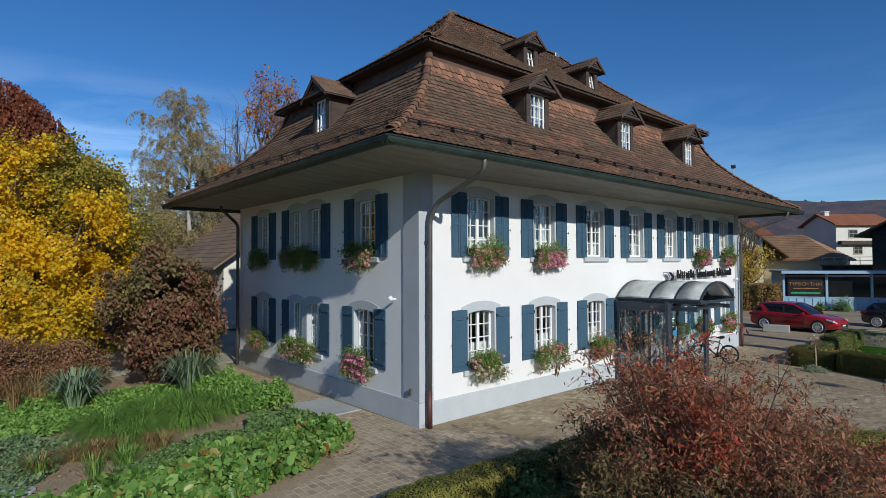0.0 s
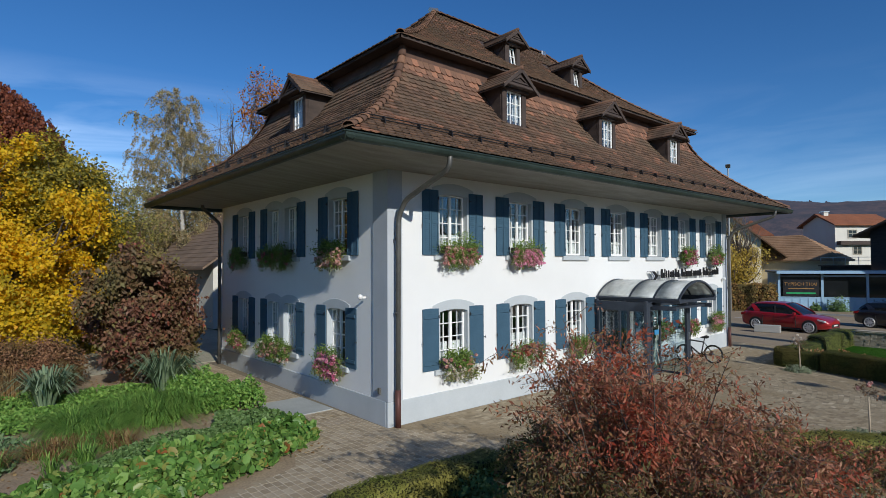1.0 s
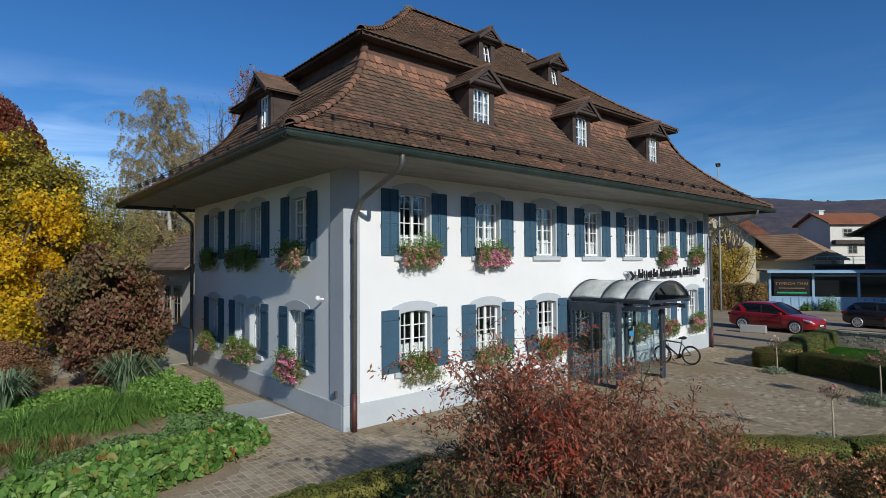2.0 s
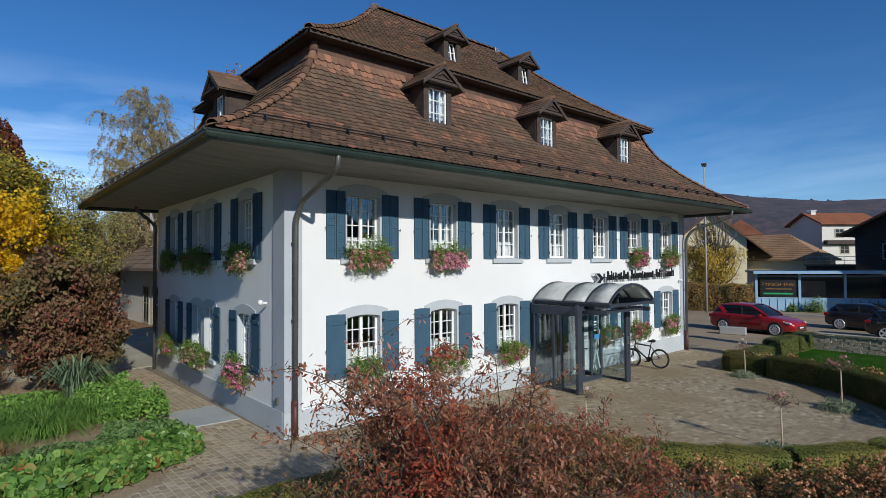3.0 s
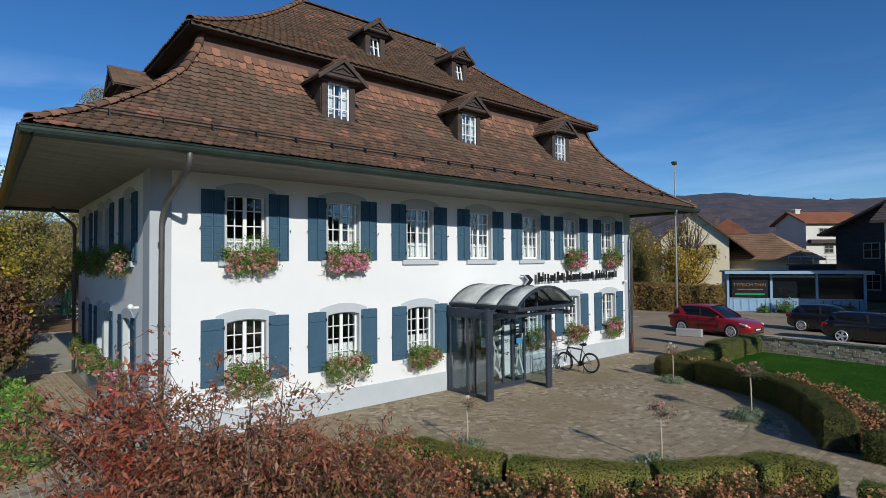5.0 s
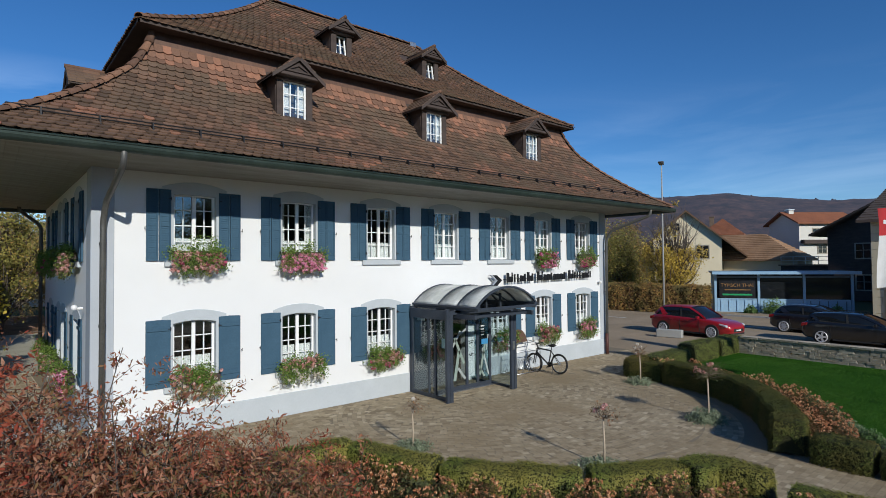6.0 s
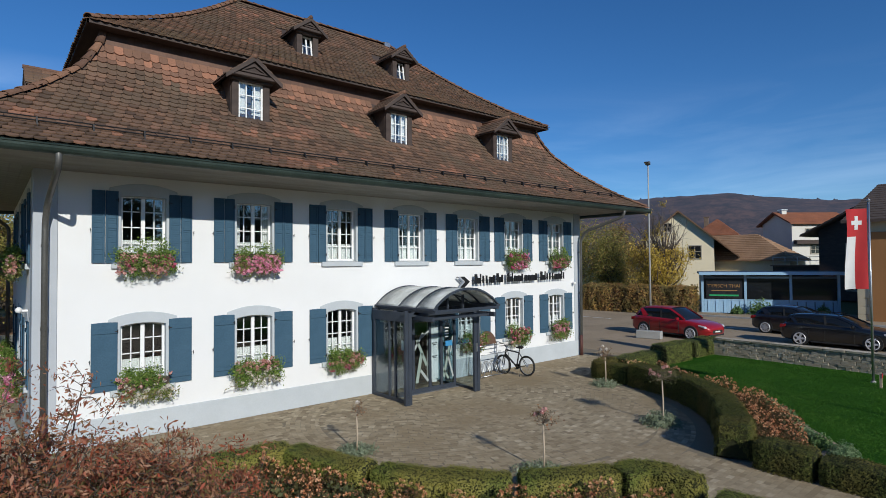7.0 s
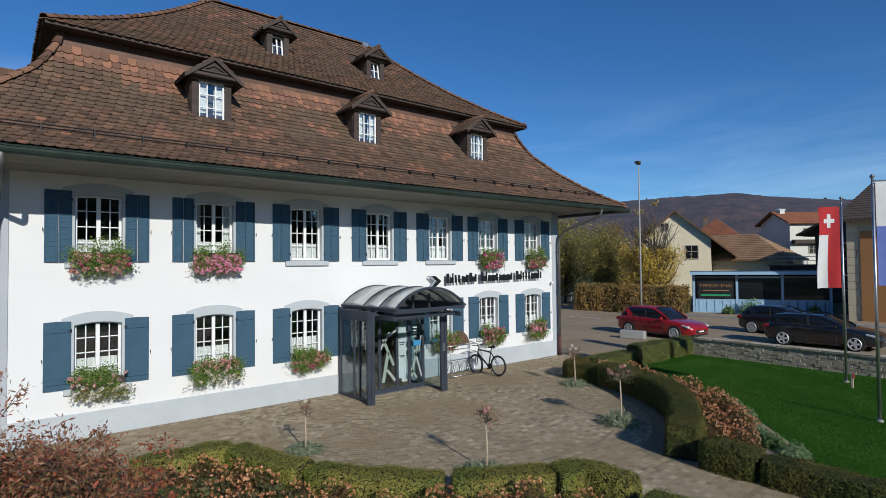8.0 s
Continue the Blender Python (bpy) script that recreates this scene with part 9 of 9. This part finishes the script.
qq = [k / 14 for k in range(15)]
for ex, sx, ey, sy in ((EX0, 1, EY0, 1), (EX1, -1, EY0, 1), (EX0, 1, EY1, -1)):
    run_of([(ex + sx * SLX * q, ey + sy * SLY * q, low_z(q) + 0.04) for q in qq] + [(ex + sx * (SLX + 0.1), ey + sy * (SLY + 0.1), 9.50)], lower_roof)
for ex, sx, ey, sy in ((UX0, 1, UY0, 1), (UX1, -1, UY0, 1), (UX0, 1, UY1, -1)):
    run_of([(ex + sx * UR * q, ey + sy * hy * q, up_z(q) + 0.04) for q in qq], upper_roof)
run_of([(UX0 + UR - 0.05, (UY0 + UY1) / 2, RIDGE_Z + 0.05), (UX1 - UR + 0.05, (UY0 + UY1) / 2, RIDGE_Z + 0.05)], upper_roof)
part("ridge_cap", Buf().tube([(UX0 + UR - 0.2, 15.65, RIDGE_Z + 0.05), (UX0 + UR + 0.15, 15.65, RIDGE_Z + 0.13)], 0.1, 8), BRIGHT_METAL, upper_roof, "pale metal ridge end cap", world=True)
part("roof_vent", Buf().box(20.35, 20.65, 15.5, 15.75, RIDGE_Z - 0.1, RIDGE_Z + 0.13), BRIGHT_METAL, upper_roof, "small pale metal roof vent", bevel=0.03, world=True)


# the house is sheared eastwards with depth to fit its outline in the camera's view
LEAN = Matrix(((1, 0.03, 0, -0.03 * 9.2), (0, 1, 0, 0), (0, 0, 1, 0), (0, 0, 0, 1)))
LEAN = world_of(house).inverted() @ LEAN @ world_of(house)
for ob in house.children:
    ob.matrix_parent_inverse = LEAN @ ob.matrix_parent_inverse


# ---- paving ----
def paver_mesh(name, w, l, mat, h=0.05):
    b = Buf()
    c = 0.001
    b.add([(-w / 2, -l / 2, -h), (w / 2, -l / 2, -h), (w / 2, l / 2, -h), (-w / 2, l / 2, -h)] + [(-w / 2, -l / 2, -c), (w / 2, -l / 2, -c), (w / 2, l / 2, -c), (-w / 2, l / 2, -c)] +
          [(-w / 2 + c, -l / 2 + c, 0), (w / 2 - c, -l / 2 + c, 0), (w / 2 - c, l / 2 - c, 0), (-w / 2 + c, l / 2 - c, 0)],
          [(i, (i + 1) % 4, 4 + (i + 1) % 4, 4 + i) for i in range(4)] + [(4 + i, 4 + (i + 1) % 4, 8 + (i + 1) % 4, 8 + i) for i in range(4)] + [(8, 9, 10, 11)])
    return b


def inside(poly, x, y):
    c = False
    for (x0, y0), (x1, y1) in zip(poly, poly[1:] + poly[:1]):
        if (y0 > y) != (y1 > y) and x < (x1 - x0) * (y - y0) / (y1 - y0) + x0:
            c = not c
    return c


def pave(name, label, spots, w, l, mat, near, seed, limit=300):
    """Pavers at (x, y, turn, width scale, length scale); the nearest as pieces of their own."""
    rng = np.random.default_rng(seed)
    b = paver_mesh(name, w, l, mat)
    me = b.mesh("paver", mat)
    V = np.array(b.v)
    F = np.array(b.f)
    ob = thing(name, label, "paving", kind="structure")
    vs, fs, k, single = [], [], 0, 0
    for x, y, a, sw, sl in spots:
        z = 0.0005 * rng.normal()
        tx, ty = rng.normal(size=2) * 0.05
        m = pose(x, y, z, tx, ty, math.degrees(a) + rng.normal() * 1.0) @ Matrix.Diagonal((sw, sl, 1, 1))
        if single < limit and near(x, y):
            part("paver", me, None, ob, m=m)
            single += 1
        else:
            M = np.array(m)
            vs.append(V @ M[:3, :3].T + M[:3, 3])
            fs.append(F + k * len(V))
            k += 1
    part("pavers", raw_mesh("pavers", np.concatenate(vs), np.concatenate(fs), mat, True), mat, ob, kind="stuff")


rng = np.random.default_rng(900)
path_poly = [(-6, 6.75), (5, 6.95), (9.0, 6.6), (9.0, 8.4), (7.85, 10.0), (7.85, 21.6), (6.2, 21.6), (6.5, 12.0), (5.2, 9.25), (3.6, 8.65), (-6, 8.65)]
spots = []
x = -6.0
while x < 9.0:
    y = 6.6 + rng.uniform(0, 0.2)
    while y < 21.7:
        L = rng.uniform(0.17, 0.25)
        if inside(path_poly, x, y + L / 2) and not (6.55 < x and 12.3 < y + L / 2 < 14.15):
            spots.append((x, y + L / 2, math.pi / 2, (L - 0.016) / 0.2, 0.89))
        y += L
    x += 0.145
pave("brick_path", "brown-grey brick path round the house corner", spots, 0.2, 0.145, PATH_BRICK, lambda x, y: 4.0 < x < 7.8 and 7.6 < y < 11.0, 901, 290)
# straight courses along the house front
spots = []
y = 9.93
while y > 6.5:
    x = 7.85
    while x < 28.1:
        L = rng.uniform(0.12, 0.2)
        xm = x + L / 2
        if math.hypot(xm - C0.x, y - C0.y) > 5.05 and (xm > 9.0 or y > 8.4 - (xm - 9.0) * 1.39) and not (PX0 < xm < 18.7 and y > DY):
            if y > 7.4 or not (22.9 < xm):
                spots.append((xm, y, 0.0, L / 0.16 * 0.965, 0.945))
        x += L
    y -= 0.11
# wide arcs that spread from the entrance, edged by rings along the hedge
FAN = (17.4, 10.4)
for cx, cy, r0, r1 in ((C0.x, C0.y, 4.25, 5.03), (*FAN, 0.5, 8.6)):
    rr = r0
    while rr < r1:
        rw = rng.uniform(0.10, 0.135)
        rr += rw
        k = max(3, int(2 * math.pi * rr / rng.uniform(0.15, 0.19)))
        turn = rng.random()
        for i in range(k):
            a = 2 * math.pi * (i + turn + rng.uniform(-0.12, 0.12)) / k
            x, y = cx + (rr - rw / 2) * math.cos(a), cy + (rr - rw / 2) * math.sin(a)
            if y < 9.97 and not (PX0 < x < 18.7 and y > DY) and (r0 > 1 or math.hypot(x - C0.x, y - C0.y) < 4.22):
                spots.append((x, y, a + math.pi / 2, 2 * math.pi * rr / k / 0.16 * rng.uniform(0.94, 0.975), rw / 0.11 * 0.945))
y = 1.6
while y > -9:
    x = 15.75
    while x < 17.9:
        L = rng.uniform(0.12, 0.2)
        if math.hypot(x + L / 2 - C0.x, y - C0.y) > 5.05:
            spots.append((x + L / 2, y, 0.0, L / 0.16 * 0.965, 0.945))
        x += L
    y -= 0.11
pave("forecourt_paving", "brown-grey stone paved forecourt in curved courses", spots, 0.16, 0.11, PAVER, lambda x, y: 12.6 < x < 17.5 and 2.0 < y < 3.7, 902, 290)

# lawn blades near the walk, as uncounted grass
patch_stuff("lawn_grass", "short mown grass blades", [(18.9, -9), (26, -9), (29.9, -0.6), (30.3, 5.4), (24.7, 6.2), (24.4, 4.3), (22.6, 1.0), (20.6, -0.7), (18.9, -1.6)], 130000, 0.007, GRASS, 950, 0.035, 7.0, 0.2, "grass")
